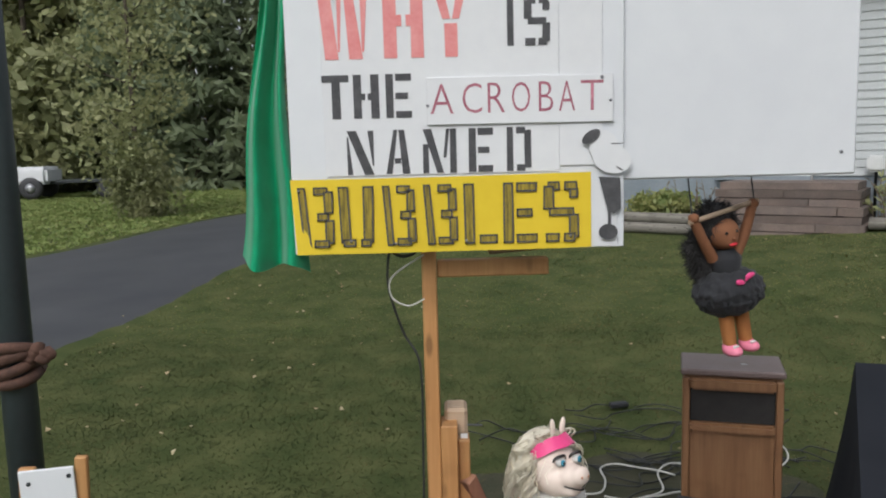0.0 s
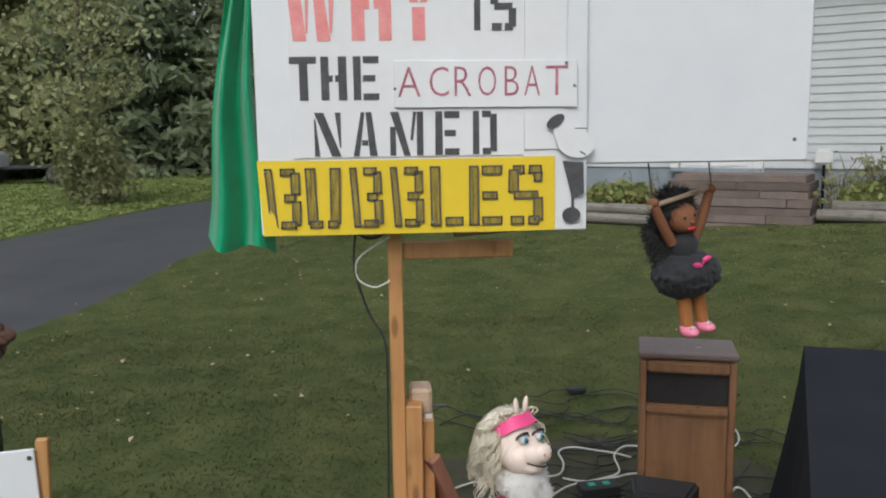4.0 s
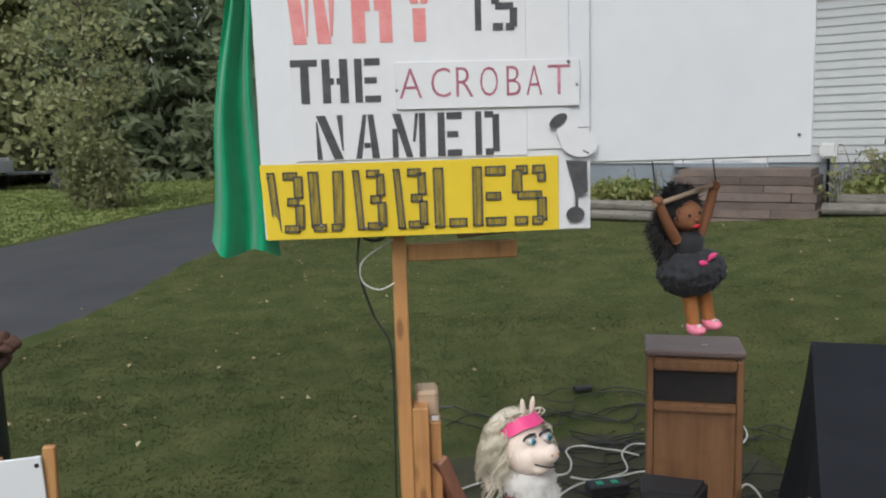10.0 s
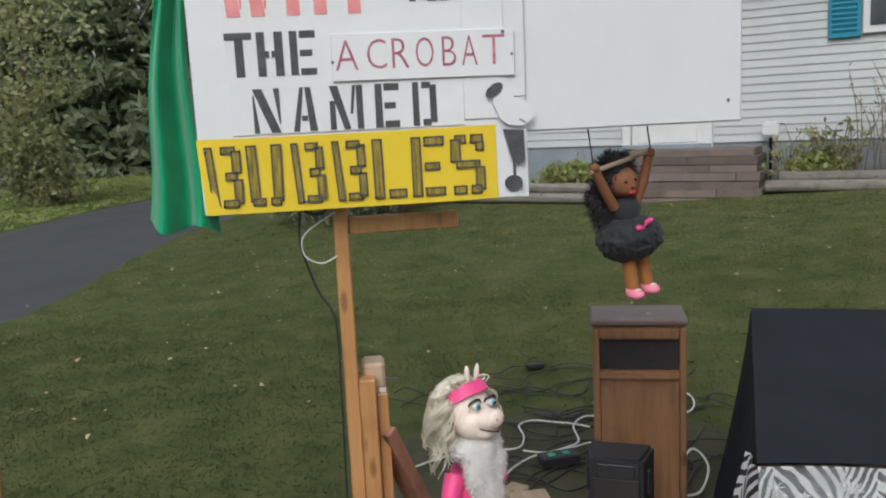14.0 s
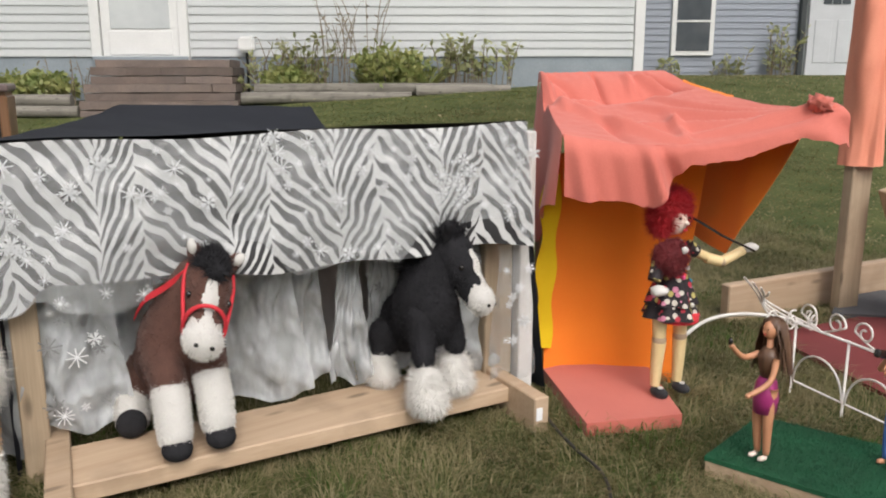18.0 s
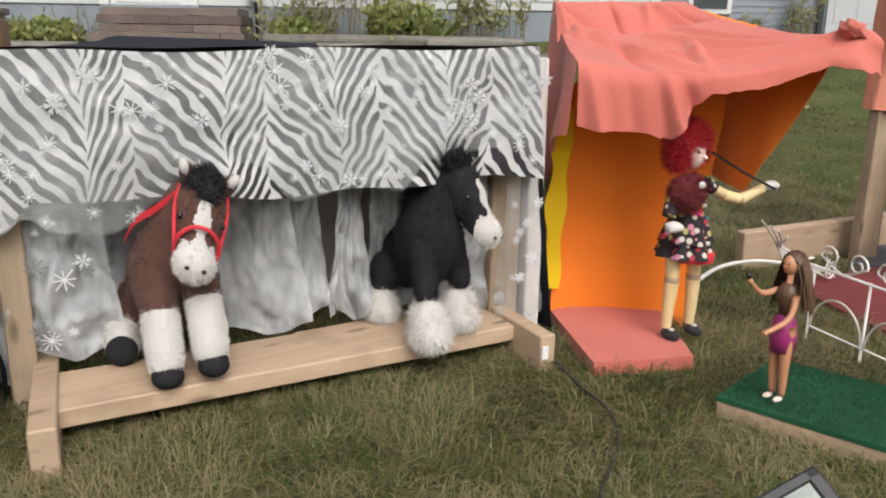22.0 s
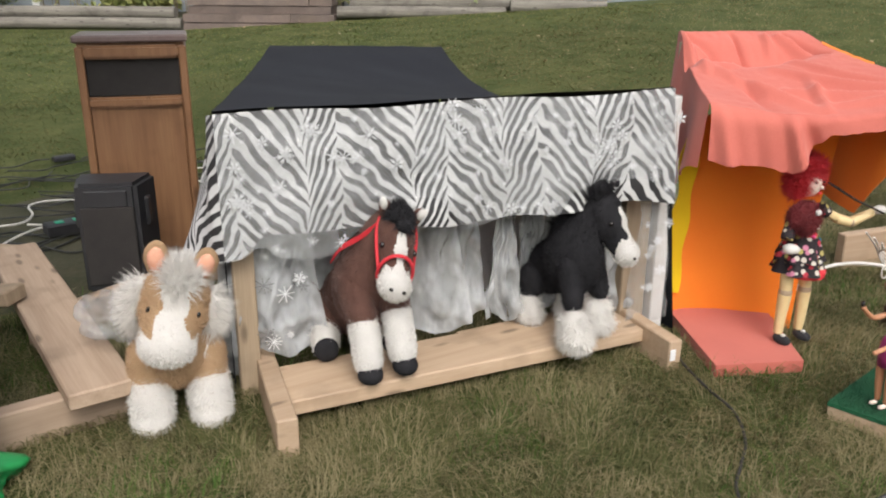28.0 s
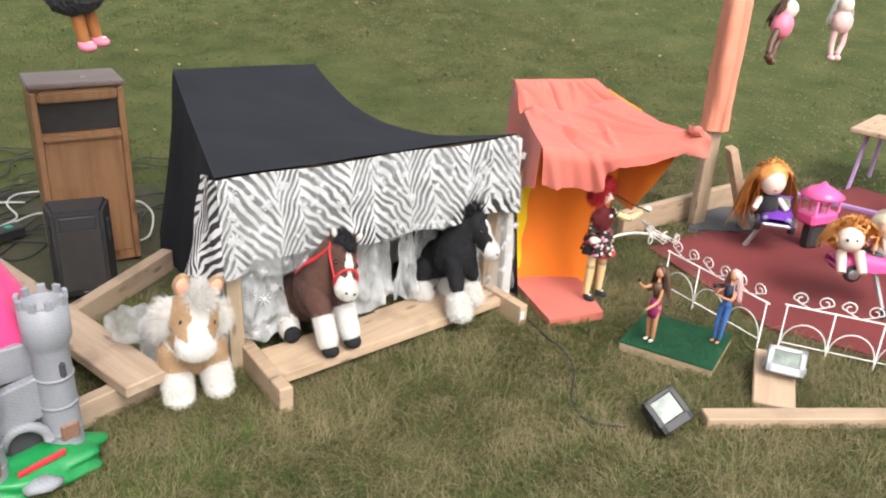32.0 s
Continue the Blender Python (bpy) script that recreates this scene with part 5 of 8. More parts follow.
side = part("side", sheet(side_fall, 24, 18, thick=0.0015), M_ZEBRA, zeb)
cloth_uv(side, lambda c: ((c - A0).dot(EY) + 0.13, c.z * 1.1))

TB0, TB1 = Vector((1.60, 3.03, 0.690)), Vector((2.27, 2.86, 0.672))


def tent_top(u, v):
    a = sp_(-0.012 + (STALL_LEN + 0.02) * u, -0.004, 0.674 + 0.014 * u)
    b = TB0.lerp(TB1, u)
    p = a.lerp(b, v)
    p.z -= 0.13 * math.sin(math.pi * v) * u ** 2 * (1 - 0.35 * v) + 0.03 * math.sin(math.pi * v) * math.sin(math.pi * u) + 0.012 * math.sin(math.pi * v) * (1 - u)
    p -= EX * 0.10 * math.sin(math.pi * v) ** 1.0 * u ** 3
    p.z += 0.004 * noise.noise(Vector((u * 5, v * 6, 0)))
    return p


def skirt(edge, out):
    def f(u, v):
        p = edge(u)
        g = 0.01
        w = 0.05 + 0.07 * v
        p = p + out * smooth01(u * 3.5) * (w * v ** 0.6 * (0.85 + 0.35 * math.sin(u * 9 + 1)) + 0.006 * math.sin(u * 30) * v)
        p.z = p.z + (g - p.z) * v
        return p
    return f


tent = thing("black_drape", Matrix.Identity(4), "black cloth draped over the stall like a tent", "cloth")
part("top", sheet(tent_top, 40, 40), M_BLACKCLOTH, tent)
part("side", sheet(skirt(lambda u: tent_top(0, u), -EX), 40, 14), M_BLACKCLOTH, tent)
part("side", sheet(skirt(lambda u: tent_top(1, 1 - u), EX), 40, 14), M_BLACKCLOTH, tent)
part("back", sheet(skirt(lambda u: tent_top(u, 1), EY), 30, 14), M_BLACKCLOTH, tent)

# clear film with snowflakes, over and behind the opening
film = thing("snowflake_film", Matrix.Identity(4), "clear plastic film printed with white snowflakes", "plastic film")


def film_over(u, v):
    """Hangs past the hem at one end, and stops short of it over the two plush heads."""
    low = 1.0 + 0.22 * smooth01((0.30 - u) * 9) * smooth01((u - 0.05) * 16) + 0.06 * noise.noise(Vector((u * 9, 0.3, 5.0)))
    low -= 0.24 * smooth01((u - 0.31) * 22) * smooth01((0.50 - u) * 14) + 0.22 * smooth01((u - 0.70) * 20) * smooth01((1.02 - u) * 9)
    p = valance(u, v * low)
    return p - EY * (0.009 + 0.004 * math.sin(u * 17 + v * 5) + 0.006 * noise.noise(Vector((u * 14, v * 6, 1.0))))


def curtain(x0, x1, y0, z0, z1, waves, amp, lean=0.0):
    def f(u, v):
        x = x0 + (x1 - x0) * u + 0.012 * math.sin(v * 5 + u * 3)
        y = y0 + 0.6 * amp * math.sin(u * waves * 0.6 + 2.5 * noise.noise(Vector((u * 3, v * 3, x0)))) * (0.4 + v) + 0.022 * noise.noise(Vector((u * 4, v * 6, x0))) + 0.009 * noise.noise(Vector((u * 11, v * 15, x0)))
        return sp_(x + lean * v, y, z1 + (z0 - z1) * v + 0.012 * math.sin(u * 8) * v)
    return f


part("sheet", sheet(film_over, 50, 12), M_FILM_THIN, film)
part("curtain", sheet(curtain(0.015, 0.20, 0.005, 0.10, 0.45, 16, 0.018), 44, 36), M_FILM, film)
for x0, x1, y0, low, lean in ((0.02, 0.28, 0.13, 0.10, 0.0), (0.37, 0.56, 0.05, 0.085, 0.02), (0.50, 0.635, 0.075, 0.11, -0.01), (0.645, 0.72, 0.05, 0.095, 0.0), (0.73, 0.83, 0.09, 0.10, 0.01), (0.80, 1.0, 0.12, 0.09, 0.0), (0.90, 1.05, 0.05, 0.08, 0.0)):
    part("curtain", sheet(curtain(x0, x1, y0, low, 0.47, 7, 0.014, lean), 36, 40), M_FILM, film)
part("curtain", sheet(curtain(1.02, 1.115, -0.015, 0.07, 0.67, 7, 0.012), 12, 20), M_FILM_THIN, film)
part("curtain", sheet(curtain(-0.04, 0.02, 0.02, 0.05, 0.42, 7, 0.015), 10, 14), M_FILM, film)
part("curtain", sheet(lambda u, v: sp_(0.40 + 0.5 * u, 0.42 + 0.03 * math.sin(u * 15), 0.5 - 0.46 * v), 30, 8), mat("grey_pink_backdrop", (0.46, 0.41, 0.40), (0.56, 0.53, 0.52), scale=6, fine=30, rough=0.8, bump=0.1), film, "greyish fabric at the back of the stall")


def flake(at, r, material, parent, spin=0.0):
    """A printed starburst: rays of uneven length, some with side barbs."""
    b = bmesh.new()
    rays = random.choice((6, 6, 8, 11))
    ring = []
    for k in range(rays):
        a, le = spin + k * 2 * math.pi / rays, rnd(0.72, 1.0)
        arm = [(0.12, -math.pi / rays), (le, -0.055), (le, 0.055)]
        if rays == 6:
            arm = [(0.12, -math.pi / rays), (0.42, -0.09), (0.70, -0.34), (0.76, -0.25), (0.60, -0.06), (1.0, -0.05), (1.0, 0.05), (0.60, 0.06), (0.76, 0.25), (0.70, 0.34), (0.42, 0.09)]
        ring += [b.verts.new((math.cos(a + da) * ra * r, 0, math.sin(a + da) * ra * r)) for ra, da in arm]
    hub = b.verts.new((0, 0, 0))
    for p, q in zip(ring, ring[1:] + ring[:1]):
        b.faces.new((hub, p, q))
    ob = part("snowflake", b, material, parent)
    ob.matrix_basis = Matrix.Translation(at) @ pose(0, 0, 0, 0, 0, math.degrees(math.atan2(EX.y, EX.x)))
    return ob


random.seed(8)
for k in range(125):
    u, v = rnd(0.02, 0.98), rnd(0.03, 0.97)
    flake(film_over(u, v) - EY * 0.004, random.choice((rnd(0.004, 0.009), rnd(0.009, 0.016), rnd(0.014, 0.022))), M_FLAKE, film, rnd(0, 1))
for k in range(14):
    x, z = rnd(0.03, 0.19), rnd(0.12, 0.40)
    flake(sp_(x, -0.03, z), rnd(0.008, 0.026), random.choice((M_FLAKE, M_FLAKE_GREY)), film, rnd(0, 1))
for k in range(26):
    x, z = rnd(0.42, 0.98), rnd(0.12, 0.40)
    flake(sp_(x, 0.085, z), rnd(0.006, 0.018), random.choice((M_FLAKE, M_FLAKE, M_FLAKE_GREY)), film, rnd(0, 1))
for k in range(12):
    flake(sp_(rnd(1.03, 1.11), -0.04, rnd(0.1, 0.62)), rnd(0.010, 0.02), M_FLAKE, film, rnd(0, 1))

# ---------------------------------------------------------------- plush toys
M_FURBROWN = mat("brown_plush", (0.115, 0.060, 0.047), (0.075, 0.038, 0.03), scale=30, fine=260, rough=0.95, bump=0.7, sheen=0.1, spec=0.1, dist=0.004)
M_FURBLACK = mat("black_plush", (0.018, 0.018, 0.020), (0.026, 0.026, 0.029), scale=30, fine=260, rough=0.95, bump=0.7, spec=0.1, dist=0.004)
M_FURWHITE = mat("white_plush", (0.84, 0.83, 0.80), (0.76, 0.75, 0.72), scale=26, fine=220, rough=0.95, bump=0.2, spec=0.1, dist=0.005)
M_FURTAN = mat("tan_plush", (0.56, 0.39, 0.24), (0.47, 0.32, 0.19), scale=26, fine=220, rough=0.95, bump=0.5, sheen=0.1, spec=0.1, dist=0.004)
M_RED = mat("red_webbing", (0.62, 0.03, 0.045), (0.5, 0.02, 0.03), scale=20, fine=160, rough=0.7, bump=0.2)
M_EYE = mat("glass_eye", (0.012, 0.01, 0.01), (0.02, 0.016, 0.014), scale=5, fine=20, rough=0.08, bump=0)
M_PINKSKIN = mat("peach_felt", (0.72, 0.38, 0.26), (0.64, 0.32, 0.22), scale=20, fine=160, rough=0.9, bump=0.2)
for fibre in (M_FURWHITE, M_FURTAN):
    leafy(fibre, 0.35)
TOYS = [M_FURBROWN, M_FURBLACK, M_FURWHITE, M_FURTAN, M_RED, M_EYE, M_PINKSKIN]
BR, BK, WH, TN, RD, EY_, PK = range(7)


def limb(b, pts, rad, mi):
    line = spline(pts, 10)
    tube(line, [rad[0] + (rad[-1] - rad[0]) * k / 10 for k in range(len(line))], 14, b, mi)


def spindle(b, p, q, r0, r1, mi=0):
    """A rounded limb from p to q."""
    p, q = Vector(p), Vector(q)
    tube([p.lerp(q, k / 8) for k in range(9)], [r0 + (r1 - r0) * k / 8 for k in range(9)], 16, b, mi)
    ball(p, r0, b, mi, 2)
    ball(q, r1, b, mi, 2)


def in_stall(x, y, z):
    m = Matrix.Translation(sp_(x, y, z))
    return m @ pose(0, 0, 0, 0, 0, math.degrees(math.atan2(EX.y, EX.x)))


def horse_head(t, hd, coat, rng, nap, slim=1.0):
    """Head, muzzle, blaze, ears and eyes, in a frame whose -y is the way it looks."""
    def shown(b):
        bmesh.ops.transform(b, matrix=hd, verts=b.verts)
        return b

    def tint(c):
        wide = 0.011 + 0.006 * smooth01((0.03 - c.z) * 14) - 0.005 * math.exp(-((c.z + 0.012) / 0.010) ** 2) + 0.002 * math.sin(c.z * 160)
        if c.y < -0.026 and abs(c.x) < wide and c.z < 0.034:
            return WH
        return WH if c.y < -0.072 and c.z < -0.024 + 0.1 * abs(c.x) else coat

    b = bmesh.new()
    ball((0, 0.004, 0.004), (0.046, 0.050, 0.050), b, 0, 3)
    ball((0, -0.022, -0.010), (0.042, 0.045, 0.043), b, 0, 3)
    ball((0, -0.055, -0.034), (0.034 * slim, 0.042, 0.034), b, 0, 3, rot=(28, 0, 0))
    ball((0, -0.086, -0.052), (0.037 * slim, 0.032, 0.030), b, 0, 3)
    whole = fuse(b, 0.0045, 5, tint)
    faces = [f for f in whole.faces if f.material_index == WH]
    pale = bmesh.new()
    keep = {}
    for f in faces:
        for v in f.verts:
            if v not in keep:
                keep[v] = pale.verts.new(v.co)
        g = pale.faces.new([keep[v] for v in f.verts])
        g.smooth, g.material_index = True, WH
    bmesh.ops.delete(whole, geom=faces, context="FACES")
    pile(whole, nap, 0.006, rng, (0, 0.3, -0.4))
    head = part("head", shown(whole), TOYS, t)
    pile(pale, 110000, 0.006, rng, (0, 0, -0.4))
    part("muzzle", shown(pale), TOYS, head, "white plush blaze and muzzle")
    for s in (-1, 1):
        b = bmesh.new()
        ball((0.034 * s, 0.014, 0.050), (0.013, 0.009, 0.026), b, coat, 3, rot=(-10, 26 * s, 0))
        ball((0.044 * s, 0.006, 0.066), (0.0085, 0.007, 0.013), b, WH if coat == BR else coat, 2, rot=(0, 30 * s, 0))
        pile(b, 60000, 0.005, rng, (0, 0, 0.2))
        part("ear", shown(b), TOYS, head, "dark ear with a white tip" if coat == BR else "black ear")
        b = ball((0.036 * s, -0.042, 0.002), 0.006, None, EY_, 2)
        part("eye", shown(b), TOYS, head, "shiny dark eye")
        b = ball((0.014 * s, -0.116, -0.050), (0.005, 0.004, 0.004), None, EY_, 1)
        part("nostril", shown(b), TOYS, head)
    return head


def plush_brown(m):
    """Sitting plush draught horse, forelegs over the plank's edge."""
    rng = np.random.default_rng(3)
    t = thing("plush_horse", m, "brown plush horse with white socks and a red halter", "plush toy")
    b = bmesh.new()
    ball((-0.005, 0.13, 0.095), (0.088, 0.10, 0.085), b, 0, 3)
    ball((0.0, 0.035, 0.155), (0.084, 0.085, 0.100), b, 0, 3)
    ball((0.004, -0.002, 0.168), (0.078, 0.060, 0.078), b, 0, 3)
    spindle(b, (0.005, 0.02, 0.20), (0.045, 0.0, 0.285), 0.072, 0.050)
    part("body", pile(fuse(b, 0.007, 6, lambda c: BR), 60000, 0.006, rng), TOYS, t)
    hd = Matrix.Translation((0.062, -0.03, 0.272)) @ pose(0, 0, 0, 6, 18, -2) @ Matrix.Scale(1.12, 4)
    horse_head(t, hd, BR, rng, 60000)

    def H(x, y, z):
        return hd @ Vector((x, y, z))

    for s, top, foot in ((-1, (-0.030, -0.072, 0.122), (-0.026, -0.118, 0.022)), (1, (0.054, -0.062, 0.138), (0.062, -0.112, 0.030))):
        top, foot = Vector(top), Vector(foot)
        b = bmesh.new()
        spindle(b, (0.042 * s + 0.005, 0.0, 0.175), top, 0.046, 0.038)
        leg = part("foreleg", pile(fuse(b, 0.006, 4, lambda c: BR), 60000, 0.006, rng), TOYS, t, "brown plush foreleg")
        b = bmesh.new()
        spindle(b, top.lerp(foot, 0.08), top.lerp(foot, 0.80), 0.037, 0.036)
        part("sock", pile(fuse(b, 0.006, 3, lambda c: WH), 110000, 0.006, rng), TOYS, leg, "fluffy white sock")
        b = bmesh.new()
        ball(foot + Vector((0, -0.006, -0.004)), (0.032, 0.034, 0.020), b, 0, 3)
        ball(foot + Vector((0, 0.004, 0.010)), (0.030, 0.030, 0.016), b, 0, 3)
        part("hoof", fuse(b, 0.005, 3, lambda c: BK), TOYS, leg, "black felt hoof")
    for s in (-1, 1):
        b = bmesh.new()
        spindle(b, (0.06 * s, 0.16, 0.07), (0.088 * s - 0.01, 0.07, 0.040), 0.055, 0.036)
        leg = part("hind_leg", pile(fuse(b, 0.007, 4, lambda c: BR), 60000, 0.006, rng), TOYS, t)
        b = bmesh.new()
        spindle(b, (0.088 * s - 0.012, 0.068, 0.038), (0.088 * s - 0.016, 0.038, 0.032), 0.038, 0.035)
        part("sock", pile(fuse(b, 0.006, 3, lambda c: WH), 110000, 0.008, rng), TOYS, leg, "fluffy white sock")
        b = ball((0.088 * s - 0.018, 0.012, 0.026), (0.032, 0.018, 0.028), None, BK, 3)
        part("hoof", b, TOYS, leg, "black felt hoof")
    b = bmesh.new()
    for p, r in (((0, 0.014, 0.046), (0.036, 0.036, 0.024)), ((0.004, -0.018, 0.042), (0.020, 0.022, 0.018)), ((0, 0.045, 0.01), (0.026, 0.03, 0.05))):
        ball(p, r, b, 0, 3, 0.2)
    b = fuse(b, 0.005, 3, lambda c: BK)
    pile(b, 90000, 0.016, rng, (0, 0.2, -0.3))
    bmesh.ops.transform(b, matrix=hd, verts=b.verts)
    part("mane", b, TOYS, t, "black shaggy mane")
    b = bmesh.new()
    ring = [k * 2 * math.pi / 24 for k in range(25)]
    tube([H(0.0375 * math.cos(a), -0.067 - 0.012 * math.sin(a), -0.036 + 0.040 * math.sin(a)) for a in ring], 0.0042, 6, b, RD)
    for s in (-1, 1):
        tube(spline([H(0.037 * s, -0.066, -0.036), H(0.0425 * s, -0.035, -0.012), H(0.0455 * s, -0.005, 0.014), H(0.041 * s, 0.016, 0.036)], 12), 0.0044, 6, b, RD)
    part("halter", b, TOYS, t, "red webbing halter")
    b = bmesh.new()
    sheet(lambda u, v: Vector(spline([H(-0.048, 0.004, 0.02), Vector((-0.022, -0.02, 0.285)), Vector((-0.058, 0.0, 0.262)), Vector((-0.080, 0.03, 0.225))], 12)[round(u * 12)]) + Vector((0.006, -0.004, 0.016)) * (v - 0.5), 12, 2, b, RD, 0.002)
    part("lead_band", b, TOYS, t, "broad red ribbon lying over the neck")
    return t


def plush_black(m):
    """Plush draught horse with shaggy white feet, its neck raised."""
    rng = np.random.default_rng(4)
    t = thing("plush_horse", m, "black plush horse with a white blaze and shaggy white feet", "plush toy")
    b = bmesh.new()
    ball((-0.020, 0.12, 0.130), (0.058, 0.080, 0.068), b, 0, 3)
    ball((-0.012, 0.04, 0.175), (0.066, 0.074, 0.080), b, 0, 3)
    ball((0.008, 0.0, 0.180), (0.062, 0.055, 0.080), b, 0, 3)
    spindle(b, (0.0, 0.03, 0.20), (0.050, 0.012, 0.295), 0.072, 0.048)
    part("body", pile(fuse(b, 0.007, 6, lambda c: BK), 80000, 0.009, rng), TOYS, t)
    hd = Matrix.Translation((0.060, -0.004, 0.285)) @ pose(0, 0, 0, 14, 4, 34) @ Matrix.Scale(1.06, 4)
    horse_head(t, hd, BK, rng, 80000, 0.86)
    for k, (a, c, foot, r) in enumerate((((-0.030, -0.01, 0.17), (-0.040, -0.055, 0.095), (-0.040, -0.072, 0.040), 0.047), ((0.045, 0.01, 0.165), (0.060, -0.012, 0.105), (0.058, -0.012, 0.048), 0.043), ((-0.07, 0.12, 0.10), (-0.085, 0.115, 0.07), (-0.088, 0.11, 0.034), 0.038), ((0.03, 0.13, 0.09), (0.03, 0.12, 0.06), (0.03, 0.11, 0.034), 0.036))):
        b = bmesh.new()
        spindle(b, a, c, 0.036 if k < 2 else 0.044, 0.027)
        leg = part("foreleg" if k < 2 else "hind_leg", pile(fuse(b, 0.006, 4, lambda c_: BK), 80000, 0.007, rng), TOYS, t, "black plush leg")
        foot = Vector(foot)
        b = bmesh.new()
        ball(foot, (r * 0.92, r * 0.92, r * 0.98), b, 0, 3, 0.15, k)
        ball(foot + Vector((0, -0.008, -r * 0.45)), (r, r * 1.05, r * 0.6), b, 0, 3, 0.12, k + 2)
        b = fuse(b, 0.006, 3, lambda c_: WH)
        pile(b, 90000, 0.020, rng, (0, -0.1, -0.9), 0.0012)
        part("foot", b, TOYS, leg, "shaggy white foot")
    b = bmesh.new()
    spindle(b, (-0.012, 0.06, 0.245), (0.034, 0.040, 0.335), 0.034, 0.036)
    ball((0.050, 0.014, 0.342), (0.038, 0.036, 0.026), b, 0, 3, 0.2)
    b = fuse(b, 0.006, 3, lambda c: BK)
    pile(b, 90000, 0.028, rng, (-0.5, 0.0, -0.3), 0.0012, None, 0.5)
    part("mane", b, TOYS, t, "black shaggy mane")
    return t


plush_brown(in_stall(0.30, -0.05, 0.082) @ Matrix.Diagonal((0.93, 1, 1.08, 1)))
plush_black(in_stall(0.84, -0.05, 0.080) @ Matrix.Diagonal((0.93, 1, 1.08, 1)))


def plush_pony(m):
    rng = np.random.default_rng(5)
    t = thing("plush_pony", m, "tan and white plush pony standing on the grass", "plush toy")

    def coat(c):
        if c.y > 0.03:
            return BR if c.x > 0.03 and 0.03 < c.y < 0.10 and c.z > 0.12 and c.z < 0.20 else WH
        return TN if abs(c.x) < 0.062 + 0.01 * math.sin(c.z * 70) else WH

    b = bmesh.new()
    ball((0, 0.12, 0.160), (0.082, 0.13, 0.080), b, 0, 3)
    ball((0, -0.005, 0.155), (0.086, 0.062, 0.082), b, 0, 3)
    ball((0, -0.012, 0.215), (0.064, 0.055, 0.060), b, 0, 3)
    part("body", pile(fuse(b, 0.007, 6, coat), 80000, 0.007, rng), TOYS, t)
    tip = Matrix.Translation((0, -0.02, 0.235)) @ pose(0, 0, 0, 4, 13, -4)

    def turned(b):
        bmesh.ops.transform(b, matrix=tip, verts=b.verts)
        return b

    def face(c):
        wide = 0.025 + 0.028 * smooth01((0.045 - c.z) * 11) + 0.004 * math.sin(c.z * 120 + c.x * 60)
        if c.y < -0.03 and abs(c.x) < wide:
            return WH
        return WH if c.y < -0.055 and c.z < 0.0 else TN

    b = bmesh.new()
    ball((0, 0.0, 0.050), (0.066, 0.060, 0.058), b, 0, 3)
    ball((0, -0.012, 0.018), (0.070, 0.058, 0.050), b, 0, 3)
    ball((-0.002, -0.050, -0.006), (0.056, 0.048, 0.047), b, 0, 3)
    ball((-0.003, -0.080, -0.024), (0.056, 0.040, 0.042), b, 0, 3)
    b = fuse(b, 0.006, 5, face)
    pile(b, 90000, 0.007, rng, (0, 0.1, -0.3))
    head = part("head", turned(b), TOYS, t, "tan head with a broad white blaze and muzzle")
    for s in (-1, 1):
        for nm, mi, y, kx in (("ear", TN, 0.010, 1.0), ("ear_lining", PK, 0.001, 0.72)):
            b = bmesh.new()
            ball((0.046 * s, y, 0.118), (0.024 * kx, 0.009, 0.044 * kx), b, mi, 3, rot=(8, 16 * s, 0))
            for v in b.verts:
                v.co.x += 0.010 * s * max(0.0, v.co.z - 0.13) / 0.03 * -0.6
            if nm == "ear":
                ear = part(nm, pile(turned(b), 60000, 0.004, rng), TOYS, head, "tan plush ear")
            else:
                part(nm, turned(b), TOYS, ear, "peach felt ear lining")
        part("eye", turned(ball((0.047 * s, -0.047, 0.034), (0.005, 0.005, 0.008), None, EY_, 2)), TOYS, head, "shiny dark eye")
        b = bmesh.new()
        spindle(b, (0.052 * s, -0.005, 0.150), (0.056 * s, -0.022, 0.085), 0.048, 0.042)
        leg = part("foreleg", pile(fuse(b, 0.007, 4, lambda c: TN), 80000, 0.006, rng), TOYS, t, "tan plush leg")
        b = bmesh.new()
        spindle(b, (0.056 * s, -0.022, 0.095), (0.058 * s, -0.034, 0.048), 0.043, 0.045)
        ball((0.059 * s, -0.042, 0.024), (0.043, 0.048, 0.026), b, 0, 3)
        part("foot", pile(fuse(b, 0.006, 3, lambda c: WH), 90000, 0.010, rng, (0, -0.1, -0.6)), TOYS, leg, "fluffy white foot")
        b = bmesh.new()
        spindle(b, (0.055 * s, 0.18, 0.14), (0.058 * s, 0.19, 0.038), 0.048, 0.040)
        part("hind_leg", pile(fuse(b, 0.007, 4, lambda c: WH), 80000, 0.009, rng), TOYS, t)
    b = bmesh.new()
    ball((0.004, 0.004, 0.098), (0.040, 0.040, 0.026), b, WH, 3, 0.3)
    ball((0.004, -0.030, 0.088), (0.028, 0.024, 0.022), b, WH, 3, 0.3)
    pile(b, 190000, 0.030, rng, (0.1, -0.4, 0.3), 0.0011, None, 0.5)
    for s in (-1, 1):
        k = ball((0.070 * s, 0.02, 0.015), (0.018, 0.03, 0.05), None, WH, 3, 0.3, s + 3.0)
        pile(k, 190000, 0.042, rng, (0.5 * s, -0.1, -0.7), 0.0011, None, 0.45)
        add_mesh(b, k)
    part("mane", turned(b), TOYS, t, "long white shaggy mane")
    return t


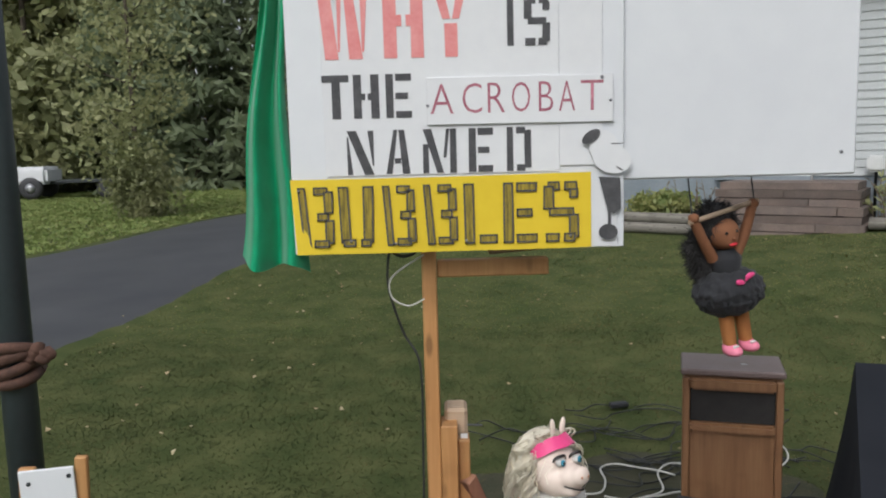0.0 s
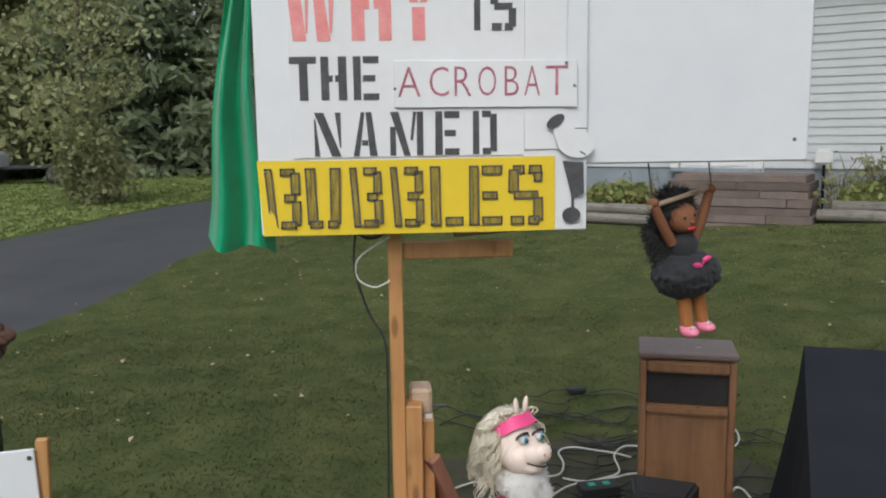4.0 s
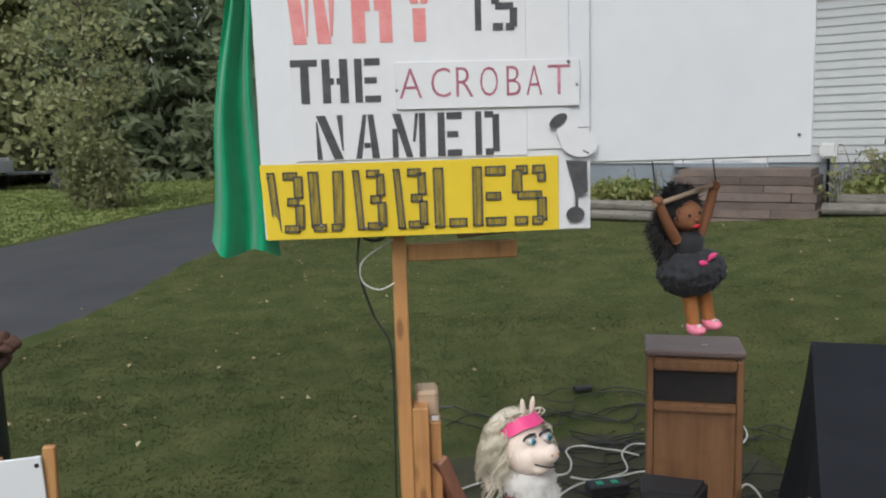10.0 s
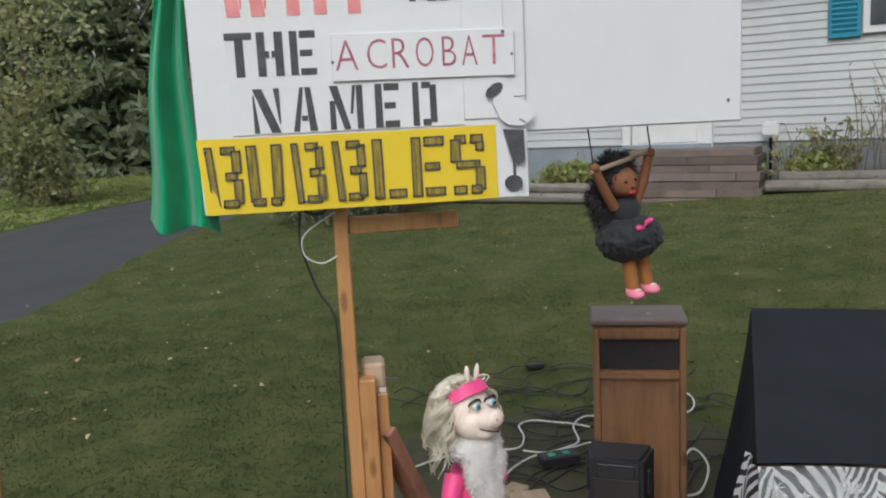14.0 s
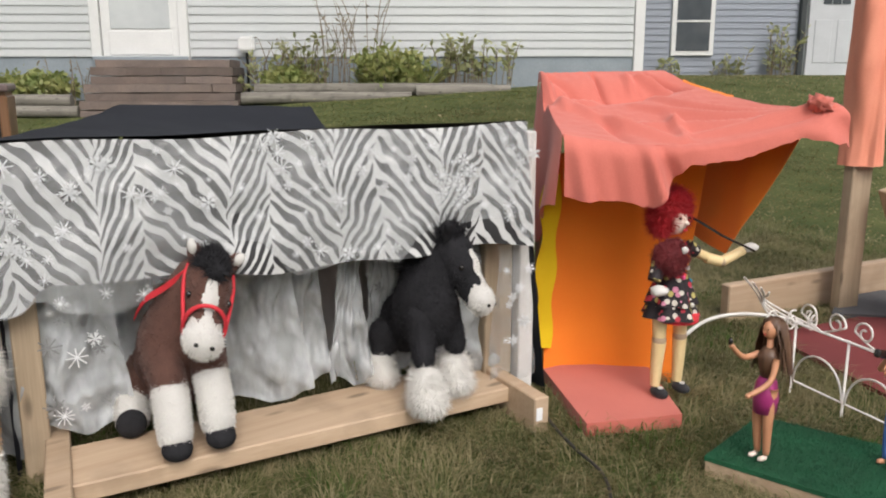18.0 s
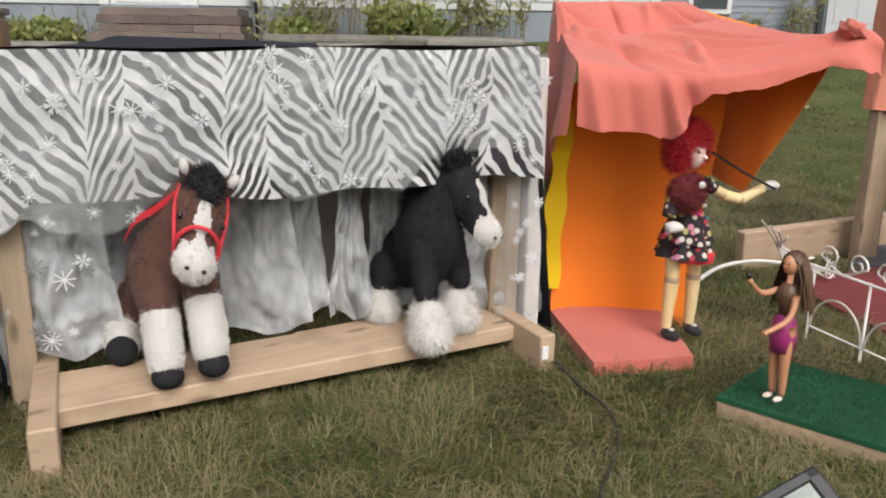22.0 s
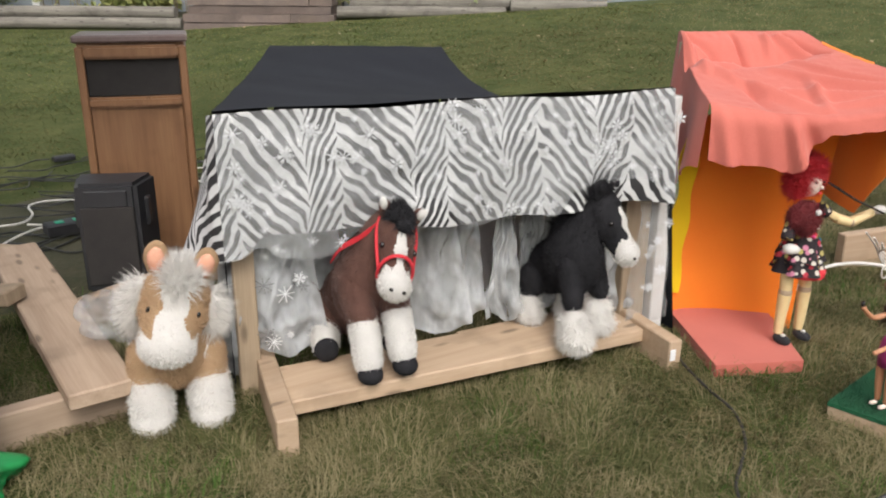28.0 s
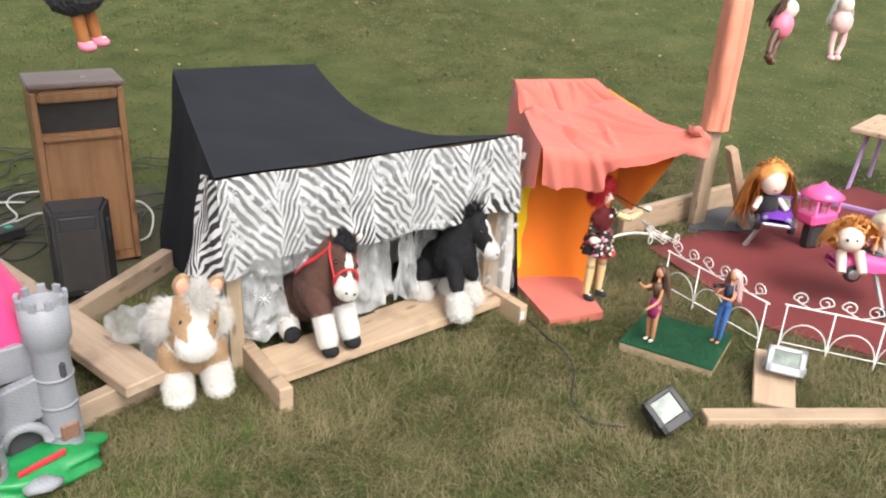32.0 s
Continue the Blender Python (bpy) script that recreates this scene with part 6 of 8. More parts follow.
plush_pony(pose(0.815, 1.665, 0.0, 0, 0, -14) @ Matrix.Scale(1.06, 4))
bag = part("plastic_bag", ball((0, 0, 0), (0.085, 0.07, 0.055), None, 0, 4, 0.5, 3.0), M_FILM_THIN)
bag.matrix_basis = pose(0.735, 1.86, 0.19, 0, 25, 20)
tagged(bag, "crumpled clear plastic bag behind the plush pony", "plastic bag")

# ---------------------------------------------------------------- timbers on the grass
def loose_plank(p, q, w, h, label, material=None, name="plank"):
    d = Vector(q) - Vector(p)
    mid = (Vector(p) + Vector(q)) / 2
    ob = part(name, box(d.length, w, h, (0, 0, 0), 0.004), material or M_PINE_X)
    ob.matrix_basis = Matrix.Translation(mid) @ d.to_track_quat("X", "Z").to_matrix().to_4x4()
    return tagged(ob, label, "plank")


M_PINE_WORN = wood("weathered_pine", (0.42, 0.32, 0.235), (0.31, 0.225, 0.16), 0, 0.75, 0.12)
loose_plank((0.655, 1.645, 0.108), (0.60, 2.75, 0.118), 0.14, 0.038, "broad weathered pine plank lying across a batten", M_PINE_WORN)
loose_plank((0.12, 1.70, 0.045), (0.745, 1.745, 0.045), 0.045, 0.088, "pine batten on edge under the plank", M_PINE_WORN, "batten")
loose_plank((0.58, 2.22, 0.045), (1.22, 2.52, 0.045), 0.05, 0.088, "pine batten lying behind the plush pony", M_PINE_WORN, "batten")
loose_plank((0.38, 2.62, 0.07), (0.60, 2.86, 0.07), 0.085, 0.085, "short round-edged offcut of pine", M_OLDWOOD, "offcut")
loose_plank((0.3, 2.45, 0.12), (0.56, 2.22, 0.16), 0.08, 0.04, "grey offcut board resting on the grass", M_OLDWOOD, "offcut")

# ---------------------------------------------------------------- salmon and orange booth
M_SALMON = mat("salmon_cotton", (0.58, 0.158, 0.12), (0.50, 0.125, 0.095), scale=5, fine=260, rough=0.85, bump=0.3, sheen=0.15)
M_ORANGE = mat("orange_felt", (0.88, 0.245, 0.02), (0.84, 0.205, 0.014), scale=4, fine=240, rough=0.9, bump=0.25, sheen=0.1)
M_SUNYELLOW = mat("yellow_felt", (0.85, 0.60, 0.01), (0.80, 0.52, 0.01), scale=4, fine=240, rough=0.9, bump=0.25)

BOOTH_BASE = [(1.985, 1.145), (2.195, 1.045), (2.40, 1.31), (2.165, 1.47)]
booth = thing("fabric_booth", Matrix.Identity(4), "small booth of salmon cotton over an orange felt interior", "booth")
RBL, RBR = Vector((2.335, 1.672, 0.795)), Vector((2.615, 1.465, 0.800))
RFL, RFR = Vector((2.045, 1.30, 0.655)), Vector((2.43, 0.915, 0.705))


ROOF_CREASES = [(1, 1, 0.45, 0.42, 0.022, 0.05), (1, 1, 0.62, 0.30, 0.018, 0.045), (1, 1, 0.40, 0.70, 0.020, 0.06), (1, 0.97, 0.55, 0.90, 0.016, 0.04), (0, 0, 0.10, 0.52, 0.030, 0.05),
                (0, 0, 0.36, 0.36, -0.022, 0.04), (0.40, 0.02, 0.44, 0.30, -0.028, 0.03), (0.72, 0.06, 0.86, 0.24, 0.026, 0.04), (0.80, 0.04, 0.95, 0.30, -0.026, 0.03), (0.10, 0.40, 0.50, 0.98, 0.026, 0.06),
                (0.08, 0.42, 0.36, 0.34, 0.018, 0.05), (0.50, 1.0, 0.60, 0.60, 0.020, 0.04), (0.66, 0.04, 0.62, 0.20, 0.020, 0.05), (0.22, 0.50, 0.30, 1.0, -0.016, 0.05)]


def booth_roof(u, v):
    a, b = RBL.lerp(RBR, u), RFL.lerp(RFR, u)
    p = a.lerp(b, v)
    p.z -= 0.04 * math.sin(math.pi * u) * v + 0.018 * math.sin(math.pi * v)
    # a trough behind the stiff back edge, shallower to the far side
    p.z -= 0.046 * math.exp(-((v - 0.30 + 0.10 * u) / 0.085) ** 2) * smooth01((1.08 - u) * 2.2)
    p.z += 0.006 * noise.noise(Vector((u * 2.2, v * 2.6, 1)))
    # creases drawn taut between the corners
    for a0, b0, a1, b1, am, wd in ROOF_CREASES:
        du, dv = a1 - a0, b1 - b0
        ln = math.hypot(du, dv)
        along = ((u - a0) * du + (v - b0) * dv) / ln ** 2
        off = ((u - a0) * dv - (v - b0) * du) / ln + 0.012 * noise.noise(Vector((along * 3, a0 * 5, b0 * 5)))
        if 0 < along < 1:
            p.z += am * max(0.0, 1 - abs(off) / wd) ** 1.3 * math.sin(math.pi * along) ** 0.5
    p.z += 0.0018 * noise.noise(Vector((u * 26, v * 22, 2)))
    if u > 0.8 and v > 0.7:
        p += Vector((0.05, -0.035, 0.012)) * (u - 0.8) * 5 * (v - 0.7) * 3.3
    return p


def booth_front(u, v):
    p = booth_roof(u, 1)
    drop = 0.135 - 0.075 * smooth01((u - 0.35) * 6) - 0.03 * u + 0.012 * math.exp(-((u - 0.34) / 0.05) ** 2) + 0.05 * smooth01((u - 0.86) * 7) + 0.012 * noise.noise(Vector((u * 5, 0, 3)))
    crease = sum(am * max(0.0, 1 - abs(u - c - 0.06 * v) / wd) for c, am, wd in ((0.03, 0.022, 0.05), (0.17, -0.010, 0.05), (0.33, 0.040, 0.035), (0.39, -0.020, 0.03), (0.88, 0.014, 0.05), (0.95, -0.012, 0.04)))
    out = Vector((-0.55, -0.8, 0)) * (1.2 * crease * (0.2 + 0.8 * v) + 0.022 * math.sin(1.57 * min(1.0, v * 2.5)) + 0.016 * noise.noise(Vector((u * 4 - v * 0.8, v * 0.7, 5))) * v + 0.012 * v)
    q = p + out
    q.z -= drop * v ** 1.35 + (0.004 * noise.noise(Vector((u * 9, 2.0, 1.0))) + 0.005 * noise.noise(Vector((u * 37, 2.0, 1.0)))) * v
    return q


def booth_left(u, v):
    p = booth_roof(0, u)
    w = Vector((-0.8, 0.25, 0))
    q = p + w * (0.03 * v * math.sin(u * 9 + 0.5) + 0.02 * v)
    q.z -= (0.40 - 0.24 * u + 0.03 * noise.noise(Vector((u * 5, 0, 9)))) * v
    return q


part("roof", sheet(booth_roof, 80, 70, thick=0.0015), M_SALMON, booth, "crumpled salmon cotton roof")
part("front_drape", sheet(booth_front, 80, 14, thick=0.0015), M_SALMON, booth, "salmon drape along the roof's edge")
part("side_drape", sheet(booth_left, 36, 14, thick=0.0015), M_SALMON, booth, "salmon drape down the side")
for i, (u, v, r) in enumerate(((0.95, 0.98, 0.034),)):
    c = booth_roof(u, v)
    part("knot", ball((c.x, c.y, c.z + r * 0.1), (r, r * 0.7, r * 0.5), None, 0, 3, 0.75, 2.0 + i, rot=(10, 20, 40 * i)), M_SALMON, booth)

W0, W1 = Vector((2.175, 1.475, 0.0)), Vector((2.42, 1.25, 0.0))
V0, V1 = Vector((2.13, 1.40, 0.60)), Vector((2.50, 1.22, 0.66))


def felt_wall(u, v):
    p = W0.lerp(W1, u).lerp(V0.lerp(V1, u), v)
    bow = math.sin(math.pi * u) * 0.05
    return p + Vector((0.65, 0.75, 0)) * (bow + 0.012 * math.sin(u * 8 + v * 3)) + Vector((-0.05, -0.06, 0)) * max(0, 0.25 - v) * 2


part("felt_wall", sheet(felt_wall, 24, 24, thick=0.003), M_ORANGE, booth, "orange felt wall, bowed")


def yellow_edge(u, v):
    p = felt_wall(0, 0.15 + 0.77 * v)
    return p + Vector((-0.75, 0.66, 0)) * (0.055 * (0.62 - u)) * (0.8 + 0.2 * math.sin(v * 17)) + Vector((-0.68, -0.73, 0)) * 0.012


part("edging", sheet(yellow_edge, 6, 30, thick=0.002), M_SUNYELLOW, booth, "uneven yellow felt edging")


def flap(u, v):
    a = booth_roof(1, 0.2 + 0.77 * u) - Vector((0, 0, 0.012))
    drop = 0.36 * min(1.0, (1 - u) / 0.45)
    return a + Vector((-0.05 * v * u + 0.008 * math.sin(u * 9) * v, 0.02 * v + 0.012 * math.sin(u * 7) * v, -drop * v))


def back_strip(u, v):
    p = booth_roof(1, 0.16 + 0.36 * u)
    return p + Vector((0.014, 0.008, 0.004)) * (v - 0.3) + Vector((0, 0, 0.002))


part("edge_strip", sheet(back_strip, 16, 4, thick=0.002), M_ORANGE, booth, "orange felt strip along the roof's edge")


def flap_hem(u, v):
    return flap(u, v)


part("felt_flap", sheet(flap_hem, 20, 16, thick=0.002), M_ORANGE, booth, "orange felt flap under the roof")
part("base", slab(BOOTH_BASE, 0.0, 0.032), M_SALMON, booth, "salmon-covered base board")
for p in ((2.30, 1.62), (2.575, 1.43)):
    part("leg", box(0.02, 0.02, 0.77, (p[0], p[1], 0.385), 0.002), M_OLDWOOD, booth)

# ---------------------------------------------------------------- dolls, each a single plain mesh
M_WOODSKIN = mat("ivory_jointed_skin", (0.78, 0.62, 0.34), (0.70, 0.53, 0.27), scale=14, fine=90, rough=0.5, bump=0.05)
M_FACE = mat("pale_doll_skin", (0.80, 0.68, 0.60), (0.74, 0.60, 0.52), scale=14, fine=90, rough=0.5, bump=0)
M_TANSKIN = mat("tan_doll_skin", (0.55, 0.27, 0.15), (0.48, 0.22, 0.12), scale=14, fine=90, rough=0.45, bump=0)
M_DARKSKIN = mat("brown_cloth_skin", (0.24, 0.10, 0.045), (0.19, 0.075, 0.035), scale=14, fine=150, rough=0.85, bump=0.2)
M_ORANGESKIN = mat("amber_stocking", (0.40, 0.16, 0.045), (0.33, 0.125, 0.035), scale=14, fine=150, rough=0.8, bump=0.2)
M_REDHAIR = mat("red_hair", (0.55, 0.02, 0.03), (0.38, 0.014, 0.02), scale=40, fine=160, rough=0.6, bump=0.5)
M_BROWNHAIR = mat("brown_hair", (0.13, 0.07, 0.04), (0.07, 0.036, 0.022), scale=40, fine=160, rough=0.45, bump=0.4, stretch=(1, 1, 0.1))
M_BLONDE = mat("blonde_hair", (0.92, 0.88, 0.76), (0.84, 0.78, 0.64), scale=30, fine=140, rough=0.5, bump=0.5)
leafy(M_BLONDE, 0.35)
M_GINGER = mat("ginger_hair", (0.74, 0.36, 0.11), (0.62, 0.27, 0.07), scale=40, fine=160, rough=0.6, bump=0.5)
M_PINKHAIR = mat("pale_pink_hair", (0.78, 0.55, 0.52), (0.68, 0.43, 0.42), scale=40, fine=160, rough=0.5, bump=0.4)
M_BLACKHAIR = mat("black_yarn_hair", (0.012, 0.011, 0.012), (0.022, 0.02, 0.02), scale=40, fine=160, rough=0.7, bump=0.5)
M_FLORAL = mat("dark_floral_print", (0.014, 0.009, 0.012), (0.15, 0.03, 0.045), scale=46, fine=90, rough=0.8, bump=0.1)
M_TULLE = mat("black_tulle", (0.012, 0.013, 0.016), (0.022, 0.023, 0.027), scale=20, fine=140, rough=0.85, bump=0.5, sheen=0.1)
M_HOTPINK = mat("hot_pink_satin", (0.78, 0.06, 0.24), (0.66, 0.04, 0.18), scale=12, fine=120, rough=0.5, bump=0.3, sheen=0.2)
M_PINKSHOE = mat("pink_shoe", (0.80, 0.25, 0.36), (0.74, 0.20, 0.30), scale=18, fine=120, rough=0.5, bump=0.1)
M_MAGENTA = mat("magenta_satin", (0.36, 0.035, 0.17), (0.26, 0.025, 0.12), scale=14, fine=120, rough=0.35, bump=0.2)
M_DENIM = mat("blue_denim", (0.06, 0.17, 0.46), (0.035, 0.11, 0.34), scale=20, fine=160, rough=0.8, bump=0.2)
M_NAVY = mat("dark_navy_top", (0.02, 0.025, 0.06), (0.03, 0.04, 0.09), scale=20, fine=160, rough=0.7, bump=0.1)
fn, fl = M_FLORAL.node_tree.nodes, M_FLORAL.node_tree.links
petal = fn.new("ShaderNodeTexVoronoi")
petal.inputs["Scale"].default_value = 62.0
fl.new(fn["Texture Coordinate"].outputs["Object"], petal.inputs["Vector"])
inside = fn.new("ShaderNodeMath")
inside.operation = "LESS_THAN"
inside.inputs[1].default_value = 0.46
fl.new(petal.outputs["Distance"], inside.inputs[0])
tint = fn.new("ShaderNodeValToRGB")
tint.color_ramp.interpolation = "CONSTANT"
for k_, (pos, col) in enumerate([(0.0, (0.55, 0.50, 0.44)), (0.25, (0.42, 0.03, 0.05)), (0.45, (0.55, 0.20, 0.30)), (0.62, (0.02, 0.015, 0.02)), (0.8, (0.42, 0.36, 0.12))]):
    el = tint.color_ramp.elements[k_] if k_ < 2 else tint.color_ramp.elements.new(pos)
    el.position, el.color = pos, (*col, 1)
sep = fn.new("ShaderNodeSeparateColor")
fl.new(petal.outputs["Color"], sep.inputs[0])
fl.new(sep.outputs[0], tint.inputs[0])
fmix = fn.new("ShaderNodeMix")
fmix.data_type = "RGBA"
fmix.inputs[6].default_value = (0.014, 0.009, 0.012, 1)
fl.new(inside.outputs[0], fmix.inputs[0])
fl.new(tint.outputs[0], fmix.inputs[7])
fl.new(fmix.outputs[2], fn["Principled BSDF"].inputs["Base Color"])
DOLL = [M_WOODSKIN, M_FACE, M_TANSKIN, M_DARKSKIN, M_ORANGESKIN, M_REDHAIR, M_BROWNHAIR, M_BLONDE, M_GINGER, M_PINKHAIR, M_BLACKHAIR, M_FLORAL, M_TULLE, M_HOTPINK, M_PINKSHOE, M_MAGENTA, M_DENIM, M_NAVY, M_FURWHITE, M_EYE, M_RED, M_PINE_X, M_TEAL, mat("burgundy_yarn", (0.20, 0.025, 0.028), (0.12, 0.016, 0.02), scale=40, fine=160, rough=0.9, bump=0.3)]
(D_IVORY, D_FACE, D_TAN, D_DARK, D_AMBER, D_REDH, D_BROWNH, D_BLONDE, D_GINGER, D_PINKH, D_BLACKH, D_FLORAL, D_TULLE, D_HOT, D_SHOE, D_MAG, D_DENIM, D_NAVY, D_FUR, D_EYE, D_RED, D_WOOD, D_TEAL, D_BURG) = range(24)


def strands(b, root, n, length, spread, mi, rng, fall=1.0, w=0.004, curl=0.0, front=False):
    """Locks of hair: thin ribbons that fall from a scalp."""
    for _ in range(n):
        d = Vector(rng.normal(0, 1, 3))
        d.z = abs(d.z) * 0.7
        if not front:
            d.y = abs(d.y) - 0.15
        d.normalize()
        p = Vector(root) + Vector((d.x * spread[0], d.y * spread[1], d.z * spread[2]))
        le = length * rng.uniform(0.6, 1.15)
        side = Vector((-d.y, d.x, 0.1)).normalized() * w
        last, ph = None, rng.uniform(0, 6.28)
        for k in range(5):
            t = k / 4
            q = p + Vector((d.x, d.y, 0)) * le * 0.28 * t + Vector((0, 0, d.z * le * 0.2 * t * (1 - t) * 3 - fall * le * t * t)) + side * 2.2 * curl * math.sin(ph + t * 9)
            s = side * (1 - 0.6 * t)
            cur = (b.verts.new(q - s), b.verts.new(q + s))
            if last:
                f = b.faces.new((last[0], last[1], cur[1], cur[0]))
                f.material_index, f.smooth = mi, True
            last = cur


def eyes(b, c, dx, y, r, rot=0.0):
    for s in (-1, 1):
        ball(Vector(c) + Vector((dx * s, y, 0)), r, b, D_EYE, 1)


def doll_finish(name, b, m, label, category="doll"):
    ob = part(name, b, DOLL)
    ob.matrix_basis = m
    return tagged(ob, label, category)


# jointed marionette with red curls at the booth
rng = np.random.default_rng(31)
b = bmesh.new()
for s, k in ((-1, 0.0), (1, 0.012)):
    limb(b, [(0.034 * s, 0, 0.235), (0.034 * s, -0.004, 0.155)], (0.019, 0.016), D_IVORY)
    ball((0.034 * s, -0.004, 0.148), 0.018, b, D_WOOD, 2)
    limb(b, [(0.034 * s, -0.004, 0.142), (0.036 * s, -0.002, 0.085), (0.036 * s, 0, 0.028)], (0.018, 0.012), D_IVORY)
    ball((0.036 * s, -0.016, 0.014), (0.016, 0.03, 0.014), b, D_TULLE, 2)
    ball((0.036 * s, -0.02, 0.026), (0.008, 0.008, 0.006), b, D_FUR, 1)
lathe([(0.052, 0.212), (0.056, 0.222), (0.042, 0.275), (0.028, 0.325), (0.034, 0.37), (0.020, 0.395)], bm=b, mi=D_FLORAL, sides=18)
lathe([(0.052, 0.195), (0.054, 0.215), (0.03, 0.22)], (0.012, -0.012, 0), bm=b, mi=D_RED, sides=14)
# shaggy burgundy ruff on one shoulder, and a flared layered hem
k = ball((-0.040, -0.034, 0.362), (0.042, 0.032, 0.040), None, D_BURG, 3, 0.3, 1.0)
pile(k, 150000, 0.016, rng, (0, 0, -0.2), 0.0010, None, 0.6)
add_mesh(b, k)
ball((-0.030, -0.068, 0.385), (0.010, 0.005, 0.009), b, D_FUR, 2, 0.3)
for r0, z0, ph in ((0.066, 0.205, 0.0), (0.060, 0.240, 1.0)):
    sheet(lambda u, v, r0=r0, z0=z0, ph=ph: ((0.034 + (r0 - 0.034) * v + 0.007 * v * math.sin(u * 44 + ph)) * math.cos(6.2832 * u), (0.034 + (r0 - 0.034) * v + 0.007 * v * math.sin(u * 44 + ph)) * math.sin(6.2832 * u), z0 + 0.075 * (1 - v)), 60, 5, b, D_FLORAL, 0.0015)
limb(b, [(0.035, -0.01, 0.378), (0.06, -0.015, 0.362)], (0.018, 0.016), D_FLORAL)
limb(b, [(0.055, -0.014, 0.364), (0.095, -0.02, 0.345)], (0.012, 0.012), D_IVORY)
limb(b, [(0.09, -0.02, 0.345), (0.125, -0.035, 0.335)], (0.014, 0.013), D_IVORY)
ball((0.128, -0.035, 0.335), 0.014, b, D_WOOD, 2)
limb(b, [(0.13, -0.035, 0.335), (0.185, -0.05, 0.36)], (0.014, 0.011), D_IVORY)
ball((0.205, -0.055, 0.366), (0.024, 0.014, 0.012), b, D_FUR, 2, 0.3)
limb(b, [(-0.05, -0.015, 0.37), (-0.085, -0.03, 0.31)], (0.02, 0.016), D_FLORAL)
ball((-0.085, -0.05, 0.29), (0.024, 0.02, 0.013), b, D_FUR, 2, 0.3)
tube([(0.03, -0.03, 0.45), (0.1, -0.06, 0.405), (0.2, -0.07, 0.36)], 0.003, 6, b, D_EYE)
ball((0, 0, 0.445), (0.029, 0.029, 0.036), b, D_FACE, 3)
ball((0.006, -0.034, 0.44), 0.006, b, D_FACE, 1)
eyes(b, (0.004, 0, 0.452), 0.014, -0.028, 0.004)
ball((0.004, -0.031, 0.424), (0.008, 0.004, 0.003), b, D_RED, 1)
k = bmesh.new()
ball((-0.006, 0.012, 0.482), (0.046, 0.040, 0.034), k, 0, 3, 0.3)
ball((-0.030, 0.014, 0.448), (0.026, 0.030, 0.040), k, 0, 3, 0.3, 2.0)
ball((0.026, 0.018, 0.450), (0.020, 0.026, 0.034), k, 0, 3, 0.3, 4.0)
add_mesh(b, pile(fuse(k, 0.006, 2, lambda c: D_REDH), 260000, 0.026, rng, (0, 0, 0.1), 0.0009, None, 0.8))
for k in range(10):
    a, z = rnd(0, 6.28), rnd(0.215, 0.37)
    r = 0.060 - 0.20 * abs(z - 0.22) if z < 0.33 else 0.040
    ball((r * math.cos(a), r * math.sin(a), z), (0.007, 0.007, 0.007), b, random.choice((D_FUR, D_HOT, D_FUR, D_PINKH, D_RED, D_TEAL)), 1, 0.3, k)
doll_finish("marionette", b, pose(2.272, 1.150, 0.030, 0, 0, -10) @ Matrix.Scale(0.965, 4), "jointed wooden doll with red curls and a floral dress")


def fashion_doll(m, hair, top, skirt_mi, legs, label, arms, seed, trousers=False):
    """A slim 29 cm doll."""
    rng = np.random.default_rng(seed)
    b = bmesh.new()
    for s in (-1, 1):
        limb(b, [(0.011 * s, 0, 0.145), (0.012 * s, -0.003, 0.08), (0.010 * s, 0.002, 0.012)], (0.013, 0.006), skirt_mi if trousers else legs)
        ball((0.011 * s, -0.008, 0.006), (0.006, 0.014, 0.006), b, D_FACE if not trousers else D_TAN, 1)
    if not trousers:
        lathe([(0.021, 0.095), (0.024, 0.125), (0.019, 0.155), (0.013, 0.165)], bm=b, mi=skirt_mi, sides=12)
    else:
        ball((0, 0, 0.15), (0.02, 0.014, 0.02), b, skirt_mi, 2)
    lathe([(0.012, 0.16), (0.018, 0.19), (0.021, 0.205), (0.011, 0.222)], bm=b, mi=top, sides=12)
    tube([(0, 0, 0.22), (0, 0, 0.24)], 0.006, 8, b, D_TAN)
    ball((0, -0.002, 0.256), (0.0135, 0.0145, 0.018), b, D_TAN, 3)
    eyes(b, (0, 0, 0.259), 0.0055, -0.0150, 0.0016)
    ball((0, -0.0165, 0.249), (0.003, 0.0015, 0.0012), b, D_RED, 1)
    ball((0, -0.0175, 0.254), (0.0018, 0.0022, 0.003), b, D_TAN, 1)
    for pts in arms:
        limb(b, pts, (0.0065, 0.0045), D_TAN)
        ball(pts[-1], 0.006, b, D_TAN, 1)
    ball((0, 0.005, 0.263), (0.018, 0.016, 0.016), b, hair, 2)
    strands(b, (0, 0.008, 0.262), 340, 0.09, (0.017, 0.013, 0.014), hair, rng, 1.0, 0.0022, 0.8)
    return b


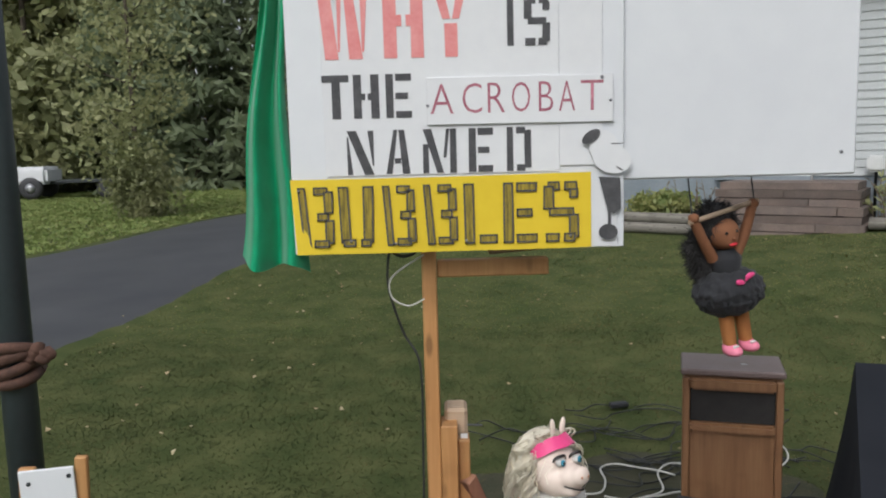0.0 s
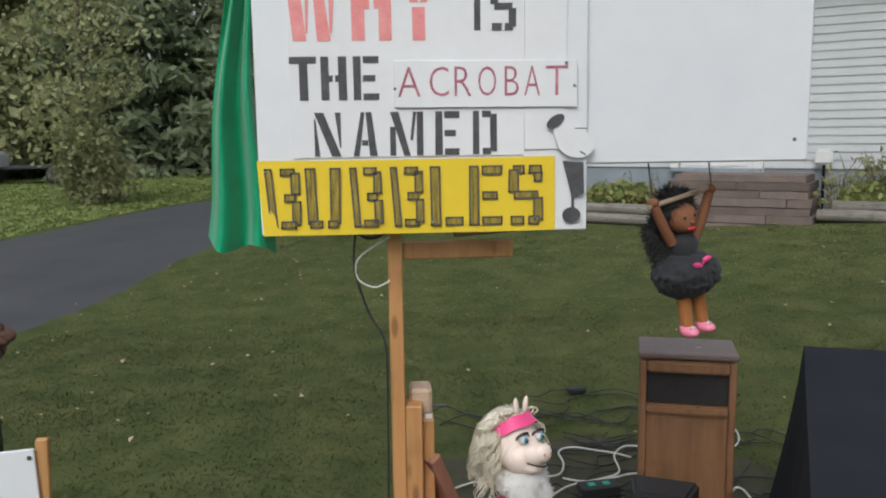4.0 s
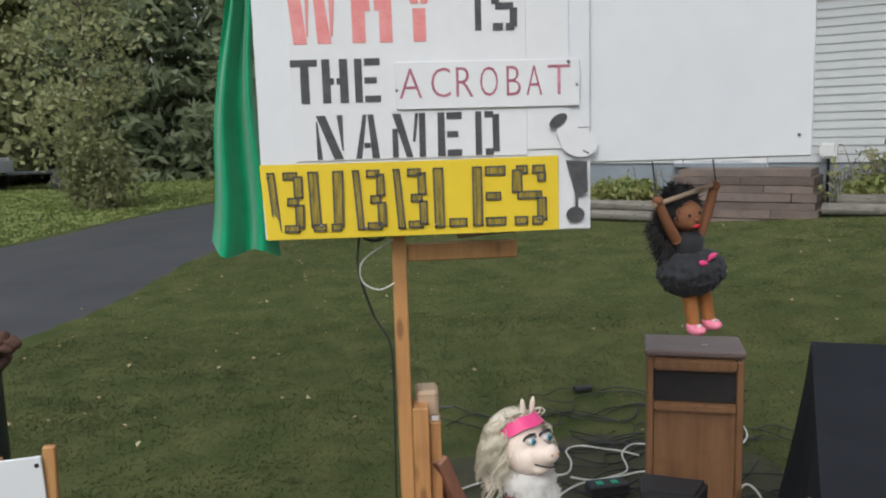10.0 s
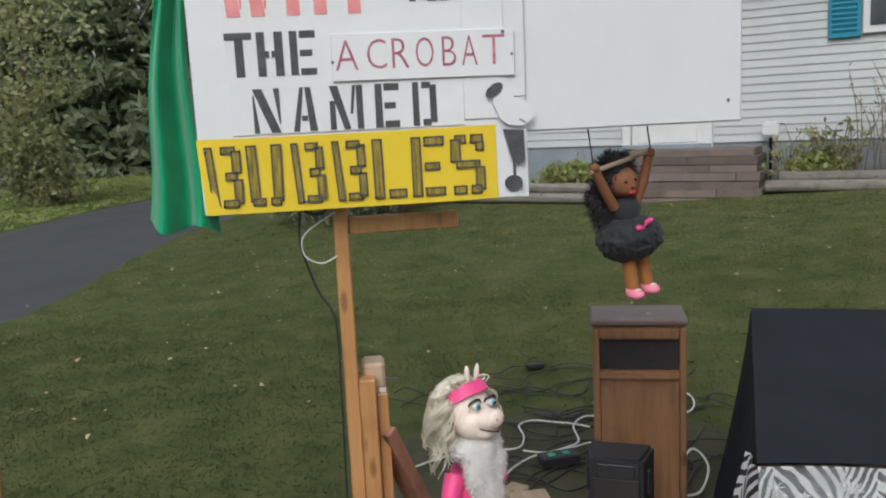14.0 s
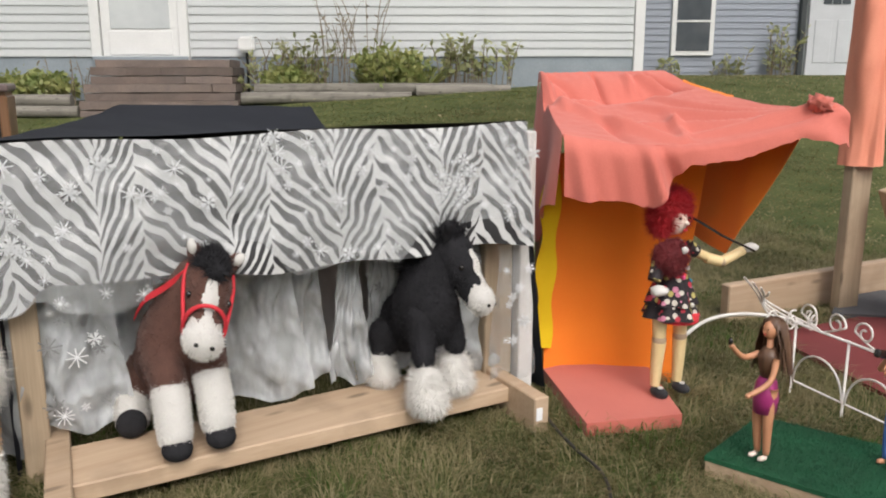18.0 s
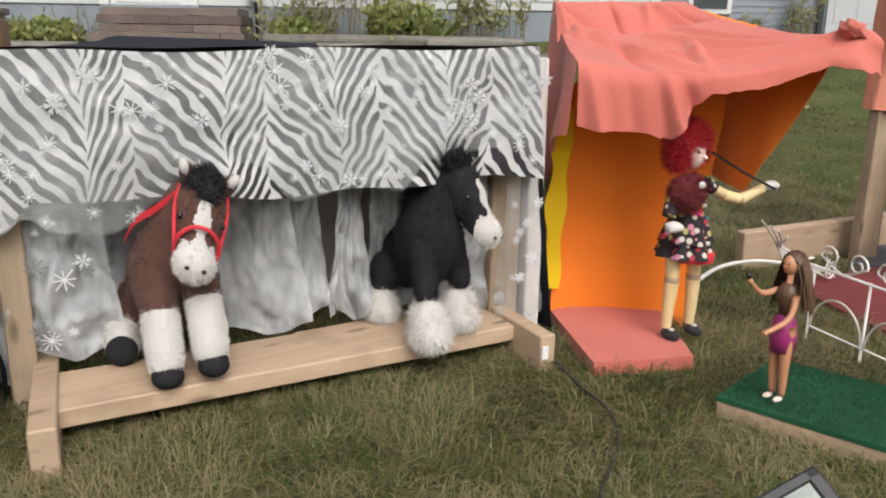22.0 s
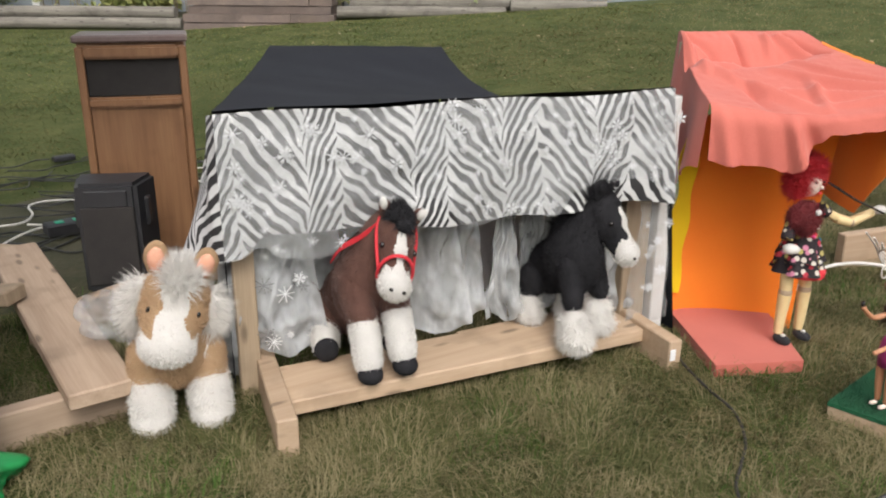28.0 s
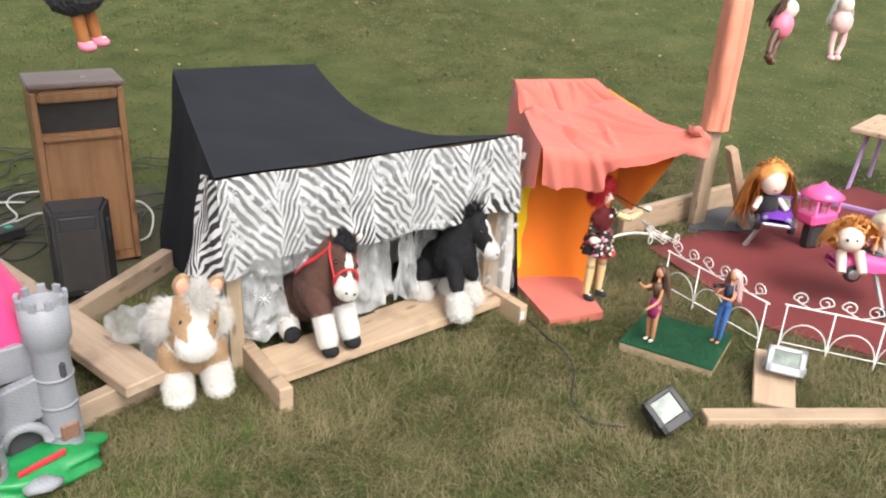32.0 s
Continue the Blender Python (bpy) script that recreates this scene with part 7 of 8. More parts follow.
b = fashion_doll(None, D_BROWNH, D_BROWNH, D_MAG, D_TAN, "", [[(-0.02, -0.004, 0.205), (-0.028, -0.035, 0.200), (-0.024, -0.072, 0.228)], [(0.02, -0.004, 0.205), (0.024, -0.022, 0.165), (0.012, -0.062, 0.142)]], 41)
ball((-0.024, -0.076, 0.238), (0.005, 0.005, 0.008), b, D_EYE, 1)
doll_finish("fashion_doll", b, pose(2.108, 0.80, 0.046, 0, 0, -100) @ Matrix.Scale(1.04, 4), "brown-haired fashion doll in a magenta skirt with one arm raised")
b = fashion_doll(None, D_PINKH, D_NAVY, D_DENIM, D_DENIM, "", [[(-0.02, -0.004, 0.205), (-0.035, -0.03, 0.185), (-0.015, -0.05, 0.21)], [(0.02, -0.004, 0.205), (0.03, -0.03, 0.18), (-0.01, -0.05, 0.185)]], 42, True)
box(0.014, 0.062, 0.016, (-0.012, -0.062, 0.222), 0.004, (-8, 0, 0), b, D_EYE)
doll_finish("fashion_doll", b, pose(2.272, 0.628, 0.046, -8, 0, -100) @ Matrix.Scale(1.0, 4), "pink-haired fashion doll in blue jeans and a dark top")

# green turf on a board, under the two dolls
turf = thing("turf_board", Matrix.Identity(4), "square of bright green artificial turf on a pine board", "turf board")
TC = [(2.035, 0.875), (2.100, 0.556), (2.378, 0.612), (2.295, 0.915)]
part("board", slab(TC, 0.002, 0.034), M_PINE_X, turf)
M_TURF = mat("artificial_turf", (0.007, 0.112, 0.045), (0.005, 0.062, 0.025), scale=9, fine=260, rough=0.9, bump=1.0, dist=0.01)
bm = slab([(x + (2.20 - x) * -0.012, y + (0.74 - y) * -0.012) for x, y in TC], 0.0341, 0.044)
rng = np.random.default_rng(4)
for _ in range(6000):
    a, c = rng.uniform(0, 1), rng.uniform(0, 1)
    p = Vector((*TC[0], 0)).lerp(Vector((*TC[1], 0)), a).lerp(Vector((*TC[3], 0)).lerp(Vector((*TC[2], 0)), a), c)
    q = Vector(rng.normal(0, 0.003, 3))
    z = 0.043
    bm.faces.new((bm.verts.new((p.x - 0.0012, p.y, z)), bm.verts.new((p.x + 0.0012, p.y, z)), bm.verts.new((p.x + q.x, p.y + q.y, z + 0.008))))
part("turf", bm, M_TURF, turf, "bright green artificial turf")

# ---------------------------------------------------------------- pig puppet
def curls(b, roots, mi, rng, length, r=0.006, coil=0.010, turns=2.2, drop=1.0):
    """Ringlets: each one a tapering coil that falls from its root."""
    for root, out in roots:
        root, out = Vector(root), Vector(out)
        ph, le = 9.0 * noise.noise(root * 24) + rng.uniform(-0.35, 0.35), length * (0.9 + 0.5 * noise.noise(root * 20) + rng.uniform(-0.12, 0.12))
        side = out.cross(Vector((0, 0, 1)))
        side = side.normalized() if side.length > 1e-3 else Vector((1, 0, 0))
        pts = []
        for k in range(13):
            t = k / 12
            c = coil * min(1.0, t * 2.5)
            pts.append(root + out * (0.030 * math.sin(t * 1.6) + c * math.cos(ph + t * turns * 6.28)) + side * c * math.sin(ph + t * turns * 6.28) + Vector((0, 0, 0.012 * math.sin(t * 3.1) - drop * le * t ** 1.2)))
        tube(pts, [r * (1.0 - 0.55 * k / 12) for k in range(13)], 4, b, mi)


rng = np.random.default_rng(51)
b = bmesh.new()
lathe([(0.176, -0.50), (0.178, -0.488), (0.150, -0.41), (0.112, -0.32), (0.075, -0.24), (0.056, -0.2), (0.05, -0.15)], bm=b, mi=D_HOT, sides=72)
for v in b.verts:
    a, k = math.atan2(v.co.y, v.co.x), min(1, max(0, (-0.2 - v.co.z) * 3.5))
    fold = math.sin(a * 9 + 2.5 * noise.noise(v.co * 9)) + 0.6 * math.sin(a * 17 + 3 * noise.noise(v.co * 6))
    v.co += Vector((v.co.x, v.co.y, 0)) * (0.075 * fold + 0.10 * noise.noise(v.co * 10)) * k
    v.co.z += 0.012 * noise.noise(v.co * 12) * k
k = bmesh.new()
ball((0.0, -0.022, -0.085), (0.074, 0.056, 0.034), k, 0, 3, 0.2)
ball((-0.022, -0.052, -0.135), (0.042, 0.030, 0.070), k, 0, 3, 0.2, 1.0)
ball((0.026, -0.050, -0.130), (0.040, 0.030, 0.060), k, 0, 3, 0.2, 2.0)
ball((-0.004, -0.066, -0.185), (0.040, 0.024, 0.055), k, 0, 3, 0.25, 3.0)
add_mesh(b, pile(fuse(k, 0.006, 3, lambda c: D_FUR), 60000, 0.010, rng, (0, 0, -0.6)))
for pts, rad in (([(-0.052, 0.0, -0.155), (-0.084, -0.012, -0.20), (-0.104, -0.028, -0.275)], (0.028, 0.016)), ([(0.050, 0.012, -0.14), (0.086, 0.018, -0.165), (0.122, 0.012, -0.215)], (0.026, 0.015))):
    limb(b, pts, rad, D_HOT)
    ball(pts[-1], (0.018, 0.018, 0.022), b, D_HOT, 2, 0.2)
# head: one skin for cranium, cheeks and snout
TILT = pose(0, 0, 0, -7, 4, 0)
h = bmesh.new()
ball((0, 0.002, -0.004), (0.062, 0.060, 0.066), h, 0, 3)
ball((0, -0.024, -0.028), (0.056, 0.046, 0.044), h, 0, 3)
ball((0, -0.062, -0.018), (0.034, 0.036, 0.029), h, 0, 3)
ball((0, -0.090, -0.012), (0.026, 0.015, 0.023), h, 0, 3)
ball((0, -0.052, -0.048), (0.030, 0.030, 0.017), h, 0, 3)
h = fuse(h, 0.0045, 4, lambda c: D_FACE)
for s in (-1, 1):
    ball((0.010 * s, -0.1035, -0.012), (0.003, 0.003, 0.004), h, D_TAN, 1)
    ball((0.026 * s, -0.055, 0.018), (0.015, 0.010, 0.011), h, D_FUR, 2)
    ball((0.027 * s, -0.0635, 0.017), (0.007, 0.004, 0.008), h, D_TEAL, 2)
    ball((0.027 * s, -0.0665, 0.017), 0.0042, h, D_EYE, 1)
    lid = [(0.026 * s + 0.021 * math.cos(a), -0.0625 + 0.012 * abs(math.cos(a)), 0.018 + 0.016 * math.sin(a)) for a in [0.15 + q * 0.36 for q in range(9)]]
    tube(lid, [0.0022 + 0.0018 * math.sin(q * 0.39) for q in range(9)], 5, h, D_EYE)
    ball((0.016 * s + 0.006, -0.018, 0.088), (0.0075, 0.006, 0.023), h, D_FACE, 2, rot=(6, 8 * s, 0))
tube(spline([(-0.030, -0.066, -0.034), (-0.008, -0.090, -0.042), (0.014, -0.088, -0.042), (0.032, -0.062, -0.032)], 12), 0.0017, 5, h, D_EYE)
ring = bmesh.new()
sheet(lambda u, v: ((0.0645 - 0.009 * v) * math.cos(6.2832 * u), (0.0645 - 0.009 * v) * math.sin(6.2832 * u), 0.010 + 0.030 * v + 0.0015 * math.sin(u * 40)), 36, 3, ring, D_HOT, 0.003)
bmesh.ops.transform(ring, matrix=pose(0, 0.0, 0.016, -24, -6, 0), verts=ring.verts)
add_mesh(h, ring)
for c, r in (((-0.030, 0.030, 0.010), (0.050, 0.040, 0.060)), ((0.030, 0.034, 0.010), (0.046, 0.040, 0.060)), ((0.0, 0.020, 0.052), (0.056, 0.044, 0.028)), ((0.0, 0.045, -0.045), (0.060, 0.034, 0.060))):
    ball(c, r, h, D_BLONDE, 3, 0.3, c[0] * 30)
roots = []
for _ in range(620):
    a, z = rng.uniform(-0.35, math.pi + 0.35), rng.uniform(-0.05, 0.072)
    rr = 0.066 * math.sqrt(max(0.08, 1 - (z / 0.085) ** 2))
    roots.append(((rr * math.cos(a), 0.012 + rr * math.sin(a), z), (math.cos(a), math.sin(a) + 0.1, 0)))
curls(h, roots, D_BLONDE, rng, 0.085, 0.0015, 0.012, 1.3)
curls(h, [((x, -0.004, 0.070), (0.4 * x / 0.05, -0.5, 0)) for x in (-0.045, -0.03, -0.012, 0.0, 0.034, 0.046)], D_BLONDE, rng, 0.012, 0.0040, 0.010)
strands(h, (0, 0.022, 0.02), 1500, 0.085, (0.068, 0.062, 0.056), D_BLONDE, rng, 0.6, 0.0012, 5.0)
bmesh.ops.transform(h, matrix=TILT, verts=h.verts)
add_mesh(b, h)
doll_finish("pig_puppet", b, pose(0.287, 1.835, 0.806, 0, 0, 38), "plush pig puppet with blonde curls in a pink dress", "puppet")
pst = part("puppet_stand", lathe([(0.09, 0), (0.09, 0.02), (0.022, 0.025), (0.022, 0.42)], sides=14), M_OLDWOOD)
pst.matrix_basis = pose(0.285, 1.835, 0.0)
tagged(pst, "turned wooden stand under the puppet's dress", "stand")

# ---------------------------------------------------------------- acrobat doll on its trapeze
ACROBAT = pose(0.735, 2.03, 1.372, 0, -9, 20) @ Matrix.Scale(0.69, 4)
rng = np.random.default_rng(61)
b = bmesh.new()
for s in (-1, 1):
    k = bmesh.new()
    spindle(k, (0.032 * s, -0.01, -0.33), (0.036 * s, -0.02, -0.49), 0.030, 0.025)
    add_mesh(b, fuse(k, 0.008, 3, lambda c: D_AMBER))
    k = bmesh.new()
    ball((0.038 * s, -0.034, -0.512), (0.031, 0.046, 0.022), k, 0, 3)
    ball((0.037 * s, -0.018, -0.500), (0.029, 0.026, 0.022), k, 0, 3)
    add_mesh(b, fuse(k, 0.006, 3, lambda c: D_SHOE))
    ball((0.038 * s, -0.056, -0.493), (0.014, 0.007, 0.006), b, D_FUR, 2, 0.3)
    limb(b, [(0.052 * s, 0, -0.165), (0.088 * s, -0.012, -0.10), (0.128 * s, -0.020, -0.004)], (0.022, 0.017), D_DARK)
    ball((0.130 * s, -0.024, 0.004), (0.020, 0.021, 0.019), b, D_DARK, 2)
lathe([(0.052, -0.27), (0.050, -0.22), (0.060, -0.175), (0.034, -0.14)], bm=b, mi=D_TULLE, sides=16)
# balloon skirt: pleated tulle drawn in below
for lay, (r0, seed) in enumerate(((1.0, 2.0), (0.93, 5.0))):
    k = ball((0, 0, 0), 1.0, None, D_TULLE, 5)
    for v in k.verts:
        a, up_ = math.atan2(v.co.y, v.co.x), v.co.z
        r = 1 + (0.035 * math.sin(a * 26 + 3 * noise.noise(v.co * 3)) + 0.10 * noise.noise(v.co * 3.2 + Vector((seed, 0, 0)))) * (1 - up_ * up_)
        v.co = Vector((v.co.x * 0.132 * r0 * r, v.co.y * 0.112 * r0 * r, -0.295 - 0.02 * lay + (up_ * 0.088 if up_ > 0 else up_ * 0.074) + 0.010 * noise.noise(v.co * 5)))
    add_mesh(b, k)
strands(b, (0, 0, -0.30), 260, 0.03, (0.128, 0.108, 0.05), D_TULLE, rng, 0.8, 0.006, 0.6, True)
for s in (-1, 1):
    ball((0.022 * s, -0.100, -0.238 + 0.008 * s), (0.021, 0.008, 0.011), b, D_HOT, 2, 0.3, rot=(0, -14 * s, 0))
ball((0, -0.104, -0.240), (0.006, 0.006, 0.006), b, D_HOT, 1)
k = bmesh.new()
ball((0, -0.006, -0.080), (0.060, 0.054, 0.060), k, 0, 3)
ball((0, -0.026, -0.100), (0.040, 0.036, 0.036), k, 0, 3)
add_mesh(b, fuse(k, 0.006, 3, lambda c: D_DARK))
ball((0, -0.064, -0.094), (0.009, 0.007, 0.007), b, D_DARK, 1)
ball((0, -0.058, -0.116), (0.018, 0.007, 0.007), b, D_RED, 2)
eyes(b, (0, 0, -0.072), 0.022, -0.054, 0.007)
k = bmesh.new()
ball((0, 0.030, -0.045), (0.078, 0.058, 0.078), k, 0, 3, 0.3)
ball((-0.030, 0.055, -0.15), (0.085, 0.050, 0.115), k, 0, 3, 0.3, 6.0)
ball((0.035, 0.055, -0.13), (0.070, 0.045, 0.090), k, 0, 3, 0.3, 3.0)
ball((-0.045, 0.050, -0.225), (0.060, 0.040, 0.055), k, 0, 3, 0.3, 1.0)
add_mesh(b, pile(fuse(k, 0.009, 3, lambda c: D_BLACKH), 26000, 0.035, rng, (0, 0.1, -0.5), 0.0022, None, 0.6))
strands(b, (0, 0.01, -0.03), 200, 0.05, (0.066, 0.05, 0.05), D_BLACKH, rng, -0.3, 0.004, 1.4)
doll_finish("acrobat_doll", b, ACROBAT, "brown cloth doll in a black tutu and pink shoes")
tz = thing("trapeze", ACROBAT, "wooden trapeze bar hung on two cords", "trapeze")
part("bar", tube([(-0.15, -0.025, -0.008), (0.15, -0.025, 0.012)], 0.0095, 10), M_PINE_X, tz)
for x in (-0.135, 0.135):
    part("cord", tube([(x, -0.025, 0.0), (x * 0.95, -0.02, 1.25)], 0.0028, 6), M_CORD, tz)
part("hanger", box(0.5, 0.05, 0.05, (0, -0.02, 1.27), 0.004), M_PINE_X, tz)
part("support", beam((0.25, 0.06, 1.3), (-1.12, 0.22, 1.3), 0.04, 0.06), M_PINE_X, tz)

# ---------------------------------------------------------------- toy castle
M_CASTLE = mat("grey_castle_plastic", (0.285, 0.30, 0.33), (0.235, 0.25, 0.28), scale=14, fine=70, rough=0.5, bump=0.2)
cn, cl_ = M_CASTLE.node_tree.nodes, M_CASTLE.node_tree.links
brick_tex = cn.new("ShaderNodeTexBrick")
brick_tex.inputs["Scale"].default_value = 30.0
brick_tex.inputs["Color1"].default_value = brick_tex.inputs["Color2"].default_value = (1, 1, 1, 1)
brick_tex.inputs["Mortar"].default_value = (0, 0, 0, 1)
brick_tex.inputs["Mortar Size"].default_value = 0.025
swap = cn.new("ShaderNodeMapping")
swap.inputs["Rotation"].default_value = (radians(-90), 0, radians(35))
cl_.new(cn["Texture Coordinate"].outputs["Object"], swap.inputs[0])
cl_.new(swap.outputs[0], brick_tex.inputs["Vector"])
csrc = cn["Principled BSDF"].inputs["Base Color"].links[0].from_socket
grime = cn.new("ShaderNodeMix")
grime.data_type, grime.blend_type = "RGBA", "MULTIPLY"
grime.inputs[0].default_value = 0.14
cl_.new(csrc, grime.inputs[6])
cl_.new(brick_tex.outputs["Color"], grime.inputs[7])
cl_.new(grime.outputs[2], cn["Principled BSDF"].inputs["Base Color"])
relief = cn.new("ShaderNodeBump")
relief.inputs["Strength"].default_value, relief.inputs["Distance"].default_value = 0.5, 0.004
cl_.new(brick_tex.outputs["Color"], relief.inputs["Height"])
cl_.new(relief.outputs[0], cn["Principled BSDF"].inputs["Normal"])
M_CASTLEGREEN = mat("green_castle_plastic", (0.01, 0.27, 0.075), (0.008, 0.21, 0.055), scale=7, fine=60, rough=0.4, bump=0.2)
M_BRICKBROWN = mat("brown_stone_print", (0.24, 0.13, 0.09), (0.16, 0.085, 0.06), scale=14, fine=80, rough=0.6, bump=0.3)
M_DARKHOLE = mat("dark_opening", (0.05, 0.05, 0.06), (0.035, 0.035, 0.04), scale=6, fine=30, rough=0.8, bump=0)
castle = thing("toy_castle", pose(0.345, 1.60, 0, 0, 0, -14), "grey plastic toy castle on a green base", "toy castle")
bs = ball((-0.10, 0.0, 0.03), (0.24, 0.12, 0.055), None, 0, 4, 0.25, 1.0)
for v in bs.verts:
    v.co.z = max(0.001, v.co.z)
part("base", bs, M_CASTLEGREEN, castle, "moulded green hill base")


def tower(x, y, h, r, windows=True):
    t = part("tower", lathe([(r * 1.12, 0.03), (r, 0.07), (r * 0.94, h * 0.68), (r * 1.0, h * 0.70), (r * 1.2, h * 0.74), (r * 1.2, h * 0.93), (r * 0.98, h * 0.93), (r * 0.98, h * 0.80)], (x, y, 0), 24), M_CASTLE, castle)
    for k in range(9):
        a = 2 * math.pi * k / 9
        part("merlon", box(0.012, 0.02, 0.026, (x + r * 1.12 * math.cos(a), y + r * 1.12 * math.sin(a), h * 0.95), 0.002, rot=(0, 0, math.degrees(a))), M_CASTLE, t)
    part("floor_disc", lathe([(r * 0.95, h * 0.82), (r * 0.95, h * 0.83)], (x, y, 0), 20), M_BRICKBROWN, t)
    for k in range(3):
        part("band", lathe([(r * 1.01, 0.1 + h * 0.16 * k), (r * 1.03, 0.105 + h * 0.16 * k), (r * 1.01, 0.11 + h * 0.16 * k)], (x, y, 0), 24), M_CASTLE, t)
    if windows:
        part("window", box(0.016, 0.02, 0.045, (x + r * 0.35, y - r * 0.88, h * 0.58), 0.006, rot=(0, 0, 20)), M_DARKHOLE, t)
        part("stone_panel", box(0.05, 0.012, 0.05, (x + r * 0.25, y - r * 0.93, 0.115), 0.01, rot=(0, 0, 14)), M_BRICKBROWN, t)
    return t


tower(0.04, 0.03, 0.52, 0.05)
tower(-0.16, -0.05, 0.36, 0.055)
tower(-0.22, 0.08, 0.42, 0.05, False)
part("wall", box(0.16, 0.03, 0.12, (-0.07, 0.0, 0.22), 0.004, rot=(0, 0, 22)), M_CASTLE, castle)
part("wall", box(0.2, 0.03, 0.1, (-0.10, 0.06, 0.31), 0.004, rot=(0, 0, 8)), M_CASTLE, castle)
arch = [(0.055 * math.cos(a), 0, 0.055 * math.sin(a)) for a in [k * math.pi / 10 for k in range(11)]]
part("arch", tube([(x - 0.055, y - 0.02, z + 0.11) for x, y, z in arch], 0.014, 8), M_CASTLE, castle)
part("gate", box(0.09, 0.012, 0.11, (-0.055, 0.005, 0.10), 0.004, rot=(0, 0, 20)), M_DARKHOLE, castle)
part("drawbridge_edge", beam((-0.09, -0.09, 0.075), (0.03, -0.055, 0.085), 0.012, 0.016), M_RED, castle, "red plastic bar")
part("rock", ball((-0.04, -0.115, 0.045), (0.05, 0.03, 0.02), None, 0, 2, 0.3), M_CASTLE, castle)
part("lettering", box(0.05, 0.003, 0.014, (-0.165, -0.113, 0.10), 0.001), M_DARKHOLE, castle, "row of dark printed bars")

part("treasure", ball((0, 0, 0), (0.06, 0.05, 0.04), None, 0, 3, 0.6, 5.0), M_BROWN).matrix_basis = pose(0.05, 1.86, 0.04)
tagged(bpy.data.objects["treasure"], "crumpled brown cloth bundle on the grass", "cloth")

# ---------------------------------------------------------------- beam, wrapped post, lamps
loose_plank((2.985, 1.455, 0.062), (4.25, 1.17, 0.075), 0.038, 0.125, "long pine beam on edge across the grass", M_PINE_X, "beam")
wp = thing("wrapped_post", pose(3.392, 1.262, 0), "pine post wrapped in salmon cotton, with a short brace", "post")
part("stud", beam((0, 0, 0.0), (0.02, -0.0, 2.0), 0.085, 0.04, 0.003, up=(0.3, 1, 0)), M_OLDWOOD, wp)


def wrapping(u, v):
    a = 2 * math.pi * u
    z = 0.50 + 1.4 * v
    r = 0.052 + 0.014 * math.cos(a + 0.9) ** 2 + 0.007 * noise.noise(Vector((math.cos(a) * 1.2, math.sin(a) * 1.2, z * 3)))
    r += 0.004 * noise.noise(Vector((math.cos(a) * 4, math.sin(a) * 4, z * 11)))
    # a doubled edge runs down the front and flares at mid height
    d = (a - 4.05 - 0.25 * math.sin(z * 2.1) + math.pi) % (2 * math.pi) - math.pi
    r += 0.018 * math.exp(-(d / 0.10) ** 2) - 0.010 * math.exp(-((d - 0.24) / 0.10) ** 2)
    r += (0.045 * smooth01((0.62 - abs(v - 0.30) * 2.2) * 2) + 0.004 * noise.noise(Vector((z * 30, 0, 0)))) * max(0, math.cos(a - 3.5)) ** 8
    return Vector((r * math.cos(a), r * math.sin(a), z)) + Vector((0.012 * z, 0, 0))


part("wrap", sheet(wrapping, 72, 70), mat("peach_cotton", (0.80, 0.33, 0.22), (0.72, 0.26, 0.17), scale=6, fine=220, rough=0.85, bump=0.35), wp, "wrinkled salmon cotton wrap")
part("brace", beam((0.01, -0.10, 0.43), (0.12, -0.20, 0.02), 0.075, 0.04), M_PINE_X, wp, "short pine brace")
part("base_plate", slab([(-0.12, -0.02), (0.1, -0.26), (0.42, -0.12), (0.22, 0.12)], 0.004, 0.026), mat("slate_rubber", (0.085, 0.088, 0.095), (0.06, 0.062, 0.068), scale=8, fine=90, rough=0.8, bump=0.2), wp, "dark grey base sheet")
tagged(part("neon_card", box(0.12, 0.004, 0.16, (3.43, 1.18, 1.19), 0.001, rot=(0, 0, -40)), mat("neon_green_card", (0.12, 0.75, 0.03), (0.10, 0.68, 0.03), scale=5, fine=40, rough=0.6, bump=0)), "bright green card fixed to the wrapped post", "card")

# black flood lamp lying tipped on the grass
M_LAMPGLASS = mat("lamp_glass", (0.13, 0.16, 0.145), (0.34, 0.40, 0.36), scale=14, fine=40, rough=0.3, bump=0.05, spec=0.35)
M_SILVER = mat("cast_aluminium", (0.55, 0.56, 0.58), (0.42, 0.43, 0.45), scale=10, fine=90, rough=0.35, metal=0.7, bump=0.15)


def flood_lamp(m, w, h, body, label):
    t = thing("flood_lamp", m, label, "flood lamp")
    part("housing", box(w, 0.06, h, (0, 0.02, 0), 0.012, seg=2), body, t)
    part("glass", box(w * 0.72, 0.006, h * 0.62, (0, -0.012, 0.008), 0.002), M_LAMPGLASS, t)
    for sx, sz, x, z in ((w, 0.016, 0, h / 2 - 0.008), (w, 0.03, 0, -h / 2 + 0.015), (0.02, h, -w / 2 + 0.01, 0), (0.02, h, w / 2 - 0.01, 0)):
        part("rim", box(sx, 0.014, sz, (x, -0.012, z), 0.003), body, t)
    for k in range(5):
        part("fin", box(0.006, 0.03, h * 0.8, (-w * 0.36 + k * w * 0.18, 0.062, 0), 0.001), body, t)
    for s in (-1, 1):
        part("bracket", box(0.004, 0.05, 0.02, (s * (w / 2 + 0.004), 0.03, -h * 0.2), 0.001), body, t)
    part("stand", box(w + 0.012, 0.02, 0.006, (0, 0.055, -h * 0.2), 0.001), body, t)
    return t


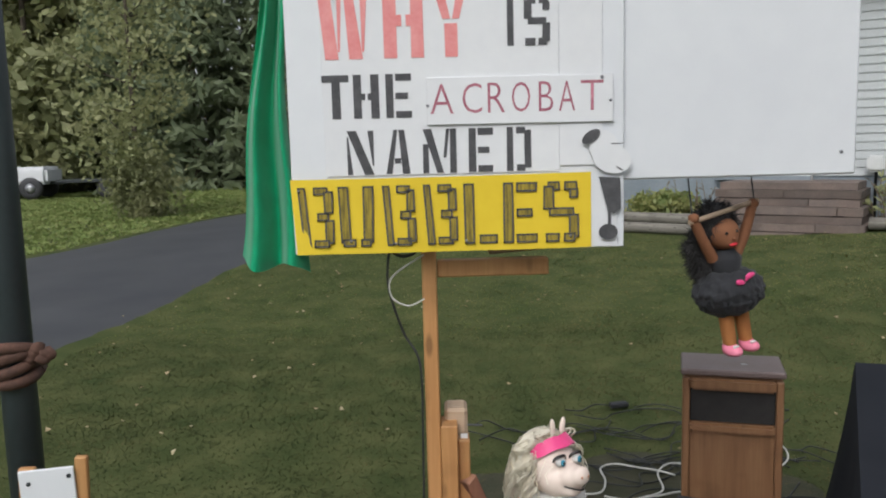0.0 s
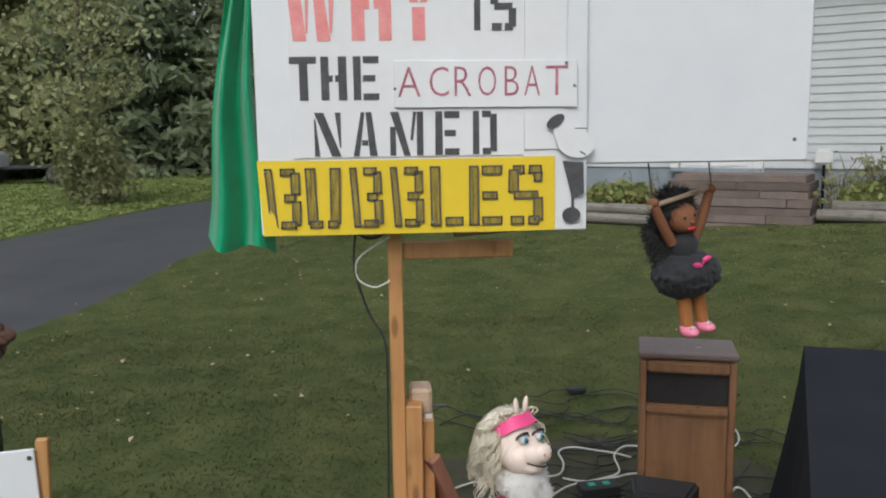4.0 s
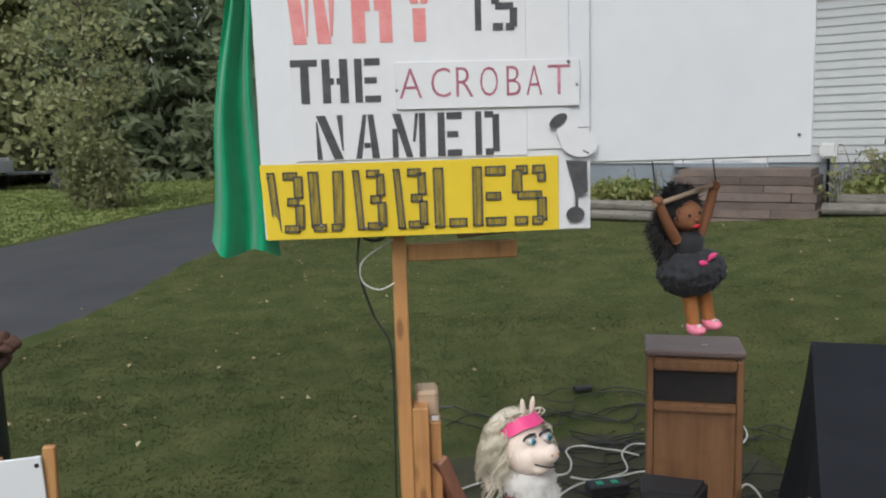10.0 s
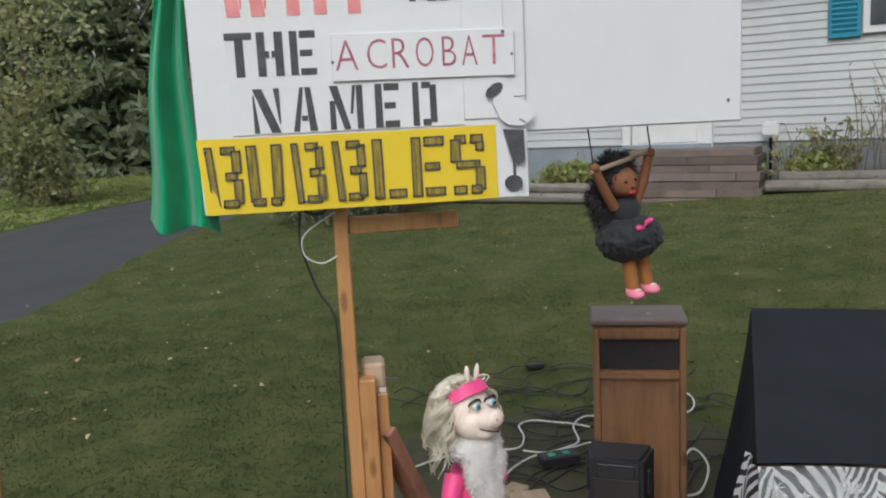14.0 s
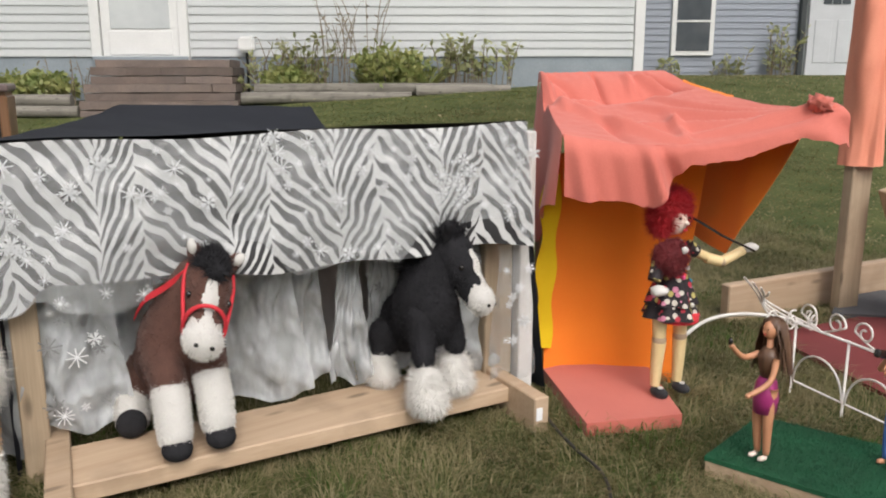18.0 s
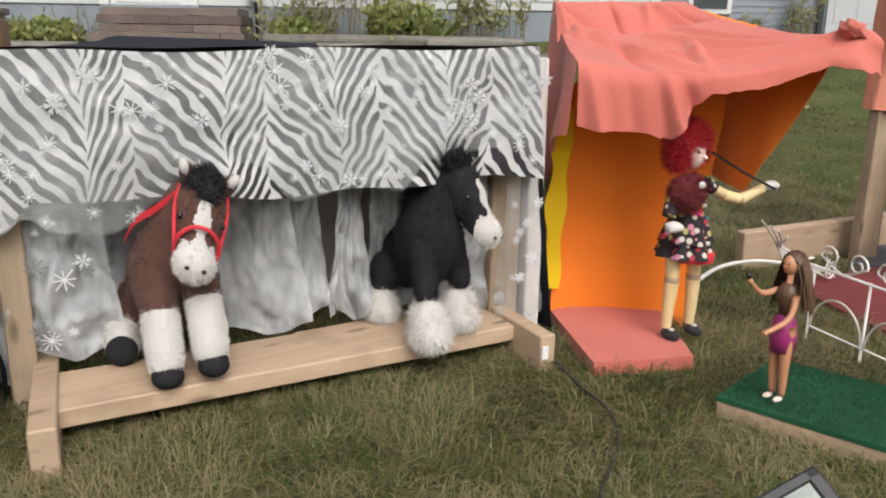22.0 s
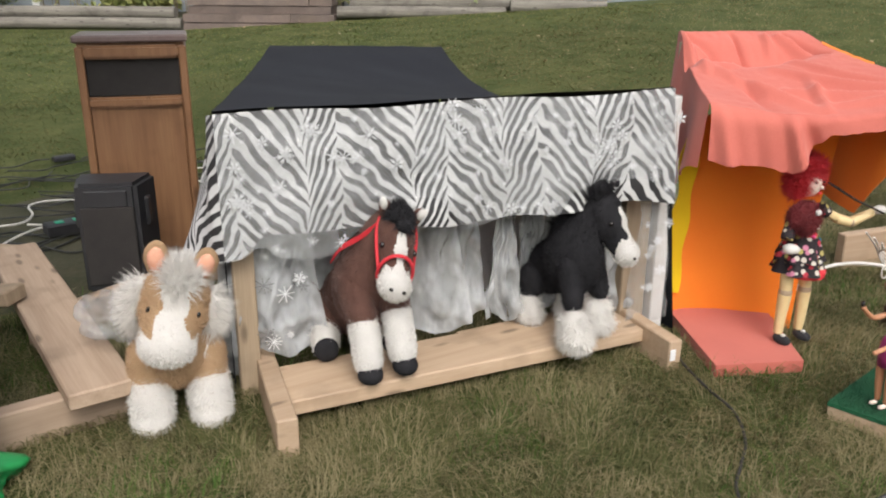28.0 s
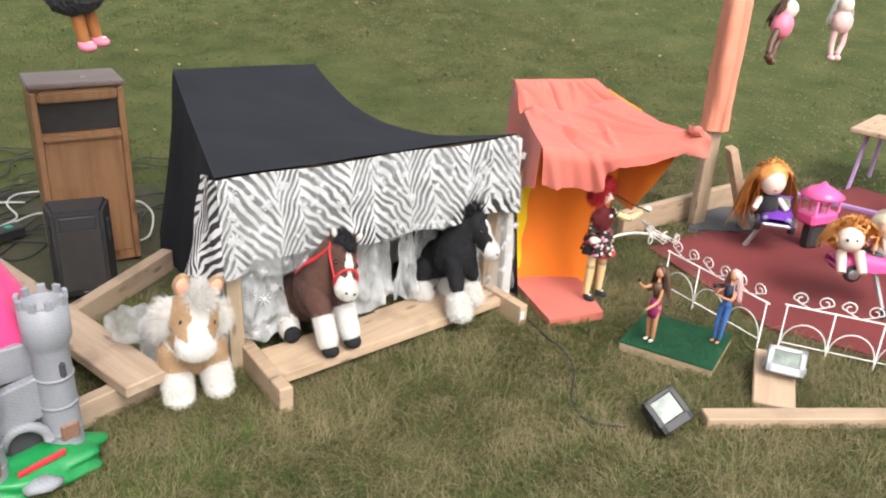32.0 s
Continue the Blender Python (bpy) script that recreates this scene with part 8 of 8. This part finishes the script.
flood_lamp(pose(1.70, 0.515, 0.085, -46, 0, -50) @ pose(0, 0, 0, 0, -36, 0), 0.112, 0.115, M_PLASTIC, "black flood lamp with a glass front tipped on the grass")
flood_lamp(pose(2.20, 0.36, 0.118, -32, 0, -70), 0.12, 0.09, M_SILVER, "small silver flood lamp on a slanted board")
loose_plank((2.06, 0.325, 0.02), (2.30, 0.43, 0.075), 0.13, 0.025, "short pine board under the silver lamp", M_PINE_X, "board")
loose_plank((1.838, 0.455, 0.021), (2.75, -0.40, 0.021), 0.062, 0.04, "long pale pine batten on the grass", M_PINE_X, "batten")

# white scroll garden edging
M_WIRE = mat("white_enamel_wire", (0.80, 0.79, 0.76), (0.68, 0.66, 0.62), scale=20, fine=90, rough=0.35, bump=0.05)


def spiral(cx, cz, r, turns, start, sgn):
    return [(cx + r * (1 - 0.75 * t) * math.cos(start + sgn * t * turns * 6.28), 0, cz + r * (1 - 0.75 * t) * math.sin(start + sgn * t * turns * 6.28)) for t in [k / 22 for k in range(23)]]


def fence_panel(p, q, bays):
    p, q = Vector((*p, 0)), Vector((*q, 0))
    d = q - p
    t = thing("garden_fence", Matrix.Translation(p) @ pose(0, 0, 0, 0, 0, math.degrees(math.atan2(d.y, d.x))), "white wire garden edging with scrolls and arches", "fence", "garden edging panels")
    L, H = d.length, 0.185
    w = L / bays
    part("top_rail", tube([(-0.01, 0, H), (L + 0.012, 0, H)], 0.0034, 6), M_WIRE, t)
    part("bottom_rail", tube([(0, 0, 0.035), (L, 0, 0.035)], 0.0022, 6), M_WIRE, t)
    for k in range(bays + 1):
        part("post", tube([(k * w, 0, -0.03), (k * w, 0, H + 0.004)], 0.0032, 6), M_WIRE, t)
    for k in range(bays):
        c = (k + 0.5) * w
        part("arch", tube([(c + w * 0.47 * math.cos(a), 0, 0.035 + 0.085 * math.sin(a)) for a in [j * math.pi / 14 for j in range(15)]], 0.0026, 6), M_WIRE, t)
        for s in (-1, 1):
            part("scroll", tube(spiral(c + s * w * 0.25, H + 0.032, w * 0.17, 1.3, 0 if s > 0 else math.pi, s), 0.0026, 6), M_WIRE, t)
            part("scroll", tube(spline([(c, 0, H), (c + s * w * 0.2, 0, H + 0.012), (c + s * w * 0.42, 0, H + 0.03)], 8), 0.0024, 6), M_WIRE, t)
    return t


fence_panel((2.585, 1.0), (2.435, 0.535), 3)
fence_panel((2.475, 0.475), (2.64, 0.03), 3)
fence_panel((2.66, 0.0), (2.95, -0.40), 3)
tr = thing("bent_edging", Matrix.Identity(4), "bent piece of white wire edging lying on the grass", "fence")
part("wire", tube(spline([(2.56, 1.33, 0.05), (2.80, 1.40, 0.05), (2.92, 1.36, 0.06), (3.02, 1.28, 0.05), (3.05, 1.22, 0.04)], 40), 0.006, 8), M_WIRE, tr)
for k in range(4):
    part("wire", tube(spline([(2.70 + 0.01 * k, 1.22 - 0.02 * k, 0.24 - 0.012 * k), (2.82, 1.25 - 0.012 * k, 0.17), (2.92, 1.27, 0.09 + 0.01 * k), (3.0 + 0.02 * k, 1.24 - 0.02 * k, 0.03)], 20), 0.003, 6), M_WIRE, tr)
for k in range(3):
    part("scroll", tube([(x + 2.93 + 0.05 * k, 1.26 - 0.04 * k, z + 0.0) for x, y, z in spiral(0, 0.06, 0.035, 1.4, k, 1)], 0.003, 6), M_WIRE, tr)

# ---------------------------------------------------------------- toy ride on a maroon mat
M_MAROON = mat("maroon_carpet", (0.20, 0.035, 0.035), (0.14, 0.025, 0.026), scale=3, fine=160, rough=0.95, bump=0.4)
mt = part("carpet", slab([(2.93, 1.265), (2.59, 0.56), (2.68, 0.16), (2.95, -0.35), (4.3, -0.6), (4.7, 0.9), (3.9, 1.06)], 0.006, 0.018), M_MAROON)
tagged(mt, "maroon carpet laid on the lawn under the toy ride", "carpet")
M_CARPURPLE = mat("purple_car_paint", (0.17, 0.05, 0.42), (0.14, 0.04, 0.36), scale=5, fine=60, rough=0.2, bump=0)
M_CARPINK = mat("pink_car_paint", (0.80, 0.13, 0.38), (0.72, 0.10, 0.32), scale=5, fine=60, rough=0.2, bump=0)
M_CARRED = mat("red_car_paint", (0.62, 0.02, 0.03), (0.55, 0.015, 0.025), scale=5, fine=60, rough=0.2, bump=0)
M_RUBBER = mat("toy_tyre", (0.03, 0.03, 0.033), (0.045, 0.045, 0.05), scale=12, fine=90, rough=0.6, bump=0.1)


def toy_car(m, paint, label):
    t = thing("toy_car", m, label, "toy car", "cars of the toy ride")
    L, W = 0.30, 0.135
    hull = bmesh.new()

    def shell(u, v):
        x = -L / 2 + L * u
        a = math.pi * v
        hh = 0.055 * (0.62 + 0.38 * math.sin(math.pi * min(1, max(0, u))) ** 0.6) + 0.02 * math.exp(-((u - 0.3) * 5) ** 2)
        ww = W / 2 * (1 - 0.25 * abs(2 * u - 1) ** 3)
        return (x, ww * math.copysign(abs(math.cos(a)) ** 0.5, math.cos(a)), 0.045 + hh * math.sin(a) ** 0.6)

    sheet(shell, 20, 14, hull)
    body = part("body", hull, paint, t)
    part("floor", box(L * 0.96, W * 0.86, 0.012, (0, 0, 0.05), 0.004), paint, t)
    part("seat_well", box(L * 0.38, W * 0.62, 0.02, (-0.02, 0, 0.104), 0.01), M_RUBBER, t)
    ws = part("windscreen", box(0.006, W * 0.7, 0.045, (0.055, 0, 0.125), 0.003, rot=(0, -28, 0)), M_LAMPGLASS, t)
    part("frame", tube([(0.045, -W * 0.36, 0.1), (0.068, -W * 0.34, 0.15), (0.068, W * 0.34, 0.15), (0.045, W * 0.36, 0.1)], 0.004, 6), paint, ws)
    for x in (-0.09, 0.092):
        for s in (-1, 1):
            w = part("wheel", lathe([(0.018, -0.012), (0.032, -0.012), (0.034, 0), (0.032, 0.012), (0.018, 0.012)], (x, s * W * 0.47, 0.04), 18, rot=(90, 0, 0)), M_RUBBER, t)
            part("hub_cap", lathe([(0.022, 0), (0.02, 0.004), (0.006, 0.006)], (x, s * (W * 0.47 + 0.0115), 0.04), 12, rot=(-90 * s, 0, 0)), M_SILVER, w)
    for s in (-1, 1):
        part("headlight", ball((L / 2 - 0.012, s * 0.042, 0.075), (0.008, 0.013, 0.01), None, 0, 2), M_LAMPGLASS, t)
    part("bumper", box(0.016, W * 0.8, 0.016, (L / 2 - 0.004, 0, 0.052), 0.006), M_SILVER, t)
    # castor leg that carries it round
    leg = part("ride_leg", beam((0.02, -0.02, 0.045), (0.05, -0.10, -0.105), 0.016, 0.016), M_SILVER, t)
    part("castor", lathe([(0.012, -0.009), (0.026, -0.009), (0.028, 0), (0.026, 0.009), (0.012, 0.009)], (0.055, -0.11, -0.115), 16, rot=(90, 0, 35)), M_RUBBER, leg)
    return t


def rider(m, hair, skin, dress, label, seed, length=0.2, spread=(0.055, 0.05, 0.05)):
    rng = np.random.default_rng(seed)
    b = bmesh.new()
    lathe([(0.03, -0.13), (0.036, -0.09), (0.026, -0.05), (0.014, -0.04)], bm=b, mi=dress, sides=14)
    for s in (-1, 1):
        limb(b, [(0.03 * s, 0, -0.06), (0.055 * s, -0.03, -0.09)], (0.012, 0.009), skin)
    ball((0, -0.004, 0), (0.04, 0.04, 0.046), b, skin, 3)
    eyes(b, (0, 0, 0.004), 0.014, -0.037, 0.004)
    ball((0, -0.041, -0.018), (0.008, 0.003, 0.003), b, D_RED, 1)
    ball((0, 0.016, 0.018), (0.052, 0.045, 0.046), b, hair, 3, 0.25, seed * 1.0)
    strands(b, (0, 0.012, 0.012), 340, length, spread, hair, rng, 0.85, 0.005, 1.3)
    return doll_finish("ride_doll", b, m, label)


RZ = 0.145
toy_car(pose(3.40, 0.90, RZ - 0.03, 0, 0, -155) @ Matrix.Scale(1.15, 4), M_CARPURPLE, "purple toy car of the little ride")
rider(pose(3.31, 0.905, RZ + 0.205, 0, 0, -50) @ Matrix.Scale(1.35, 4), D_GINGER, D_FACE, D_TULLE, "doll with long orange hair sitting in the purple car", 71)
toy_car(pose(3.05, 0.385, RZ, 0, 0, -46), M_CARPINK, "pink toy car of the little ride")
rider(pose(3.085, 0.35, RZ + 0.215, 0, 0, -50), D_BLONDE, D_FACE, D_FUR, "blonde doll sitting in the pink car", 72, 0.12)
toy_car(pose(3.55, 0.02, RZ, 0, 0, 215), M_CARRED, "red toy car of the little ride")
rider(pose(3.56, 0.05, RZ + 0.22, 0, 0, -60), D_BLACKH, D_FACE, D_HOT, "black-haired doll sitting in the red car", 73)
rng = np.random.default_rng(81)
b = bmesh.new()
ball((0, 0, 0.03), (0.06, 0.08, 0.05), b, D_GINGER, 3, 0.2)
ball((-0.02, -0.08, 0.05), (0.045, 0.04, 0.042), b, D_FACE, 3)
strands(b, (0, -0.05, 0.06), 420, 0.11, (0.075, 0.06, 0.05), D_GINGER, rng, 0.5, 0.006, 1.6)
eyes(b, (-0.03, -0.06, 0.06), 0.015, -0.055, 0.006)
for s in (-1, 1):
    limb(b, [(0.03 * s, -0.06, 0.0), (0.035 * s, -0.11, -0.06)], (0.018, 0.014), D_FACE)
doll_finish("plush_lion", b, pose(2.985, 0.475, 0.275, 0, 0, -50) @ Matrix.Scale(1.15, 4), "shaggy ginger plush lion on the toy ride", "plush toy")
cr = thing("toy_carriage", pose(3.54, 0.75, 0.14, 0, 0, -25), "pink plastic toy carriage with a crown-shaped roof", "toy carriage")
part("body", box(0.16, 0.11, 0.06, (0, 0, 0.03), 0.012), M_CARPINK, cr)
for x in (-0.07, 0, 0.07):
    for y in (-0.05, 0.05):
        part("pillar", tube([(x, y, 0.06), (x, y, 0.13)], 0.006, 6), M_CARPINK, cr)
part("roof", lathe([(0.095, 0.13), (0.1, 0.14), (0.06, 0.165), (0.02, 0.185), (0.006, 0.2)], sides=12), M_CARPINK, cr)
part("underframe", box(0.1, 0.06, 0.12, (0, 0, -0.06), 0.01), M_RUBBER, cr)
hub = thing("ride_hub", pose(3.95, 0.42, 0), "lilac central column of the toy ride", "toy ride")
M_LILAC = mat("lilac_paint", (0.42, 0.25, 0.48), (0.36, 0.2, 0.42), scale=8, fine=60, rough=0.4, bump=0.05)
part("column", lathe([(0.10, 0.015), (0.10, 0.05), (0.03, 0.06), (0.026, 1.3)], sides=18), M_LILAC, hub)
for k in range(5):
    a = k * 2 * math.pi / 5 + 0.4
    part("spoke", beam((0.02 * math.cos(a), 0.02 * math.sin(a), 0.13), (0.62 * math.cos(a), 0.62 * math.sin(a), 0.13), 0.03, 0.02), M_LILAC, hub)
tb = thing("side_table", pose(4.82, 0.78, -0.04), "pale wooden table on lilac metal legs", "table")
part("tabletop", box(0.5, 0.4, 0.03, (0, 0, 0.40), 0.006), M_PINE_X, tb)
for x in (-0.2, 0.2):
    for y in (-0.15, 0.15):
        part("leg", tube([(x, y, 0.0), (x * 0.8, y * 0.8, 0.39)], 0.011, 8), M_LILAC, tb)

# toys hanging from lines at the edge of the ride
def hanging(m, label, mis, seed, flip=False):
    rng = np.random.default_rng(seed)
    b = bmesh.new()
    ball((0, 0, 0.0), (0.06, 0.05, 0.065), b, mis[0], 3, 0.1)
    for s in (-1, 1):
        limb(b, [(0.03 * s, 0, -0.04), (0.035 * s, 0.0, -0.11), (0.02 * s - 0.015, -0.01, -0.17)], (0.018, 0.014), mis[1])
        ball((0.02 * s - 0.018, -0.02, -0.185), (0.018, 0.026, 0.018), b, mis[1], 2)
    ball((0, 0, 0.09), (0.042, 0.04, 0.045), b, D_FACE, 3)
    strands(b, (0, 0.01, 0.10), 140, 0.12, (0.042, 0.04, 0.035), mis[2], rng, 0.9, 0.005, 0.8)
    tube([(0, 0, 0.12), (0, 0.0, 0.9)], 0.0025, 5, b, D_FUR)
    return doll_finish("hanging_toy", b, m, label, "plush toy")


hanging(pose(3.72, 1.16, 0.97, 0, 35, 0), "brown-haired rag doll hanging on a line", (D_SHOE, D_BROWNH, D_BROWNH), 91)
hanging(pose(4.45, 1.12, 0.94, 0, 0, -30), "pale pink plush toy hanging on a line", (D_PINKH, D_PINKH, D_FUR), 92)
cord("ride_line", [(3.45, 1.22, 1.88), (4.0, 1.12, 1.85), (4.6, 1.02, 1.86), (5.4, 0.9, 1.95)], 0.003, M_WHITECORD, "white line from which the toys hang")

# black cord on the grass before the booth
cord("ground_cable", [(2.02, 1.33, 0.021), (1.945, 1.216, 0.021), (1.89, 1.09, 0.021), (1.85, 0.98, 0.021), (1.77, 0.89, 0.021), (1.70, 0.845, 0.021), (1.62, 0.795, 0.021), (1.575, 0.735, 0.021), (1.57, 0.68, 0.021), (1.62, 0.60, 0.021)], 0.0036, M_CORD, "black cable lying in the grass before the stall")
cord("lamp_cord", [(2.24, 0.42, 0.09), (2.34, 0.5, 0.03), (2.38, 0.56, 0.02), (2.46, 0.62, 0.02)], 0.003, M_CORD, "thin lead of the silver lamp")

# ---------------------------------------------------------------- pickup and trailer by the woods
pk = thing("pickup_truck", pose(-13.6, 26.2, ground_z(-13.6, 26.2), 0, 0, 8), "white pickup truck with a flat trailer by the woods", "pickup truck")
M_CARWHITE = mat("white_car_paint", (0.75, 0.76, 0.78), (0.68, 0.69, 0.71), scale=4, fine=40, rough=0.3, bump=0)
part("body", box(3.2, 1.6, 0.55, (-0.6, 0, 0.75), 0.1, seg=2), M_CARWHITE, pk)
part("cab", box(1.3, 1.5, 0.6, (-1.2, 0, 1.25), 0.18, seg=2), M_CARWHITE, pk)
part("windscreen", box(0.05, 1.2, 0.4, (-0.56, 0, 1.28), 0.02, rot=(0, -25, 0)), M_GLASS, pk)
for x in (-1.6, 0.5):
    for y in (-0.75, 0.75):
        w = part("wheel", lathe([(0.2, -0.1), (0.34, -0.1), (0.36, 0), (0.34, 0.1), (0.2, 0.1)], (x, y, 0.36), 18, rot=(90, 0, 0)), M_RUBBER, pk)
        part("hub_cap", lathe([(0.17, 0), (0.05, 0.04)], (x, y + math.copysign(0.1, y), 0.36), 12, rot=(-90 * math.copysign(1, y), 0, 0)), M_SILVER, w)
trl = thing("flat_trailer", pose(-11.0, 26.4, ground_z(-11, 26.4), 0, 0, 8), "dark flat trailer on the grass by the woods", "trailer")
part("bed", box(2.6, 1.4, 0.1, (0, 0, 0.55), 0.02), M_DARK, trl)
part("drawbar", box(1.0, 0.1, 0.1, (-1.7, 0, 0.5), 0.02), M_DARK, trl)
for y in (-0.72, 0.72):
    part("wheel", lathe([(0.15, -0.08), (0.28, -0.08), (0.3, 0), (0.28, 0.08), (0.15, 0.08)], (0.2, y, 0.3), 16, rot=(90, 0, 0)), M_RUBBER, trl)

# ---------------------------------------------------------------- grass
COVERS = [[(2.93, 1.265), (2.59, 0.56), (2.68, 0.16), (2.95, -0.35), (4.3, -0.6), (4.7, 0.9), (3.9, 1.06)], TC, BOOTH_BASE, [(3.27, 1.24), (3.49, 1.0), (3.81, 1.14), (3.61, 1.38)]]


def covered(x, y):
    """Under the carpet, the turf or a base board."""
    for ring in COVERS:
        odd = False
        for (ax, ay), (bx, by) in zip(ring, ring[1:] + ring[:1]):
            if (ay > y) != (by > y) and x < (bx - ax) * (y - ay) / (by - ay) + ax:
                odd = not odd
        if odd:
            return True
    return False


def lawn_keep(x, y):
    d = Vector((x - 4.045, y - 9.915))
    if d.dot(HY) > -0.12 and -6.5 < d.dot(HX) < 6.3:
        return 0.0
    if x > 2.0 and y < 1.6 and covered(x, y):
        return 0.0
    edge = -3.0 + 0.09 * (y - 5) if y > 1 else -3.9
    if x < edge:
        return 0.0
    worn = math.exp(-(((x - 0.85) / 0.85) ** 2 + ((y - 3.25) / 0.75) ** 2))
    patch = 0.5 + 0.5 * noise.noise(Vector((x * 1.4, y * 1.4, 4.0)))
    return max(0.05, (0.55 + 0.45 * patch) * (1 - 0.82 * worn))


def tuft_keep(x, y):
    c = noise.noise(Vector((x * 2.6, y * 2.6, 8.0))) + 0.5 * noise.noise(Vector((x * 9, y * 9, 2.0)))
    return min(1.0, max(0.0, (c - 0.08) * 2.4)) * (1.0 if lawn_keep(x, y) > 0.1 else 0.0)


def verge_keep(x, y):
    for p, q in zip(far_edge, far_edge[1:]):
        if p.y <= y <= q.y:
            return 1.0 if x < p.x + (q.x - p.x) * (y - p.y) / max(1e-6, q.y - p.y) - 0.05 else 0.0
    return 1.0 if y > 24 else 0.0


blades("grass", 470000, (-0.6, 4.8), (-1.3, 2.6), 0.052, lawn_keep, 1, "short dry autumn grass of the lawn", 0.0022, 1.7, M_GRASS_DRY, 0.5, 0.72)
blades("grass", 130000, (-0.6, 4.8), (-1.3, 2.6), 0.050, tuft_keep, 6, "fresh green tufts in the dry lawn", 0.0024, 1.3, M_GRASS_TUFT, 0.5, 0.85, 2.0)
blades("grass", 130000, (-18.0, -2.0), (7.0, 30.0), 0.07, verge_keep, 7, "bright green verge beyond the driveway", 0.045, 1.0, M_GRASS_VERGE, 0.5, 0.6)
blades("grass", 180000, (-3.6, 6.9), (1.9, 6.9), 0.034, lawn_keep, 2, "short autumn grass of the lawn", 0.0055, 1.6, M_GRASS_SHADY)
blades("grass", 120000, (-4.4, 11.4), (6.0, 12.0), 0.034, lawn_keep, 3, "short autumn grass of the lawn", 0.011, 1.6, M_GRASS_GREEN)
blades("grass", 70000, (-4.2, 0.2), (-1.3, 2.6), 0.030, lawn_keep, 4, "short autumn grass of the lawn", 0.005, 1.2, M_GRASS_GREEN)
blades("grass", 60000, (3.9, 11.0), (-1.3, 6.8), 0.034, lawn_keep, 5, "short autumn grass of the lawn", 0.010, 1.5, M_GRASS_DRY)

# worn bare patch round the loudspeakers
def worn(u, v):
    a, r = 2 * math.pi * u, v * (0.80 + 0.28 * noise.noise(Vector((math.cos(2 * math.pi * u) * 1.6, math.sin(2 * math.pi * u) * 1.6, 3.0))))
    x, y = 0.82 + 1.15 * r * math.cos(a), 3.2 + 0.9 * r * math.sin(a)
    return (x, y, ground_z(x, y) + 0.016 * (1 - v) ** 0.3 - 0.004)


tagged(part("bare_patch", sheet(worn, 60, 8), M_SOIL), "bare trodden soil in the lawn round the loudspeakers", "soil", kind="structure")

# fallen leaves
random.seed(77)
bm = bmesh.new()
for k in range(300):
    x, y = rnd(-3, 8), rnd(0.2, 9.5)
    if x < 4.6 and y < 2.4 and (y > 0.9 or x > 2.3) and x > 0:
        continue
    z = ground_z(x, y) + rnd(0.02, 0.04)
    r, a = (rnd(0.006, 0.013) if y < 3 else rnd(0.009, 0.024)), rnd(0, 6.28)
    t = Vector((rnd(-0.5, 0.5), rnd(-0.5, 0.5), 1)).normalized()
    e1 = t.orthogonal().normalized()
    e2 = t.cross(e1)
    c = Vector((x, y, z))
    pts = [c + (e1 * math.cos(a + q * 1.05) + e2 * math.sin(a + q * 1.05)) * r * (1.0 if q % 2 else 0.6) + t * 0.004 * (q % 3) for q in range(6)]
    bm.faces.new([bm.verts.new(p) for p in pts])
tagged(part("fallen_leaves", bm, mat("pale_dead_leaf", (0.42, 0.38, 0.24), (0.30, 0.2, 0.10), scale=1.2, fine=9, rough=0.8, bump=0)), "scattered pale fallen leaves on the lawn", "leaves", kind="stuff")
